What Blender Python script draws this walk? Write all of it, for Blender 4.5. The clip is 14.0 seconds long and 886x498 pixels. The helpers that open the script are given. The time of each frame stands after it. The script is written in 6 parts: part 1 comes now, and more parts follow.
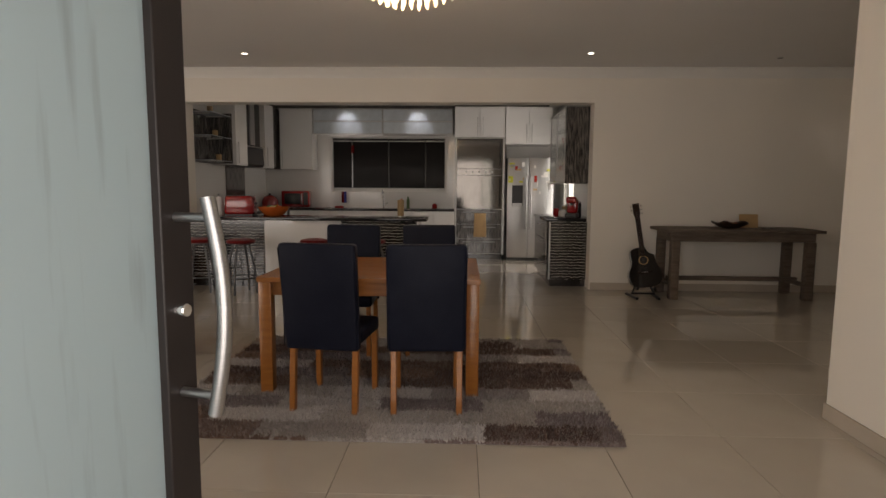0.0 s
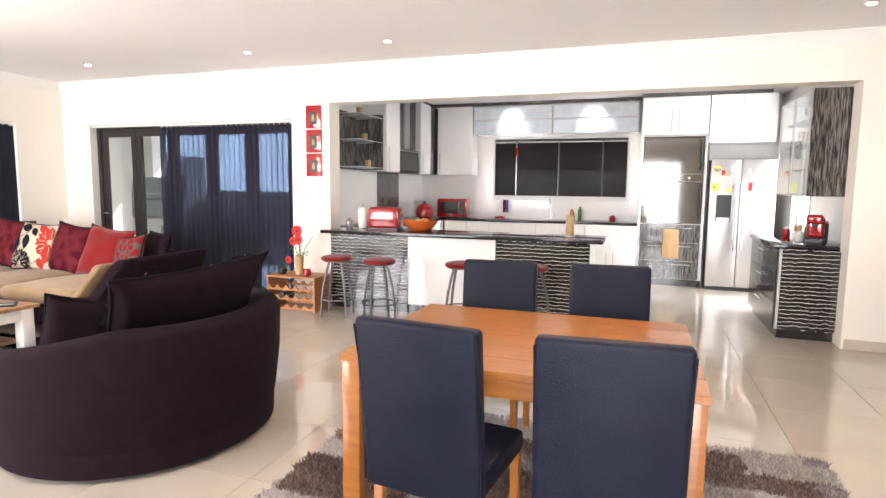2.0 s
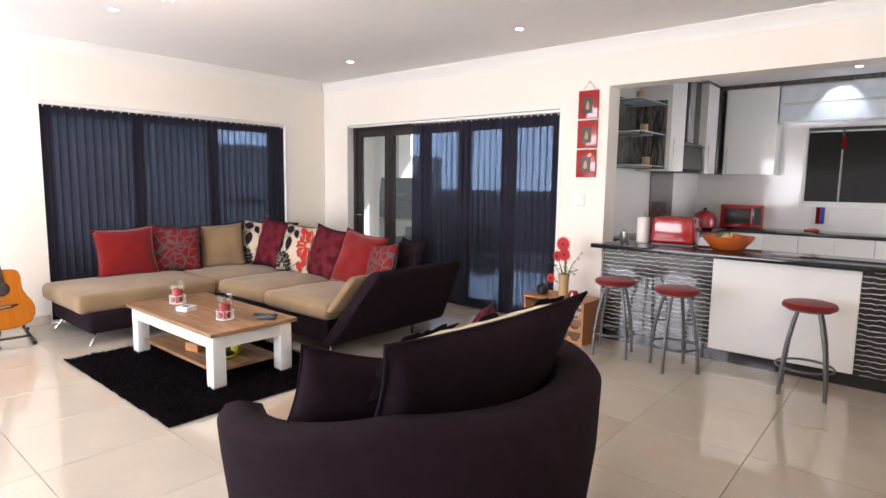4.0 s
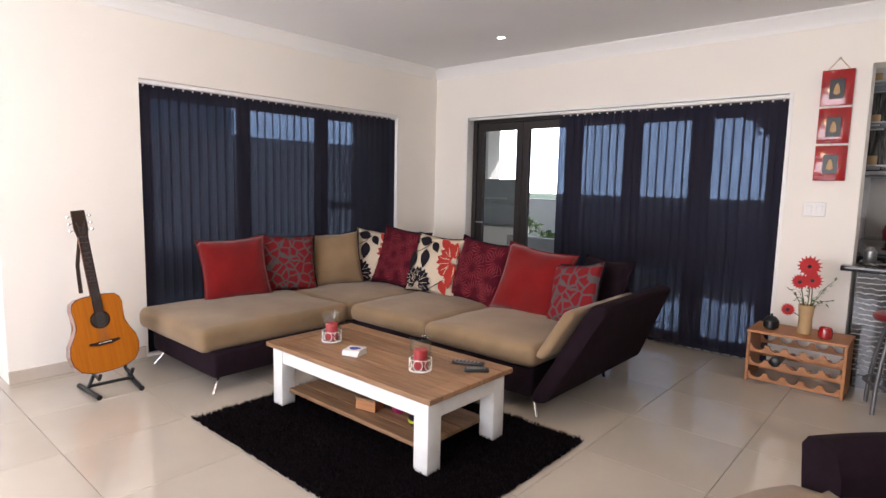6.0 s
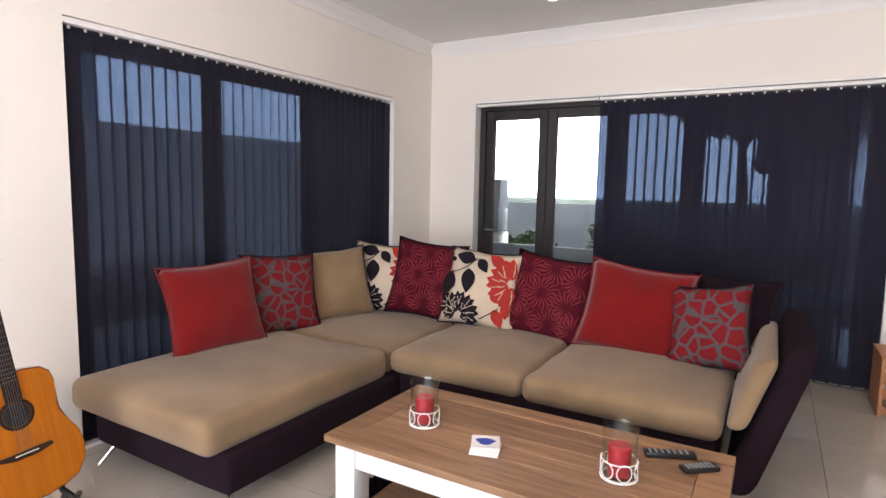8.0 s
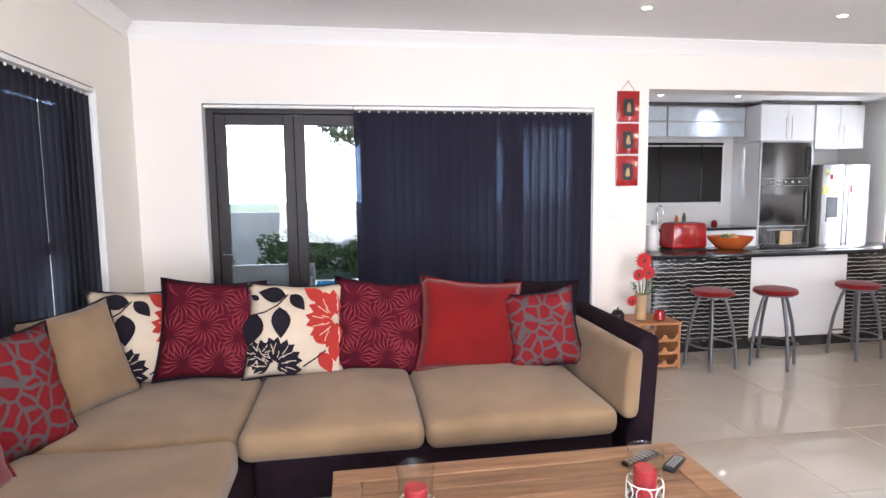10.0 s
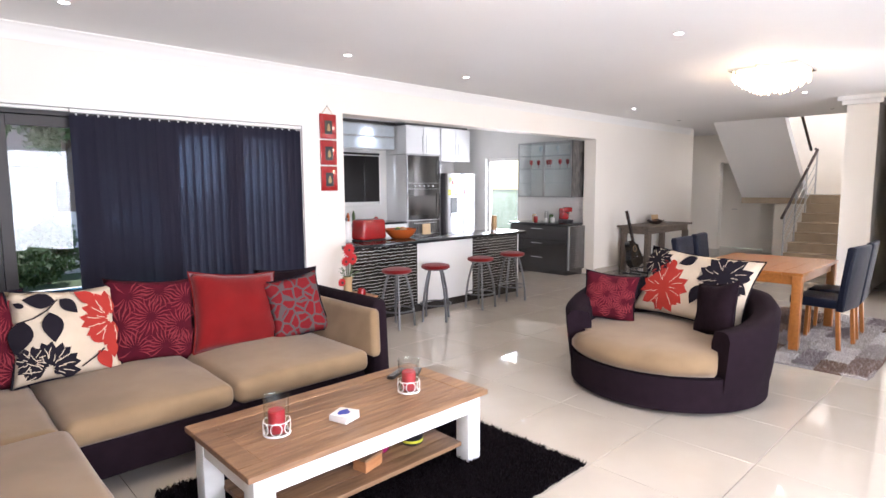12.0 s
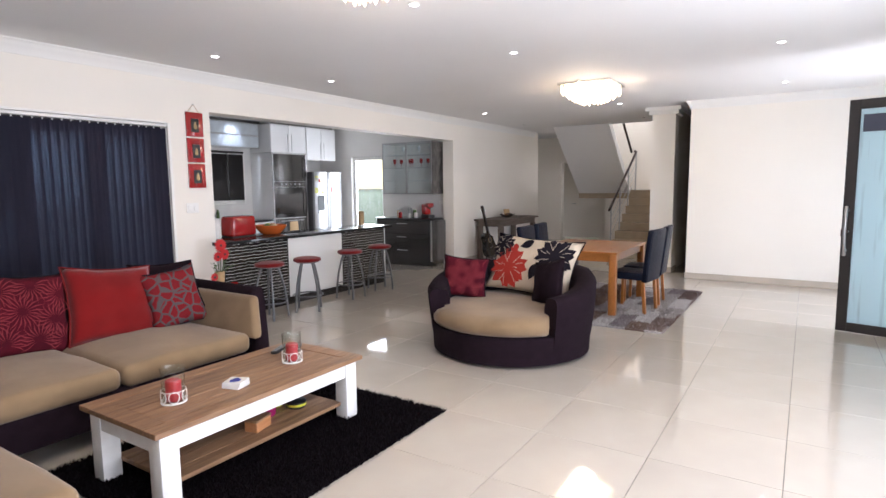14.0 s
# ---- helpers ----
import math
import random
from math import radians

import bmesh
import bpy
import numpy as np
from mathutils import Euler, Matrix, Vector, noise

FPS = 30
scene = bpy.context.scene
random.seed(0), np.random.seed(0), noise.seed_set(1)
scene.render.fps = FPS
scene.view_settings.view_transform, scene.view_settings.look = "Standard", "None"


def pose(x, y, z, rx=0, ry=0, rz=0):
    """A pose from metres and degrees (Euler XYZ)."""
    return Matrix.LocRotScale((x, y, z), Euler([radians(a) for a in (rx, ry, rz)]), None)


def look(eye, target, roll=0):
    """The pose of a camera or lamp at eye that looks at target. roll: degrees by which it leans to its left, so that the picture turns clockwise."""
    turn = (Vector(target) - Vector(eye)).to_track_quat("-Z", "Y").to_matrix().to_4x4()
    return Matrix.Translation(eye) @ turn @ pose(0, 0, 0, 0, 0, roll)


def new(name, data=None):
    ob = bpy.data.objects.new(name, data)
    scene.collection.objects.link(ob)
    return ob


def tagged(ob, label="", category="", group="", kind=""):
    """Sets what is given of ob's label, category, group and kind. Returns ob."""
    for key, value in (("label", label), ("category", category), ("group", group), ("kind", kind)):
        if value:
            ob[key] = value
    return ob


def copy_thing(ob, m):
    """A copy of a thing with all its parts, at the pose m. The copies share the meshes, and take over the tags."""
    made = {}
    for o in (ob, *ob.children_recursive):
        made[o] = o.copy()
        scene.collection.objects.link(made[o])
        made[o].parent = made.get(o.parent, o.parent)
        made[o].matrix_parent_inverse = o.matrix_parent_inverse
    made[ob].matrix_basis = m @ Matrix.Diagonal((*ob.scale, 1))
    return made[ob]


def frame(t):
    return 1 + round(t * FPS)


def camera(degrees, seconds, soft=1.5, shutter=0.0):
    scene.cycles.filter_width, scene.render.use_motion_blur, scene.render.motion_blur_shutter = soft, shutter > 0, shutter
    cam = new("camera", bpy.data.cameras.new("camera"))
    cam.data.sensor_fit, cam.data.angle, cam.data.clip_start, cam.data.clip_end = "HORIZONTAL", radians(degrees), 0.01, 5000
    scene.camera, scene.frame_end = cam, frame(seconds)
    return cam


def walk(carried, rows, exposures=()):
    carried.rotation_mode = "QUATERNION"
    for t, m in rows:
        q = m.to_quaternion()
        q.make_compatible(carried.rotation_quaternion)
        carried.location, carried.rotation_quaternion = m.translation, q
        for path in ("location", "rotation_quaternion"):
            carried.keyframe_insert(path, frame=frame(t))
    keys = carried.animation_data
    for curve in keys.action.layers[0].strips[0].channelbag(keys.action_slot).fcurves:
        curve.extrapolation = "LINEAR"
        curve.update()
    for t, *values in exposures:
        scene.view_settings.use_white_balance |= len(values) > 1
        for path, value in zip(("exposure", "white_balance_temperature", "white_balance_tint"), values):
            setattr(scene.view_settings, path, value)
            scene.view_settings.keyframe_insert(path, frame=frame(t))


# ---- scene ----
cam = camera(76.1, 14.0)
PATH = [
    (0, (1.38, 0.163, 1.338), (1.315, 2.15, 1.121), 0.4),
    (0.5, (1.349, 0.522, 1.398), (1.22, 2.506, 1.181), 0.1),
    (1, (1.374, 0.891, 1.459), (1.074, 2.856, 1.238), 0.2),
    (1.5, (1.305, 1.274, 1.466), (0.837, 3.207, 1.248), 0.3),
    (2, (1.239, 1.606, 1.46), (0.594, 3.486, 1.24), 0.6),
    (2.5, (1.04, 1.916, 1.456), (0.167, 3.703, 1.238), 0.4),
    (3, (0.785, 2.136, 1.463), (-0.256, 3.83, 1.244), 0.5),
    (3.5, (0.458, 2.311, 1.482), (-0.699, 3.927, 1.257), 0.6),
    (4, (0.111, 2.422, 1.494), (-1.176, 3.934, 1.261), 0.8),
    (4.2, (-0.075, 2.48, 1.478), (-1.4, 3.962, 1.254), 0.6),
    (6.3, (-2.042, 2.325, 1.475), (-3.352, 3.819, 1.246), 1.3),
    (6.5, (-2.2, 2.372, 1.472), (-3.511, 3.865, 1.239), 1.1),
    (7, (-2.666, 2.417, 1.421), (-3.935, 3.947, 1.201), 1.1),
    (7.2, (-2.823, 2.449, 1.418), (-4.062, 4.004, 1.201), 1.0),
    (9.5, (-4.695, 2.821, 1.504), (-4.785, 4.809, 1.304), 0.4),
    (10, (-4.929, 2.796, 1.531), (-4.622, 4.764, 1.33), -0.7),
    (10.5, (-5.261, 2.617, 1.563), (-4.562, 4.479, 1.359), 0.2),
    (11, (-5.532, 2.485, 1.57), (-4.519, 4.198, 1.364), -0.0),
    (11.5, (-5.757, 2.305, 1.584), (-4.552, 3.888, 1.375), -0.3),
    (12, (-5.975, 2.166, 1.6), (-4.599, 3.601, 1.382), -0.3),
    (12.5, (-6.178, 2.041, 1.59), (-4.669, 3.334, 1.371), -0.5),
    (13, (-6.31, 1.897, 1.575), (-4.734, 3.109, 1.357), -0.6),
    (13.5, (-6.39, 1.821, 1.567), (-4.761, 2.961, 1.347), -0.7),
    (14, (-6.425, 1.805, 1.563), (-4.753, 2.879, 1.34), -0.6),
]
walk(cam, [(t, look(eye, target, roll)) for t, eye, target, roll in PATH],
     exposures=((0, -1.5, 7300, 18), (0.5, -1.1, 7400, 20), (1.0, -0.12, 7000, 18), (1.5, 0.62, 6600, 18), (2.0, 1.08, 6300, 17), (3.0, 0.78, 6100, 17), (4.0, 0.5, 6100, 18),
                (6.5, -0.2, 6100, 19), (7.0, -0.32, 6100, 19), (9.5, 0.75, 5800, 18), (10.5, 0.4, 5700, 18), (11.5, 0.6, 5700, 18), (12.5, 0.72, 5800, 18), (14.0, 0.12, 5700, 16)))

# ---- world, sun, large lights ----
world = bpy.data.worlds.new("sky_world")
scene.world = world
world.use_nodes = True
wn, wl = world.node_tree.nodes, world.node_tree.links
sky = wn.new("ShaderNodeTexSky")
sky.sky_type = "NISHITA"
sky.sun_disc = False
SUN_AZ, SUN_EL = radians(50), radians(38)          # towards the sun: from +y turned to +x
sky.sun_elevation, sky.sun_rotation = SUN_EL, SUN_AZ
wl.new(sky.outputs[0], wn["Background"].inputs[0])
wn["Background"].inputs[1].default_value = 0.15


def lamp(name, kind, m, energy, color=(1, 1, 1), size=None, size_y=None, spot=None):
    d = bpy.data.lights.new(name, kind)
    d.energy, d.color = energy, color
    if kind == "AREA":
        d.shape, d.size, d.size_y = "RECTANGLE", size, size_y
    elif kind == "SUN":
        d.angle = size
    else:
        d.shadow_soft_size = size or 0.03
        if spot:
            d.spot_size, d.spot_blend = radians(spot), 0.6
    ob = new(name, d)
    ob.matrix_world = m
    return ob


sun_way = Vector((math.sin(SUN_AZ) * math.cos(SUN_EL), math.cos(SUN_AZ) * math.cos(SUN_EL), math.sin(SUN_EL)))
lamp("sun", "SUN", look(sun_way * 20, (0, 0, 0)), 5.0, (1.0, 0.95, 0.88), radians(0.5))
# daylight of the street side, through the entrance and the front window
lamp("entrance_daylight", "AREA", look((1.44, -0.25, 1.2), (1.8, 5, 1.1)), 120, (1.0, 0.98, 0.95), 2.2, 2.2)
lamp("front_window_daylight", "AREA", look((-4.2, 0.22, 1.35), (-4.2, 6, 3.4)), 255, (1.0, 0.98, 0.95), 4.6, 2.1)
lamp("kitchen_door_daylight", "AREA", look((3.55, 9.95, 1.4), (0, 9.95, 1.2)), 78, (1.0, 0.99, 0.97), 1.0, 2.1)


# ---- materials ----
def mat(name, c, rough=0.5, metal=0.0, c2=None, scale=8.0, bump=0.0, bump_scale=120.0, stretch=(1, 1, 1), rand=0.0, coat=0.0, sheen=0.0):
    m = bpy.data.materials.new(name)
    m.use_nodes = True
    n, l = m.node_tree.nodes, m.node_tree.links
    b = n["Principled BSDF"]
    b.inputs["Roughness"].default_value, b.inputs["Metallic"].default_value = rough, metal
    b.inputs["Coat Weight"].default_value, b.inputs["Sheen Weight"].default_value = coat, sheen
    co = n.new("ShaderNodeTexCoord")
    mp = n.new("ShaderNodeMapping")
    mp.inputs["Scale"].default_value = stretch
    l.new(co.outputs["Object"], mp.inputs[0])
    c2 = c2 or tuple(v * 0.86 for v in c)
    no = n.new("ShaderNodeTexNoise")
    no.inputs["Scale"].default_value, no.inputs["Detail"].default_value = scale, 6
    l.new(mp.outputs[0], no.inputs[0])
    mx = n.new("ShaderNodeMix")
    mx.data_type = "RGBA"
    mx.inputs[6].default_value, mx.inputs[7].default_value = (*c, 1), (*c2, 1)
    rp = n.new("ShaderNodeMapRange")
    rp.inputs[1].default_value, rp.inputs[2].default_value = 0.3, 0.7
    l.new(no.outputs[0], rp.inputs[0])
    l.new(rp.outputs[0], mx.inputs[0])
    out = mx.outputs[2]
    if rand:
        oi = n.new("ShaderNodeObjectInfo")
        hs = n.new("ShaderNodeHueSaturation")
        r2 = n.new("ShaderNodeMapRange")
        r2.inputs[3].default_value, r2.inputs[4].default_value = 1 - rand, 1 + rand
        l.new(oi.outputs["Random"], r2.inputs[0])
        l.new(r2.outputs[0], hs.inputs["Value"])
        l.new(out, hs.inputs["Color"])
        out = hs.outputs[0]
    l.new(out, b.inputs["Base Color"])
    if bump:
        nb = n.new("ShaderNodeTexNoise")
        nb.inputs["Scale"].default_value, nb.inputs["Detail"].default_value = bump_scale, 4
        l.new(mp.outputs[0], nb.inputs[0])
        bp = n.new("ShaderNodeBump")
        bp.inputs["Strength"].default_value, bp.inputs["Distance"].default_value = bump, 0.01
        l.new(nb.outputs[0], bp.inputs["Height"])
        l.new(bp.outputs[0], b.inputs["Normal"])
    return m


def two_tone(name, ca, cb, tex, lo, hi, rough=0.5, stretch=(1, 1, 1), coat=0.0, third=None, bump=0.0):
    """Two paints parted by a procedural pattern, for printed cloth and laminates. tex(n, l, vector) gives the pattern's socket."""
    m = bpy.data.materials.new(name)
    m.use_nodes = True
    n, l = m.node_tree.nodes, m.node_tree.links
    b = n["Principled BSDF"]
    b.inputs["Roughness"].default_value, b.inputs["Coat Weight"].default_value = rough, coat
    co = n.new("ShaderNodeTexCoord")
    mp = n.new("ShaderNodeMapping")
    mp.inputs["Scale"].default_value = stretch
    l.new(co.outputs["Object"], mp.inputs[0])
    fac = tex(n, l, mp.outputs[0])
    rp = n.new("ShaderNodeMapRange")
    rp.inputs[1].default_value, rp.inputs[2].default_value = lo, hi
    l.new(fac, rp.inputs[0])
    mx = n.new("ShaderNodeMix")
    mx.data_type = "RGBA"
    mx.inputs[6].default_value, mx.inputs[7].default_value = (*ca, 1), (*cb, 1)
    l.new(rp.outputs[0], mx.inputs[0])
    out = mx.outputs[2]
    if third:
        c3, tex3, lo3, hi3 = third
        r3 = n.new("ShaderNodeMapRange")
        r3.inputs[1].default_value, r3.inputs[2].default_value = lo3, hi3
        l.new(tex3(n, l, mp.outputs[0]), r3.inputs[0])
        m3 = n.new("ShaderNodeMix")
        m3.data_type = "RGBA"
        m3.inputs[7].default_value = (*c3, 1)
        l.new(out, m3.inputs[6])
        l.new(r3.outputs[0], m3.inputs[0])
        out = m3.outputs[2]
    l.new(out, b.inputs["Base Color"])
    if bump:
        bp = n.new("ShaderNodeBump")
        bp.inputs["Strength"].default_value, bp.inputs["Distance"].default_value = bump, 0.004
        l.new(rp.outputs[0], bp.inputs["Height"])
        l.new(bp.outputs[0], b.inputs["Normal"])
    return m


def t_wave(scale, dist, dscale, direction="Z", detail=2.0):
    def tex(n, l, v):
        w = n.new("ShaderNodeTexWave")
        w.bands_direction = direction
        for k, q in (("Scale", scale), ("Distortion", dist), ("Detail", detail), ("Detail Scale", dscale)):
            w.inputs[k].default_value = q
        l.new(v, w.inputs[0])
        return w.outputs["Fac"]
    return tex


def t_voronoi(scale, feature="F1", out="Distance", rnd=1.0, warp=0.0):
    def tex(n, l, v):
        if warp:
            no = n.new("ShaderNodeTexNoise")
            no.inputs["Scale"].default_value = scale * 0.8
            l.new(v, no.inputs[0])
            ad = n.new("ShaderNodeVectorMath")
            ad.operation = "MULTIPLY_ADD"
            ad.inputs[1].default_value = (warp,) * 3
            l.new(no.outputs["Color"], ad.inputs[0])
            l.new(v, ad.inputs[2])
            v = ad.outputs[0]
        w = n.new("ShaderNodeTexVoronoi")
        w.feature = feature
        w.inputs["Scale"].default_value, w.inputs["Randomness"].default_value = scale, rnd
        l.new(v, w.inputs["Vector"])
        return w.outputs[out]
    return tex


def t_noise(scale, detail=3.0):
    def tex(n, l, v):
        w = n.new("ShaderNodeTexNoise")
        w.inputs["Scale"].default_value, w.inputs["Detail"].default_value = scale, detail
        l.new(v, w.inputs[0])
        return w.outputs[0]
    return tex


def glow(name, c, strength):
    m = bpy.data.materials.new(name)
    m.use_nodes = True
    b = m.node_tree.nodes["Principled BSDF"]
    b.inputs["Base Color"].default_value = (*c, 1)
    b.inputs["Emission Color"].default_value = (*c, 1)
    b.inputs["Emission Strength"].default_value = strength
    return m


def glass(name, c=(1, 1, 1), rough=0.0, alpha=None):
    """Thin panes: a mix of clear transparency and gloss by Fresnel; alpha: the share that the tint holds back."""
    m = bpy.data.materials.new(name)
    m.use_nodes = True
    n, l = m.node_tree.nodes, m.node_tree.links
    n.remove(n["Principled BSDF"])
    tr, gl, lw, mx = n.new("ShaderNodeBsdfTransparent"), n.new("ShaderNodeBsdfGlossy"), n.new("ShaderNodeLayerWeight"), n.new("ShaderNodeMixShader")
    tr.inputs[0].default_value = (*c, 1)
    gl.inputs["Roughness"].default_value = rough
    pw, ma = n.new("ShaderNodeMath"), n.new("ShaderNodeMath")
    pw.operation, ma.operation = "POWER", "MULTIPLY_ADD"
    pw.inputs[1].default_value, ma.inputs[1].default_value, ma.inputs[2].default_value = 4.0, 0.7, 0.045
    l.new(lw.outputs["Facing"], pw.inputs[0])
    l.new(pw.outputs[0], ma.inputs[0])
    l.new(ma.outputs[0], mx.inputs[0])
    l.new(tr.outputs[0], mx.inputs[1])
    l.new(gl.outputs[0], mx.inputs[2])
    l.new(mx.outputs[0], n["Material Output"].inputs[0])
    return m


def frosted(name, c):
    """Sandblasted door glass with run marks: scatters the light through, with a soft gloss on its face."""
    m = bpy.data.materials.new(name)
    m.use_nodes = True
    n, l = m.node_tree.nodes, m.node_tree.links
    b = n["Principled BSDF"]
    b.inputs["Roughness"].default_value = 0.16
    co, mp, no = n.new("ShaderNodeTexCoord"), n.new("ShaderNodeMapping"), n.new("ShaderNodeTexNoise")
    mp.inputs["Scale"].default_value = (22, 22, 1.6)
    no.inputs["Scale"].default_value, no.inputs["Detail"].default_value = 1.0, 4
    l.new(co.outputs["Object"], mp.inputs[0])
    l.new(mp.outputs[0], no.inputs[0])
    rp, mx = n.new("ShaderNodeMapRange"), n.new("ShaderNodeMix")
    rp.inputs[1].default_value, rp.inputs[2].default_value = 0.56, 0.74
    mx.data_type = "RGBA"
    mx.inputs[6].default_value, mx.inputs[7].default_value = (*c, 1), (*[v * 0.76 for v in c], 1)
    l.new(no.outputs[0], rp.inputs[0])
    l.new(rp.outputs[0], mx.inputs[0])
    l.new(mx.outputs[2], b.inputs["Base Color"])
    ts, ms = n.new("ShaderNodeBsdfTranslucent"), n.new("ShaderNodeMixShader")
    l.new(mx.outputs[2], ts.inputs[0])
    ms.inputs[0].default_value = 0.5
    l.new(b.outputs[0], ms.inputs[1])
    l.new(ts.outputs[0], ms.inputs[2])
    l.new(ms.outputs[0], n["Material Output"].inputs[0])
    return m


def sheer(name, c, through_share):
    """Loosely woven screen cloth: part of the light goes straight through."""
    m = bpy.data.materials.new(name)
    m.use_nodes = True
    n, l = m.node_tree.nodes, m.node_tree.links
    b = n["Principled BSDF"]
    b.inputs["Roughness"].default_value = 0.9
    co, no = n.new("ShaderNodeTexCoord"), n.new("ShaderNodeTexNoise")
    no.inputs["Scale"].default_value = 260
    l.new(co.outputs["Object"], no.inputs[0])
    mx0 = n.new("ShaderNodeMix")
    mx0.data_type = "RGBA"
    mx0.inputs[6].default_value, mx0.inputs[7].default_value = (*c, 1), (*[v * 1.8 for v in c], 1)
    l.new(no.outputs[0], mx0.inputs[0])
    l.new(mx0.outputs[2], b.inputs["Base Color"])
    tr, mx = n.new("ShaderNodeBsdfTransparent"), n.new("ShaderNodeMixShader")
    tr.inputs[0].default_value = (0.50, 0.68, 1.0, 1)
    mx.inputs[0].default_value = through_share
    l.new(b.outputs[0], mx.inputs[1])
    l.new(tr.outputs[0], mx.inputs[2])
    l.new(mx.outputs[0], n["Material Output"].inputs[0])
    return m


M = {}
DULL = ("black_cloth", "beige", "red_cloth", "floral", "fern", "leafy", "shag_black", "print_red", "print_black", "leather", "guitar_top", "rosewood")
M["wall"] = mat("cream_wall_paint", (0.84, 0.80, 0.73), 0.6, c2=(0.82, 0.775, 0.705), scale=1.2, bump=0.05, bump_scale=90)
M["ceil"] = mat("white_ceiling_paint", (0.86, 0.85, 0.84), 0.7, c2=(0.83, 0.82, 0.81), scale=0.8, bump=0.03)
M["white_trim"] = mat("white_trim_paint", (0.82, 0.81, 0.78), 0.45, c2=(0.805, 0.795, 0.765), scale=1.5)
M["tile"] = mat("polished_porcelain", (0.44, 0.39, 0.33), 0.045, c2=(0.48, 0.43, 0.365), scale=2.2, rand=0.03, coat=0.4)
M["grout"] = mat("grout", (0.13, 0.11, 0.09), 0.85)
M["skirt"] = mat("skirting_tile", (0.55, 0.48, 0.40), 0.25, scale=3)
M["alu"] = mat("bronze_aluminium", (0.020, 0.015, 0.014), 0.5)
M["steel"] = mat("brushed_steel", (0.50, 0.50, 0.50), 0.36, 1.0, scale=30, stretch=(1, 1, 8))
M["dark_steel"] = mat("grey_painted_steel", (0.16, 0.16, 0.165), 0.4, 0.7)
M["chrome"] = mat("chrome", (0.8, 0.8, 0.8), 0.1, 1.0)
M["glass"] = glass("clear_glass", (0.97, 0.99, 0.98))
M["frosted"] = frosted("frosted_glass", (0.59, 0.71, 0.745))
M["blind"] = sheer("navy_screen_cloth", (0.0055, 0.005, 0.014), 0.048)
M["wood"] = mat("honey_wood", (0.36, 0.136, 0.030), 0.3, c2=(0.27, 0.096, 0.021), scale=5, stretch=(1, 9, 9), coat=0.3, bump=0.03)
M["leather"] = mat("navy_black_leather", (0.006, 0.0075, 0.016), 0.4, c2=(0.010, 0.012, 0.022), scale=6, bump=0.25, bump_scale=160)
M["black_cloth"] = mat("aubergine_black_cloth", (0.0105, 0.0055, 0.0085), 1.0, c2=(0.015, 0.008, 0.012), scale=14, bump=0.3, bump_scale=300)
M["beige"] = mat("beige_suede", (0.262, 0.178, 0.100), 0.9, c2=(0.185, 0.122, 0.066), scale=3, bump=0.2, bump_scale=200, sheen=0.2)
M["red_cloth"] = mat("red_suede", (0.185, 0.007, 0.007), 0.9, c2=(0.135, 0.006, 0.006), scale=5, bump=0.2, bump_scale=200, sheen=0.2)
M["fern"] = mat("dark_red_cloth", (0.085, 0.006, 0.014), 0.9, c2=(0.055, 0.005, 0.011), scale=9, bump=0.3, bump_scale=220)
M["leafy"] = two_tone("red_grey_leaf_cloth", (0.16, 0.012, 0.015), (0.085, 0.07, 0.07), t_voronoi(8.5, "DISTANCE_TO_EDGE", warp=0.05), 0.10, 0.06, 0.9, stretch=(1.4, 1.4, 0.8), bump=0.3)
M["fern_light"] = mat("light_red_weave", (0.19, 0.014, 0.022), 0.9)
M["floral"] = mat("cream_cloth", (0.58, 0.49, 0.37), 0.9, c2=(0.52, 0.43, 0.32), bump=0.2, bump_scale=220)
M["print_red"] = mat("red_print", (0.36, 0.035, 0.025), 0.9)
M["print_black"] = mat("black_print", (0.014, 0.011, 0.016), 0.9)
M["wave"] = two_tone("wavy_line_laminate", (0.012, 0.009, 0.009), (0.62, 0.60, 0.56), t_wave(8.0, 2.6, 1.6, "Z", 1.5), 0.94, 0.985, 0.2, stretch=(1.6, 1.6, 1.0), coat=0.6, bump=0.3)
M["streak"] = two_tone("dark_streaked_laminate", (0.02, 0.018, 0.017), (0.20, 0.185, 0.17), t_noise(10, 5), 0.42, 0.68, 0.2, stretch=(9, 9, 0.7), coat=0.5)
M["dark_lam"] = mat("black_gloss_laminate", (0.016, 0.013, 0.013), 0.18, coat=0.5)
M["gloss_white"] = mat("white_gloss_laminate", (0.80, 0.80, 0.79), 0.1, c2=(0.775, 0.775, 0.765), scale=2, coat=0.5)
M["blind_slat"] = mat("dark_brown_slat", (0.016, 0.013, 0.012), 0.55)
M["ktile"] = mat("white_wall_tile", (0.78, 0.77, 0.745), 0.12, c2=(0.75, 0.74, 0.715), scale=3)
M["granite"] = two_tone("black_granite", (0.012, 0.012, 0.013), (0.10, 0.10, 0.10), t_noise(220, 2), 0.58, 0.75, 0.08)
M["frost"] = mat("frosted_glass_front", (0.62, 0.68, 0.72), 0.12, coat=0.3)
M["mirror_dark"] = mat("oven_mirror_glass", (0.16, 0.15, 0.14), 0.07, 0.85)
M["red_gloss"] = mat("red_enamel", (0.34, 0.012, 0.012), 0.15, coat=0.6)
M["black_plastic"] = mat("black_plastic", (0.012, 0.012, 0.013), 0.35)
M["white_paint"] = mat("white_painted_wood", (0.80, 0.79, 0.76), 0.4, c2=(0.72, 0.70, 0.66), scale=12, bump=0.06)
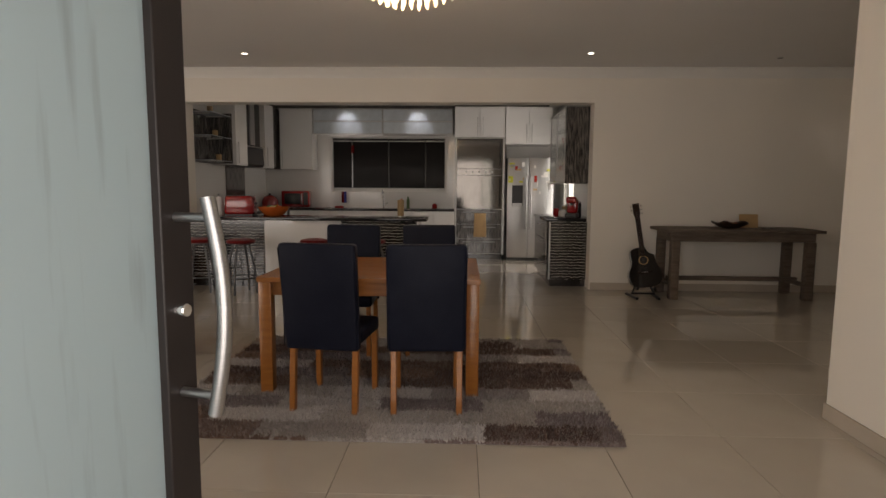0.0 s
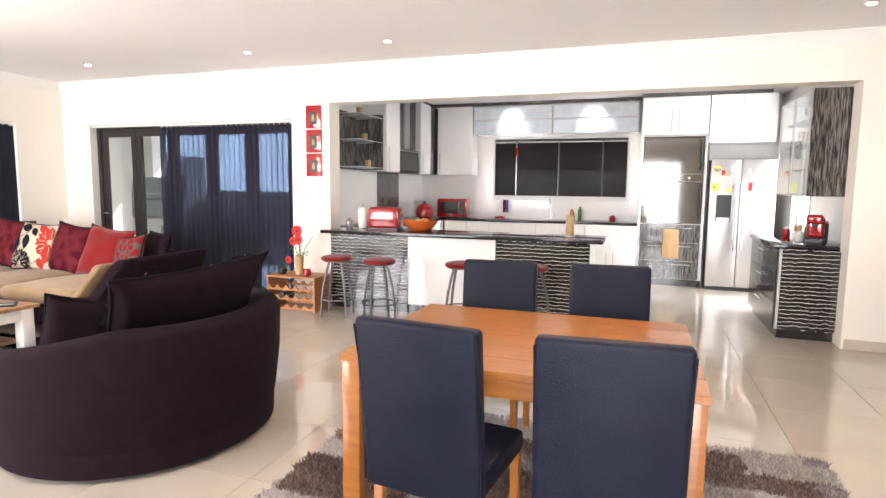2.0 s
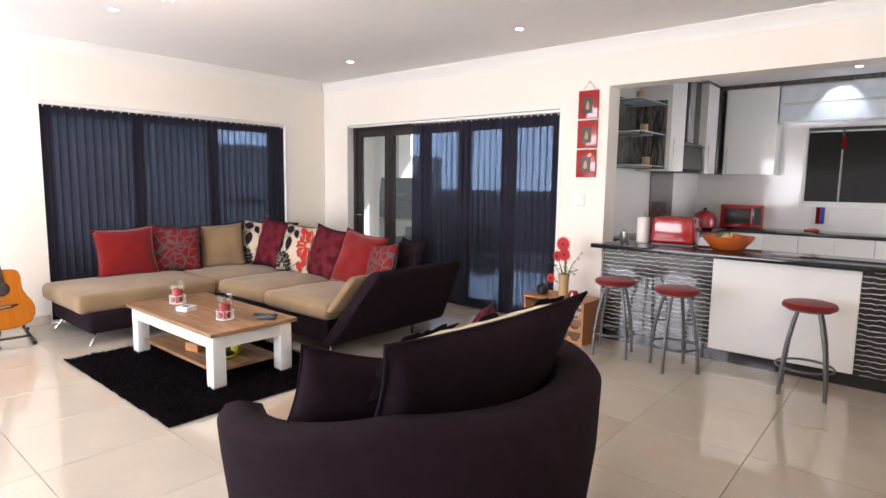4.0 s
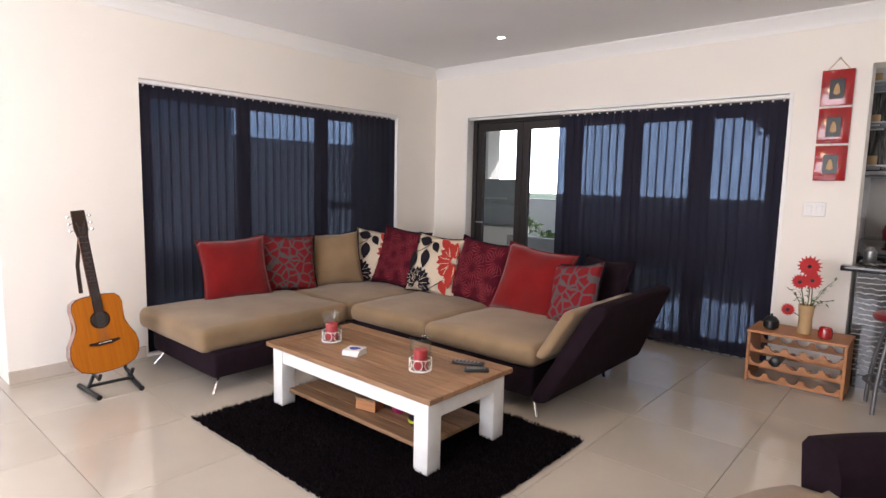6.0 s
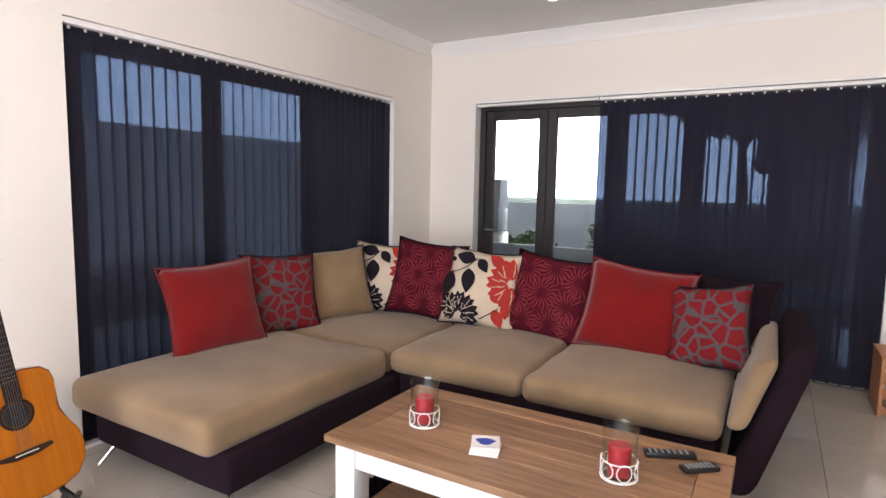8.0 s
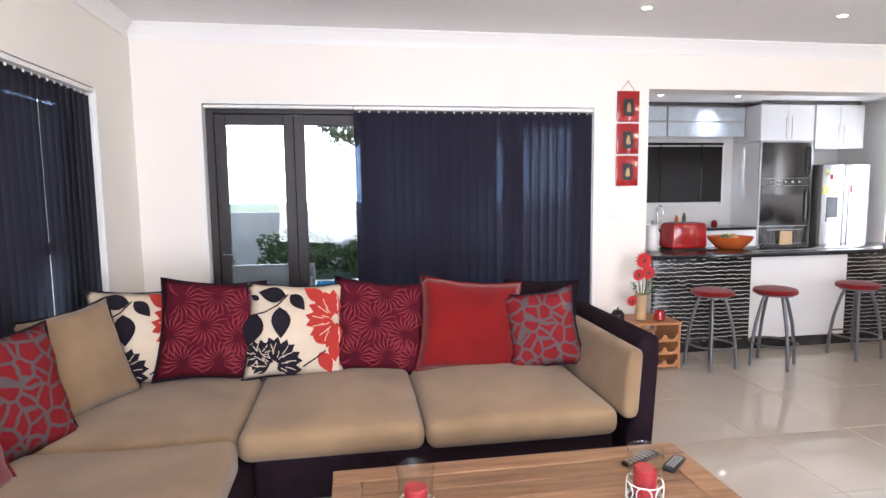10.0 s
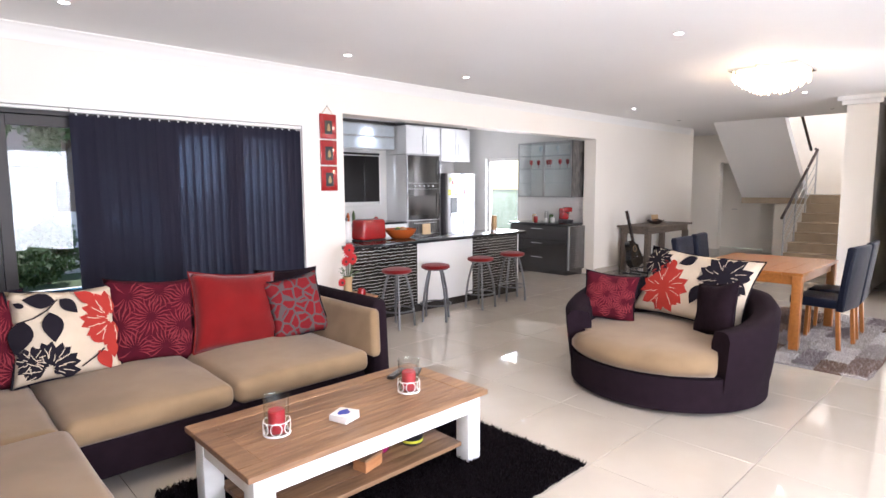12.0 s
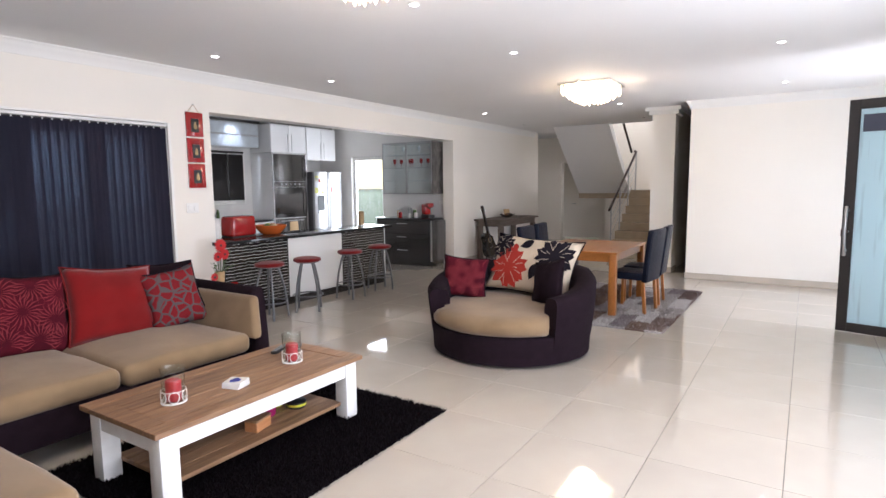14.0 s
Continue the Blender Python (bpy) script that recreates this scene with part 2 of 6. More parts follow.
M["plank"] = mat("weathered_teak", (0.33, 0.19, 0.098), 0.45, c2=(0.18, 0.092, 0.044), scale=4, stretch=(1, 10, 10), bump=0.12, bump_scale=60, rand=0.22)
M["old_wood"] = mat("grey_weathered_wood", (0.085, 0.062, 0.045), 0.7, c2=(0.17, 0.13, 0.10), scale=5, stretch=(1, 8, 8), bump=0.3, bump_scale=70)
M["pine"] = mat("orange_pine", (0.46, 0.21, 0.085), 0.5, c2=(0.36, 0.15, 0.055), scale=5, stretch=(1, 8, 8), bump=0.05)
M["guitar_top"] = mat("spruce_amber", (0.40, 0.125, 0.006), 0.45, c2=(0.34, 0.10, 0.005), scale=4, stretch=(20, 1, 1), coat=0.1)
M["guitar_side"] = mat("mahogany", (0.20, 0.055, 0.02), 0.2, coat=0.6)
M["guitar_black"] = mat("black_lacquer", (0.014, 0.012, 0.011), 0.1, coat=0.8)
M["rosewood"] = mat("rosewood", (0.035, 0.02, 0.014), 0.4)
M["shag_black"] = mat("black_shag", (0.005, 0.003, 0.004), 1.0)
M["orange"] = mat("orange_glaze", (0.60, 0.13, 0.025), 0.25, coat=0.3)
M["candle"] = mat("pink_red_wax", (0.42, 0.02, 0.03), 0.5)
M["leaf"] = mat("leaf_green", (0.05, 0.10, 0.025), 0.6, c2=(0.10, 0.16, 0.05), scale=20, rand=0.2)
M["petal"] = mat("red_petal", (0.50, 0.014, 0.014), 0.7)
M["bamboo"] = mat("pale_bamboo", (0.50, 0.33, 0.16), 0.6, scale=20)
M["magenta"] = mat("magenta_glass_wax", (0.28, 0.015, 0.09), 0.2)
M["yellow"] = mat("yellow_green_plastic", (0.55, 0.55, 0.04), 0.4)
M["paper"] = mat("paper", (0.75, 0.73, 0.70), 0.7)
M["blue_print"] = mat("blue_print", (0.04, 0.06, 0.35), 0.6)
M["patio"] = mat("patio_paving", (0.72, 0.68, 0.62), 0.7, scale=3, bump=0.1)
M["render_white"] = mat("white_plaster", (0.78, 0.76, 0.72), 0.8, scale=2, bump=0.1)
M["grass"] = mat("lawn", (0.06, 0.10, 0.03), 0.9, c2=(0.10, 0.13, 0.05), scale=6, bump=0.5)
M["roof"] = mat("slate_roof", (0.10, 0.08, 0.075), 0.8, scale=6)
M["water"] = mat("pool_water", (0.02, 0.16, 0.30), 0.05)
M["grey_box"] = mat("grey_painted_metal", (0.30, 0.32, 0.33), 0.45)
M["bark"] = mat("bark", (0.10, 0.07, 0.05), 0.9, bump=0.4, bump_scale=30)
M["beige_tile"] = mat("beige_stair_tile", (0.46, 0.37, 0.26), 0.2, scale=5, rand=0.05)
M["door_grey"] = mat("dark_blue_grey_door", (0.05, 0.055, 0.085), 0.5)
M["down_on"] = glow("downlight_glow", (1.0, 0.92, 0.8), 14)
M["crystal"] = glow("lit_crystal", (1.0, 0.80, 0.50), 5.0)
M["led"] = glow("cabinet_led", (0.85, 0.93, 1.0), 12)
# emission for the far backdrop, so the view through the panes burns out
M["white_glow"] = glow("glowing_backdrop", (0.93, 0.97, 1.0), 7.0)
M["blue_led"] = glow("blue_led", (0.05, 0.55, 1.0), 6)


for key in DULL:
    M[key].node_tree.nodes["Principled BSDF"].inputs["Specular IOR Level"].default_value = 0.12


# ---- builders ----
def b_box(bm, lo, hi, bevel=0.0, seg=1, m=None):
    lo, hi = Vector(lo), Vector(hi)
    r = bmesh.ops.create_cube(bm, size=1)
    vs = r["verts"]
    for v in vs:
        v.co = Vector([(lo[k] + hi[k]) / 2 + v.co[k] * (hi[k] - lo[k]) for k in range(3)])
    es = list({e for v in vs for e in v.link_edges})
    if bevel:
        rb = bmesh.ops.bevel(bm, geom=es, offset=bevel, segments=seg, profile=0.5, affect="EDGES")
        vs = list(set(rb["verts"]) | {v for v in vs if v.is_valid})
        vs = [v for v in vs if v.is_valid]
    if m is not None:
        bmesh.ops.transform(bm, matrix=m, verts=vs)
    return vs


def b_tube(bm, pts, r, seg=10, caps=True):
    """A round tube along points; r: a radius or one a point."""
    pts = [Vector(p) for p in pts]
    rs = r if isinstance(r, (list, tuple)) else [r] * len(pts)
    rings, up = [], Vector((0.123, 0.31, 0.94)).normalized()
    for i, p in enumerate(pts):
        d = (pts[min(i + 1, len(pts) - 1)] - pts[max(i - 1, 0)]).normalized()
        a = d.cross(up)
        if a.length < 1e-3:
            a = d.cross(Vector((1, 0, 0)))
        a.normalize()
        b = d.cross(a)
        rings.append([bm.verts.new(p + rs[i] * (math.cos(2 * math.pi * k / seg) * a + math.sin(2 * math.pi * k / seg) * b)) for k in range(seg)])
    for ra, rb in zip(rings, rings[1:]):
        for k in range(seg):
            bm.faces.new((ra[k], ra[(k + 1) % seg], rb[(k + 1) % seg], rb[k]))
    if caps:
        bm.faces.new(rings[0][::-1])
        bm.faces.new(rings[-1])


def b_lathe(bm, prof, seg=24, at=(0, 0, 0), sx=1.0, sy=1.0):
    """A profile of (radius, height) turned round z."""
    rings = []
    for r, z in prof:
        rings.append([bm.verts.new((at[0] + sx * r * math.cos(2 * math.pi * k / seg), at[1] + sy * r * math.sin(2 * math.pi * k / seg), at[2] + z)) for k in range(seg)])
    for ra, rb in zip(rings, rings[1:]):
        for k in range(seg):
            bm.faces.new((ra[k], ra[(k + 1) % seg], rb[(k + 1) % seg], rb[k]))
    if prof[0][0] > 1e-4:
        bm.faces.new(rings[0][::-1])
    if prof[-1][0] > 1e-4:
        bm.faces.new(rings[-1])


def b_prism(bm, outline, lo, hi, axis=2):
    """An outline of 2D points, pushed from lo to hi along an axis."""
    def at(p, h):
        v = list(p)
        v.insert(axis, h)
        return bm.verts.new(v)
    a, b = [at(p, lo) for p in outline], [at(p, hi) for p in outline]
    k = len(a)
    for i in range(k):
        bm.faces.new((a[i], a[(i + 1) % k], b[(i + 1) % k], b[i]))
    bm.faces.new(a[::-1])
    bm.faces.new(b)


def b_pad(bm, sx, sy, sz, res=10, pw=4.0, at=(0, 0, 0), pinch=0.0):
    """A stuffed pad, its outline a soft square, full in the middle; pinch draws the corners out into points."""
    top, bot = {}, {}
    for i in range(res + 1):
        for j in range(res + 1):
            u, v = 2 * i / res - 1, 2 * j / res - 1
            h = (max(0, 1 - abs(u) ** pw) * max(0, 1 - abs(v) ** pw)) ** 0.45
            x, y = u, v
            if pinch:
                x, y = u * (1 - pinch * (1 - v * v)), v * (1 - pinch * (1 - u * u))
            for d, s in ((top, 1), (bot, -1)):
                if s < 0 and (i in (0, res) or j in (0, res)):
                    d[i, j] = top[i, j]
                else:
                    d[i, j] = bm.verts.new((at[0] + x * sx / 2, at[1] + y * sy / 2, at[2] + s * h * sz / 2))
    for i in range(res):
        for j in range(res):
            bm.faces.new((top[i, j], top[i + 1, j], top[i + 1, j + 1], top[i, j + 1]))
            bm.faces.new((bot[i, j], bot[i, j + 1], bot[i + 1, j + 1], bot[i + 1, j]))


def mesh_of(name, bm, material, smooth=None):
    bmesh.ops.recalc_face_normals(bm, faces=bm.faces)
    me = bpy.data.meshes.new(name)
    bm.to_mesh(me)
    bm.free()
    me.materials.append(M[material] if isinstance(material, str) else material)
    if smooth:
        me.shade_smooth()
        me.set_sharp_from_angle(angle=radians(smooth))
    return me


def part(name, bm, material, parent, label="", smooth=40):
    ob = new(name, mesh_of(name, bm, material, smooth))
    ob.parent = parent
    return tagged(ob, label)


def box(name, lo, hi, material, parent=None, bevel=0.004, seg=1, label="", m=None):
    bm = bmesh.new()
    b_box(bm, lo, hi, bevel, seg, m)
    return part(name, bm, material, parent, label)


def tube(name, pts, r, material, parent=None, seg=10, label=""):
    bm = bmesh.new()
    b_tube(bm, pts, r, seg)
    return part(name, bm, material, parent, label)


def lathe(name, prof, material, parent=None, seg=24, at=(0, 0, 0), label=""):
    bm = bmesh.new()
    b_lathe(bm, prof, seg, at)
    return part(name, bm, material, parent, label)


def thing(name, m, label, category, group=""):
    ob = new(name)
    ob.empty_display_size = 0.1
    ob.matrix_world = m if isinstance(m, Matrix) else pose(*m)
    return tagged(ob, label, category, group)


def struct(name, boxes, material, label, category="wall", bevel=0.0):
    bm = bmesh.new()
    for lo, hi in boxes:
        b_box(bm, lo, hi, bevel)
    ob = new(name, mesh_of(name, bm, material))
    return tagged(ob, label, category, kind="structure")


# ---- the large structure ----
BACK, CEIL, HEAD = 7.645, 2.86, 2.43
FRONT = 0.28
struct("floor", [((-9.2, FRONT - 0.25, -0.2), (9.2, 11.6, -0.010))], "grout", "grout bed under polished porcelain floor tiles", "floor")
struct("ceiling", [((-9.2, FRONT - 0.25, CEIL), (6.2, 11.6, CEIL + 0.2)), ((6.2, FRONT - 0.25, CEIL), (9.2, 4.14, CEIL + 0.2)), ((6.2, 6.8, CEIL), (9.2, 11.6, CEIL + 0.2)), ((6.0, 4.0, 4.9), (9.2, 7.0, 5.1))], "ceil", "smooth white painted plasterboard ceiling", "ceiling")
# back wall with the patio opening and the kitchen opening
SDL, SDR, SDH = -6.14, -2.77, 2.26
OPL, OPR = -2.28, 3.07
struct("wall_north", [((-6.85, BACK, 0), (SDL, BACK + 0.24, CEIL)), ((SDL, BACK, SDH), (SDR, BACK + 0.24, CEIL)), ((SDR, BACK, 0), (OPL, BACK + 0.24, CEIL)),
                      ((OPL, BACK, HEAD), (OPR, BACK + 0.24, CEIL)), ((OPR, BACK, 0), (7.2, BACK + 0.24, CEIL))], "wall", "cream painted wall with wide patio and kitchen openings")
# window wall, ending in a corner where the room widens
WX, WY0, WY1, WH = -6.62, 4.16, 7.0, 2.25
struct("wall_west", [((WX - 0.24, 3.22, 0), (WX, WY0, CEIL)), ((WX - 0.24, WY0, WH), (WX, WY1, CEIL)), ((WX - 0.24, WY1, 0), (WX, BACK, CEIL)), ((WX - 0.24, WY0, 0), (WX, WY1, 0.02)),
                     ((-9.2, 3.22, 0), (WX - 0.24, 3.42, CEIL))], "wall", "cream painted wall with a full-height window")
struct("wall_west_far", [((-9.2, FRONT, 0), (-9.0, 3.22, CEIL))], "wall", "plain cream painted end wall")
# street front with the entrance and a wide window
EL, ER, EH = 0.33, 2.55, 2.46
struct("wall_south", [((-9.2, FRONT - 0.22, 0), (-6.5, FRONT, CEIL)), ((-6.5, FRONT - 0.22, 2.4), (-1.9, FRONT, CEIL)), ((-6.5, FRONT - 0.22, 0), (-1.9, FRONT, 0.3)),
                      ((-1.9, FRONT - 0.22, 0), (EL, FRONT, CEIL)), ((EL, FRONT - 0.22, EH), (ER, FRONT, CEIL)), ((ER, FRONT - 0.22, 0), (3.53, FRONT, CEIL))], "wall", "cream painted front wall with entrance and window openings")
struct("wall_entrance_side", [((3.53, FRONT - 0.22, 0), (3.75, 3.44, CEIL))], "wall", "cream painted wall beside the entrance, ending in a corner")
struct("wall_passage", [((3.75, 1.6, 0), (8.9, 1.8, CEIL))], "wall", "plain wall of the passage")
struct("wall_east", [((8.9, 1.8, 0), (9.1, 6.6, CEIL)), ((8.9, 7.66, 0), (9.1, 9.2, CEIL)), ((8.9, 6.6, 2.16), (9.1, 7.66, CEIL))], "wall", "cream painted end wall with an inner door")
struct("wall_hall", [((7.0, BACK + 0.24, 0), (7.2, 9.0, CEIL)), ((7.2, 9.0, 0), (9.1, 9.2, CEIL))], "wall", "plain cream wall of the back hall")
struct("wall_stairwell", [((6.0, 4.14, CEIL + 0.2), (6.2, 6.8, 4.9)), ((8.9, 4.14, CEIL), (9.1, 6.8, 4.9)), ((6.0, 3.9, CEIL + 0.2), (9.1, 4.14, 4.9)), ((6.0, 6.8, CEIL + 0.2), (9.1, 7.0, 4.9))], "wall", "cream painted stairwell walls above the ceiling")
struct("pillar", [((4.0, 3.76, 0), (4.4, 4.14, CEIL - 0.12)), ((4.4, 3.80, 0), (8.9, 4.10, CEIL))], "wall", "cream painted pillar and wall beside the stairs", "pillar")
struct("pillar_capital", [((3.95, 3.71, CEIL - 0.12), (4.45, 4.19, CEIL - 0.06)), ((3.9, 3.66, CEIL - 0.06), (4.5, 4.24, CEIL))], "white_trim", "stepped white pillar capital", "trim")
# kitchen shell
KW, KN, KE = -2.52, 11.35, 3.2
struct("wall_kitchen_west", [((KW - 0.2, BACK + 0.24, 0), (KW, KN, CEIL))], "ktile", "kitchen side wall")
KX0, KX1, KZ0, KZ1 = -1.17, 1.06, 1.27, 2.26
struct("wall_kitchen_north", [((KW - 0.2, KN, 0), (KX0, KN + 0.2, CEIL)), ((KX1, KN, 0), (KE + 0.2, KN + 0.2, CEIL)), ((KX0, KN, 0), (KX1, KN + 0.2, KZ0)), ((KX0, KN, KZ1), (KX1, KN + 0.2, CEIL))], "ktile", "white tiled kitchen wall with a window")
struct("wall_kitchen_east", [((KE, BACK + 0.24, 0), (KE + 0.2, 9.5, CEIL)), ((KE, 9.5, 2.2), (KE + 0.2, 10.4, CEIL)), ((KE, 10.4, 0), (KE + 0.2, KN, CEIL))], "ktile", "white kitchen wall with a glazed outer door")


def cornice(name, a, b, inward):
    """Moulded plaster cove along a wall's top, from a to b; inward: the way into the room."""
    a, b, n = Vector((*a, 0)), Vector((*b, 0)), Vector((*inward, 0))
    prof = ((-0.003, 0.125), (0.010, 0.125), (0.014, 0.105), (0.022, 0.085), (0.036, 0.060), (0.052, 0.036), (0.058, 0.016), (0.066, 0.012), (0.066, -0.004), (-0.003, -0.004))
    bm = bmesh.new()
    ends = [[bm.verts.new(p + n * d + Vector((0, 0, CEIL - h))) for d, h in prof] for p in (a, b)]
    k = len(prof)
    for i in range(k):
        bm.faces.new((ends[0][i], ends[0][(i + 1) % k], ends[1][(i + 1) % k], ends[1][i]))
    bm.faces.new(ends[0][::-1])
    bm.faces.new(ends[1])
    tagged(new(name, mesh_of(name, bm, "white_trim", 50)), "moulded white plaster cornice under the ceiling", "trim", kind="structure")


cornice("trim_north", (WX, BACK), (6.97, BACK), (0, -1))
cornice("trim_west", (WX, 3.22), (WX, BACK - 0.09), (1, 0))
cornice("trim_east", (3.53, FRONT), (3.53, 3.44), (-1, 0))
cornice("trim_stub", (3.445, 3.44), (3.75, 3.44), (0, 1))


def skirting(name, lo, hi):
    tagged(box(name, lo, hi, "skirt", bevel=0.003), "beige tile skirting at the foot of the wall", "baseboard", kind="structure")


skirting("baseboard", (OPR + 0.02, BACK - 0.012, 0.0), (6.97, BACK, 0.095))
skirting("baseboard_1", (SDR + 0.02, BACK - 0.012, 0.0), (OPL, BACK, 0.095))
skirting("baseboard_2", (WX, 3.22, 0.0), (WX + 0.012, WY0 - 0.02, 0.095))
skirting("baseboard_3", (WX, WY1 + 0.02, 0.0), (WX + 0.012, BACK, 0.095))
skirting("baseboard_4", (3.518, FRONT, 0.0), (3.53, 3.452, 0.095))
skirting("baseboard_5", (3.53, 3.44, 0.0), (3.75, 3.452, 0.095))
skirting("baseboard_6", (3.988, 3.75, 0.0), (4.41, 3.76, 0.095))
skirting("baseboard_7", (3.988, 3.76, 0.0), (4.0, 4.15, 0.095))
struct("ground", [((-300, -300, -0.42), (300, 300, -0.22))], "grass", "lawn reaching far round the house", "ground")
struct("patio", [((-12, BACK + 0.24, -0.21), (3.0, 13.2, -0.03)), ((-12, 11.5, -0.21), (-2.8, 13.2, -0.031))], "patio", "pale sunlit patio paving", "pavement")
struct("entrance_step", [((-2, -2.5, -0.21), (4, FRONT - 0.25, -0.03))], "patio", "pale paved entrance landing", "pavement")

# ---- dining corner ----
RUG = (-0.36, 3.0, 2.24, 4.98)


def shag_rug(name, lo, hi, base, material, blades, height, label, rows=None):
    cx, cy = (lo[0] + hi[0]) / 2, (lo[1] + hi[1]) / 2
    rug = thing(name, (cx, cy, 0), label, "rug")
    w, d = hi[0] - lo[0], hi[1] - lo[1]
    box("backing", (-w / 2, -d / 2, 0.0), (w / 2, d / 2, base), material, rug, 0.004)
    rng = np.random.default_rng(5)
    n = blades
    px, py = rng.uniform(-w / 2 - 0.01, w / 2 + 0.01, n), rng.uniform(-d / 2 - 0.01, d / 2 + 0.01, n)
    ang, lean = rng.uniform(0, 6.283, n), rng.uniform(0.005, 0.03, n)
    h = base + height * rng.uniform(0.45, 1.0, n) * (0.8 + 0.2 * np.sin(px * 19) * np.sin(py * 23))
    ww = 0.006
    dx, dy = np.cos(ang) * ww, np.sin(ang) * ww
    la = rng.uniform(0, 6.283, n)
    tx, ty = px + np.cos(la) * lean, py + np.sin(la) * lean
    z0 = np.full(n, base * 0.4)
    v = np.stack([np.stack([px - dx, py - dy, z0], 1), np.stack([px + dx, py + dy, z0], 1), np.stack([tx, ty, h], 1)], 1).reshape(-1, 3)
    me = bpy.data.meshes.new("pile")
    me.from_pydata(v.tolist(), [], np.arange(3 * n).reshape(-1, 3).tolist())
    me.materials.append(M[material])
    ob = tagged(new("pile", me), kind="stuff")
    ob.parent = rug
    return rug


def patch_material():
    """Shag in long rectangular patches of brown, taupe and silver."""
    m = bpy.data.materials.new("patchwork_shag")
    m.use_nodes = True
    n, l = m.node_tree.nodes, m.node_tree.links
    b = n["Principled BSDF"]
    b.inputs["Roughness"].default_value = 0.75
    b.inputs["Sheen Weight"].default_value = 0.4
    co = n.new("ShaderNodeTexCoord")
    br = n.new("ShaderNodeTexBrick")
    br.inputs["Scale"].default_value = 1.0
    br.inputs["Mortar Size"].default_value = 0.0
    br.inputs["Brick Width"].default_value, br.inputs["Row Height"].default_value = 0.62, 0.19
    br.inputs["Color1"].default_value, br.inputs["Color2"].default_value = (0, 0, 0, 1), (1, 1, 1, 1)
    no = n.new("ShaderNodeTexNoise")
    no.inputs["Scale"].default_value = 22
    ad = n.new("ShaderNodeVectorMath")
    ad.operation = "MULTIPLY_ADD"
    ad.inputs[1].default_value = (0.10, 0.07, 0)
    l.new(co.outputs["Object"], no.inputs[0])
    l.new(no.outputs["Color"], ad.inputs[0])
    l.new(co.outputs["Object"], ad.inputs[2])
    l.new(ad.outputs[0], br.inputs[0])
    rp = n.new("ShaderNodeValToRGB")
    e = rp.color_ramp.elements
    e[0].position, e[0].color = 0.0, (0.05, 0.02, 0.012, 1)
    e[1].position, e[1].color = 1.0, (0.44, 0.41, 0.39, 1)
    for pos, c in ((0.3, (0.17, 0.10, 0.065)), (0.5, (0.15, 0.12, 0.12)), (0.7, (0.28, 0.245, 0.22))):
        k = e.new(pos)
        k.color = (*c, 1)
    l.new(br.outputs["Color"], rp.inputs[0])
    n2 = n.new("ShaderNodeTexNoise")
    n2.inputs["Scale"].default_value = 90
    l.new(co.outputs["Object"], n2.inputs[0])
    mx = n.new("ShaderNodeMix")
    mx.data_type, mx.blend_type = "RGBA", "MULTIPLY"
    mx.inputs[0].default_value = 0.6
    l.new(rp.outputs[0], mx.inputs[6])
    l.new(n2.outputs[0], mx.inputs[7])
    hs = n.new("ShaderNodeHueSaturation")
    hs.inputs["Value"].default_value = 1.6
    l.new(mx.outputs[2], hs.inputs["Color"])
    l.new(hs.outputs[0], b.inputs["Base Color"])
    return m


M["patch"] = patch_material()
shag_rug("shag_rug", (RUG[0], RUG[1]), (RUG[2], RUG[3]), 0.018, "patch", 60000, 0.035, "shaggy patchwork rug in browns, taupe and silver under the table")

table = thing("dining_table", (0.80, 4.16, 0.018), "honey-brown wooden dining table with square legs, bare top", "table")
TH = 0.752
for k in range(6):
    y0 = -0.54 + k * 0.18
    box("plank", (-0.70, y0 + 0.0006, TH - 0.03), (0.70, y0 + 0.1794, TH), "wood", table, 0.002)
for nm, lo, hi in (("apron", (-0.62, -0.49, TH - 0.12), (0.62, -0.465, TH - 0.03)), ("apron", (-0.62, 0.465, TH - 0.12), (0.62, 0.49, TH - 0.03)),
                   ("apron", (-0.66, -0.46, TH - 0.12), (-0.635, 0.46, TH - 0.03)), ("apron", (0.635, -0.46, TH - 0.12), (0.66, 0.46, TH - 0.03))):
    box(nm, lo, hi, "wood", table, 0.002)
for sx in (-1, 1):
    for sy in (-1, 1):
        box("leg", (sx * 0.655 - 0.04, sy * 0.49 - 0.04, 0), (sx * 0.655 + 0.04, sy * 0.49 + 0.04, TH - 0.03), "wood", table, 0.005, 2)


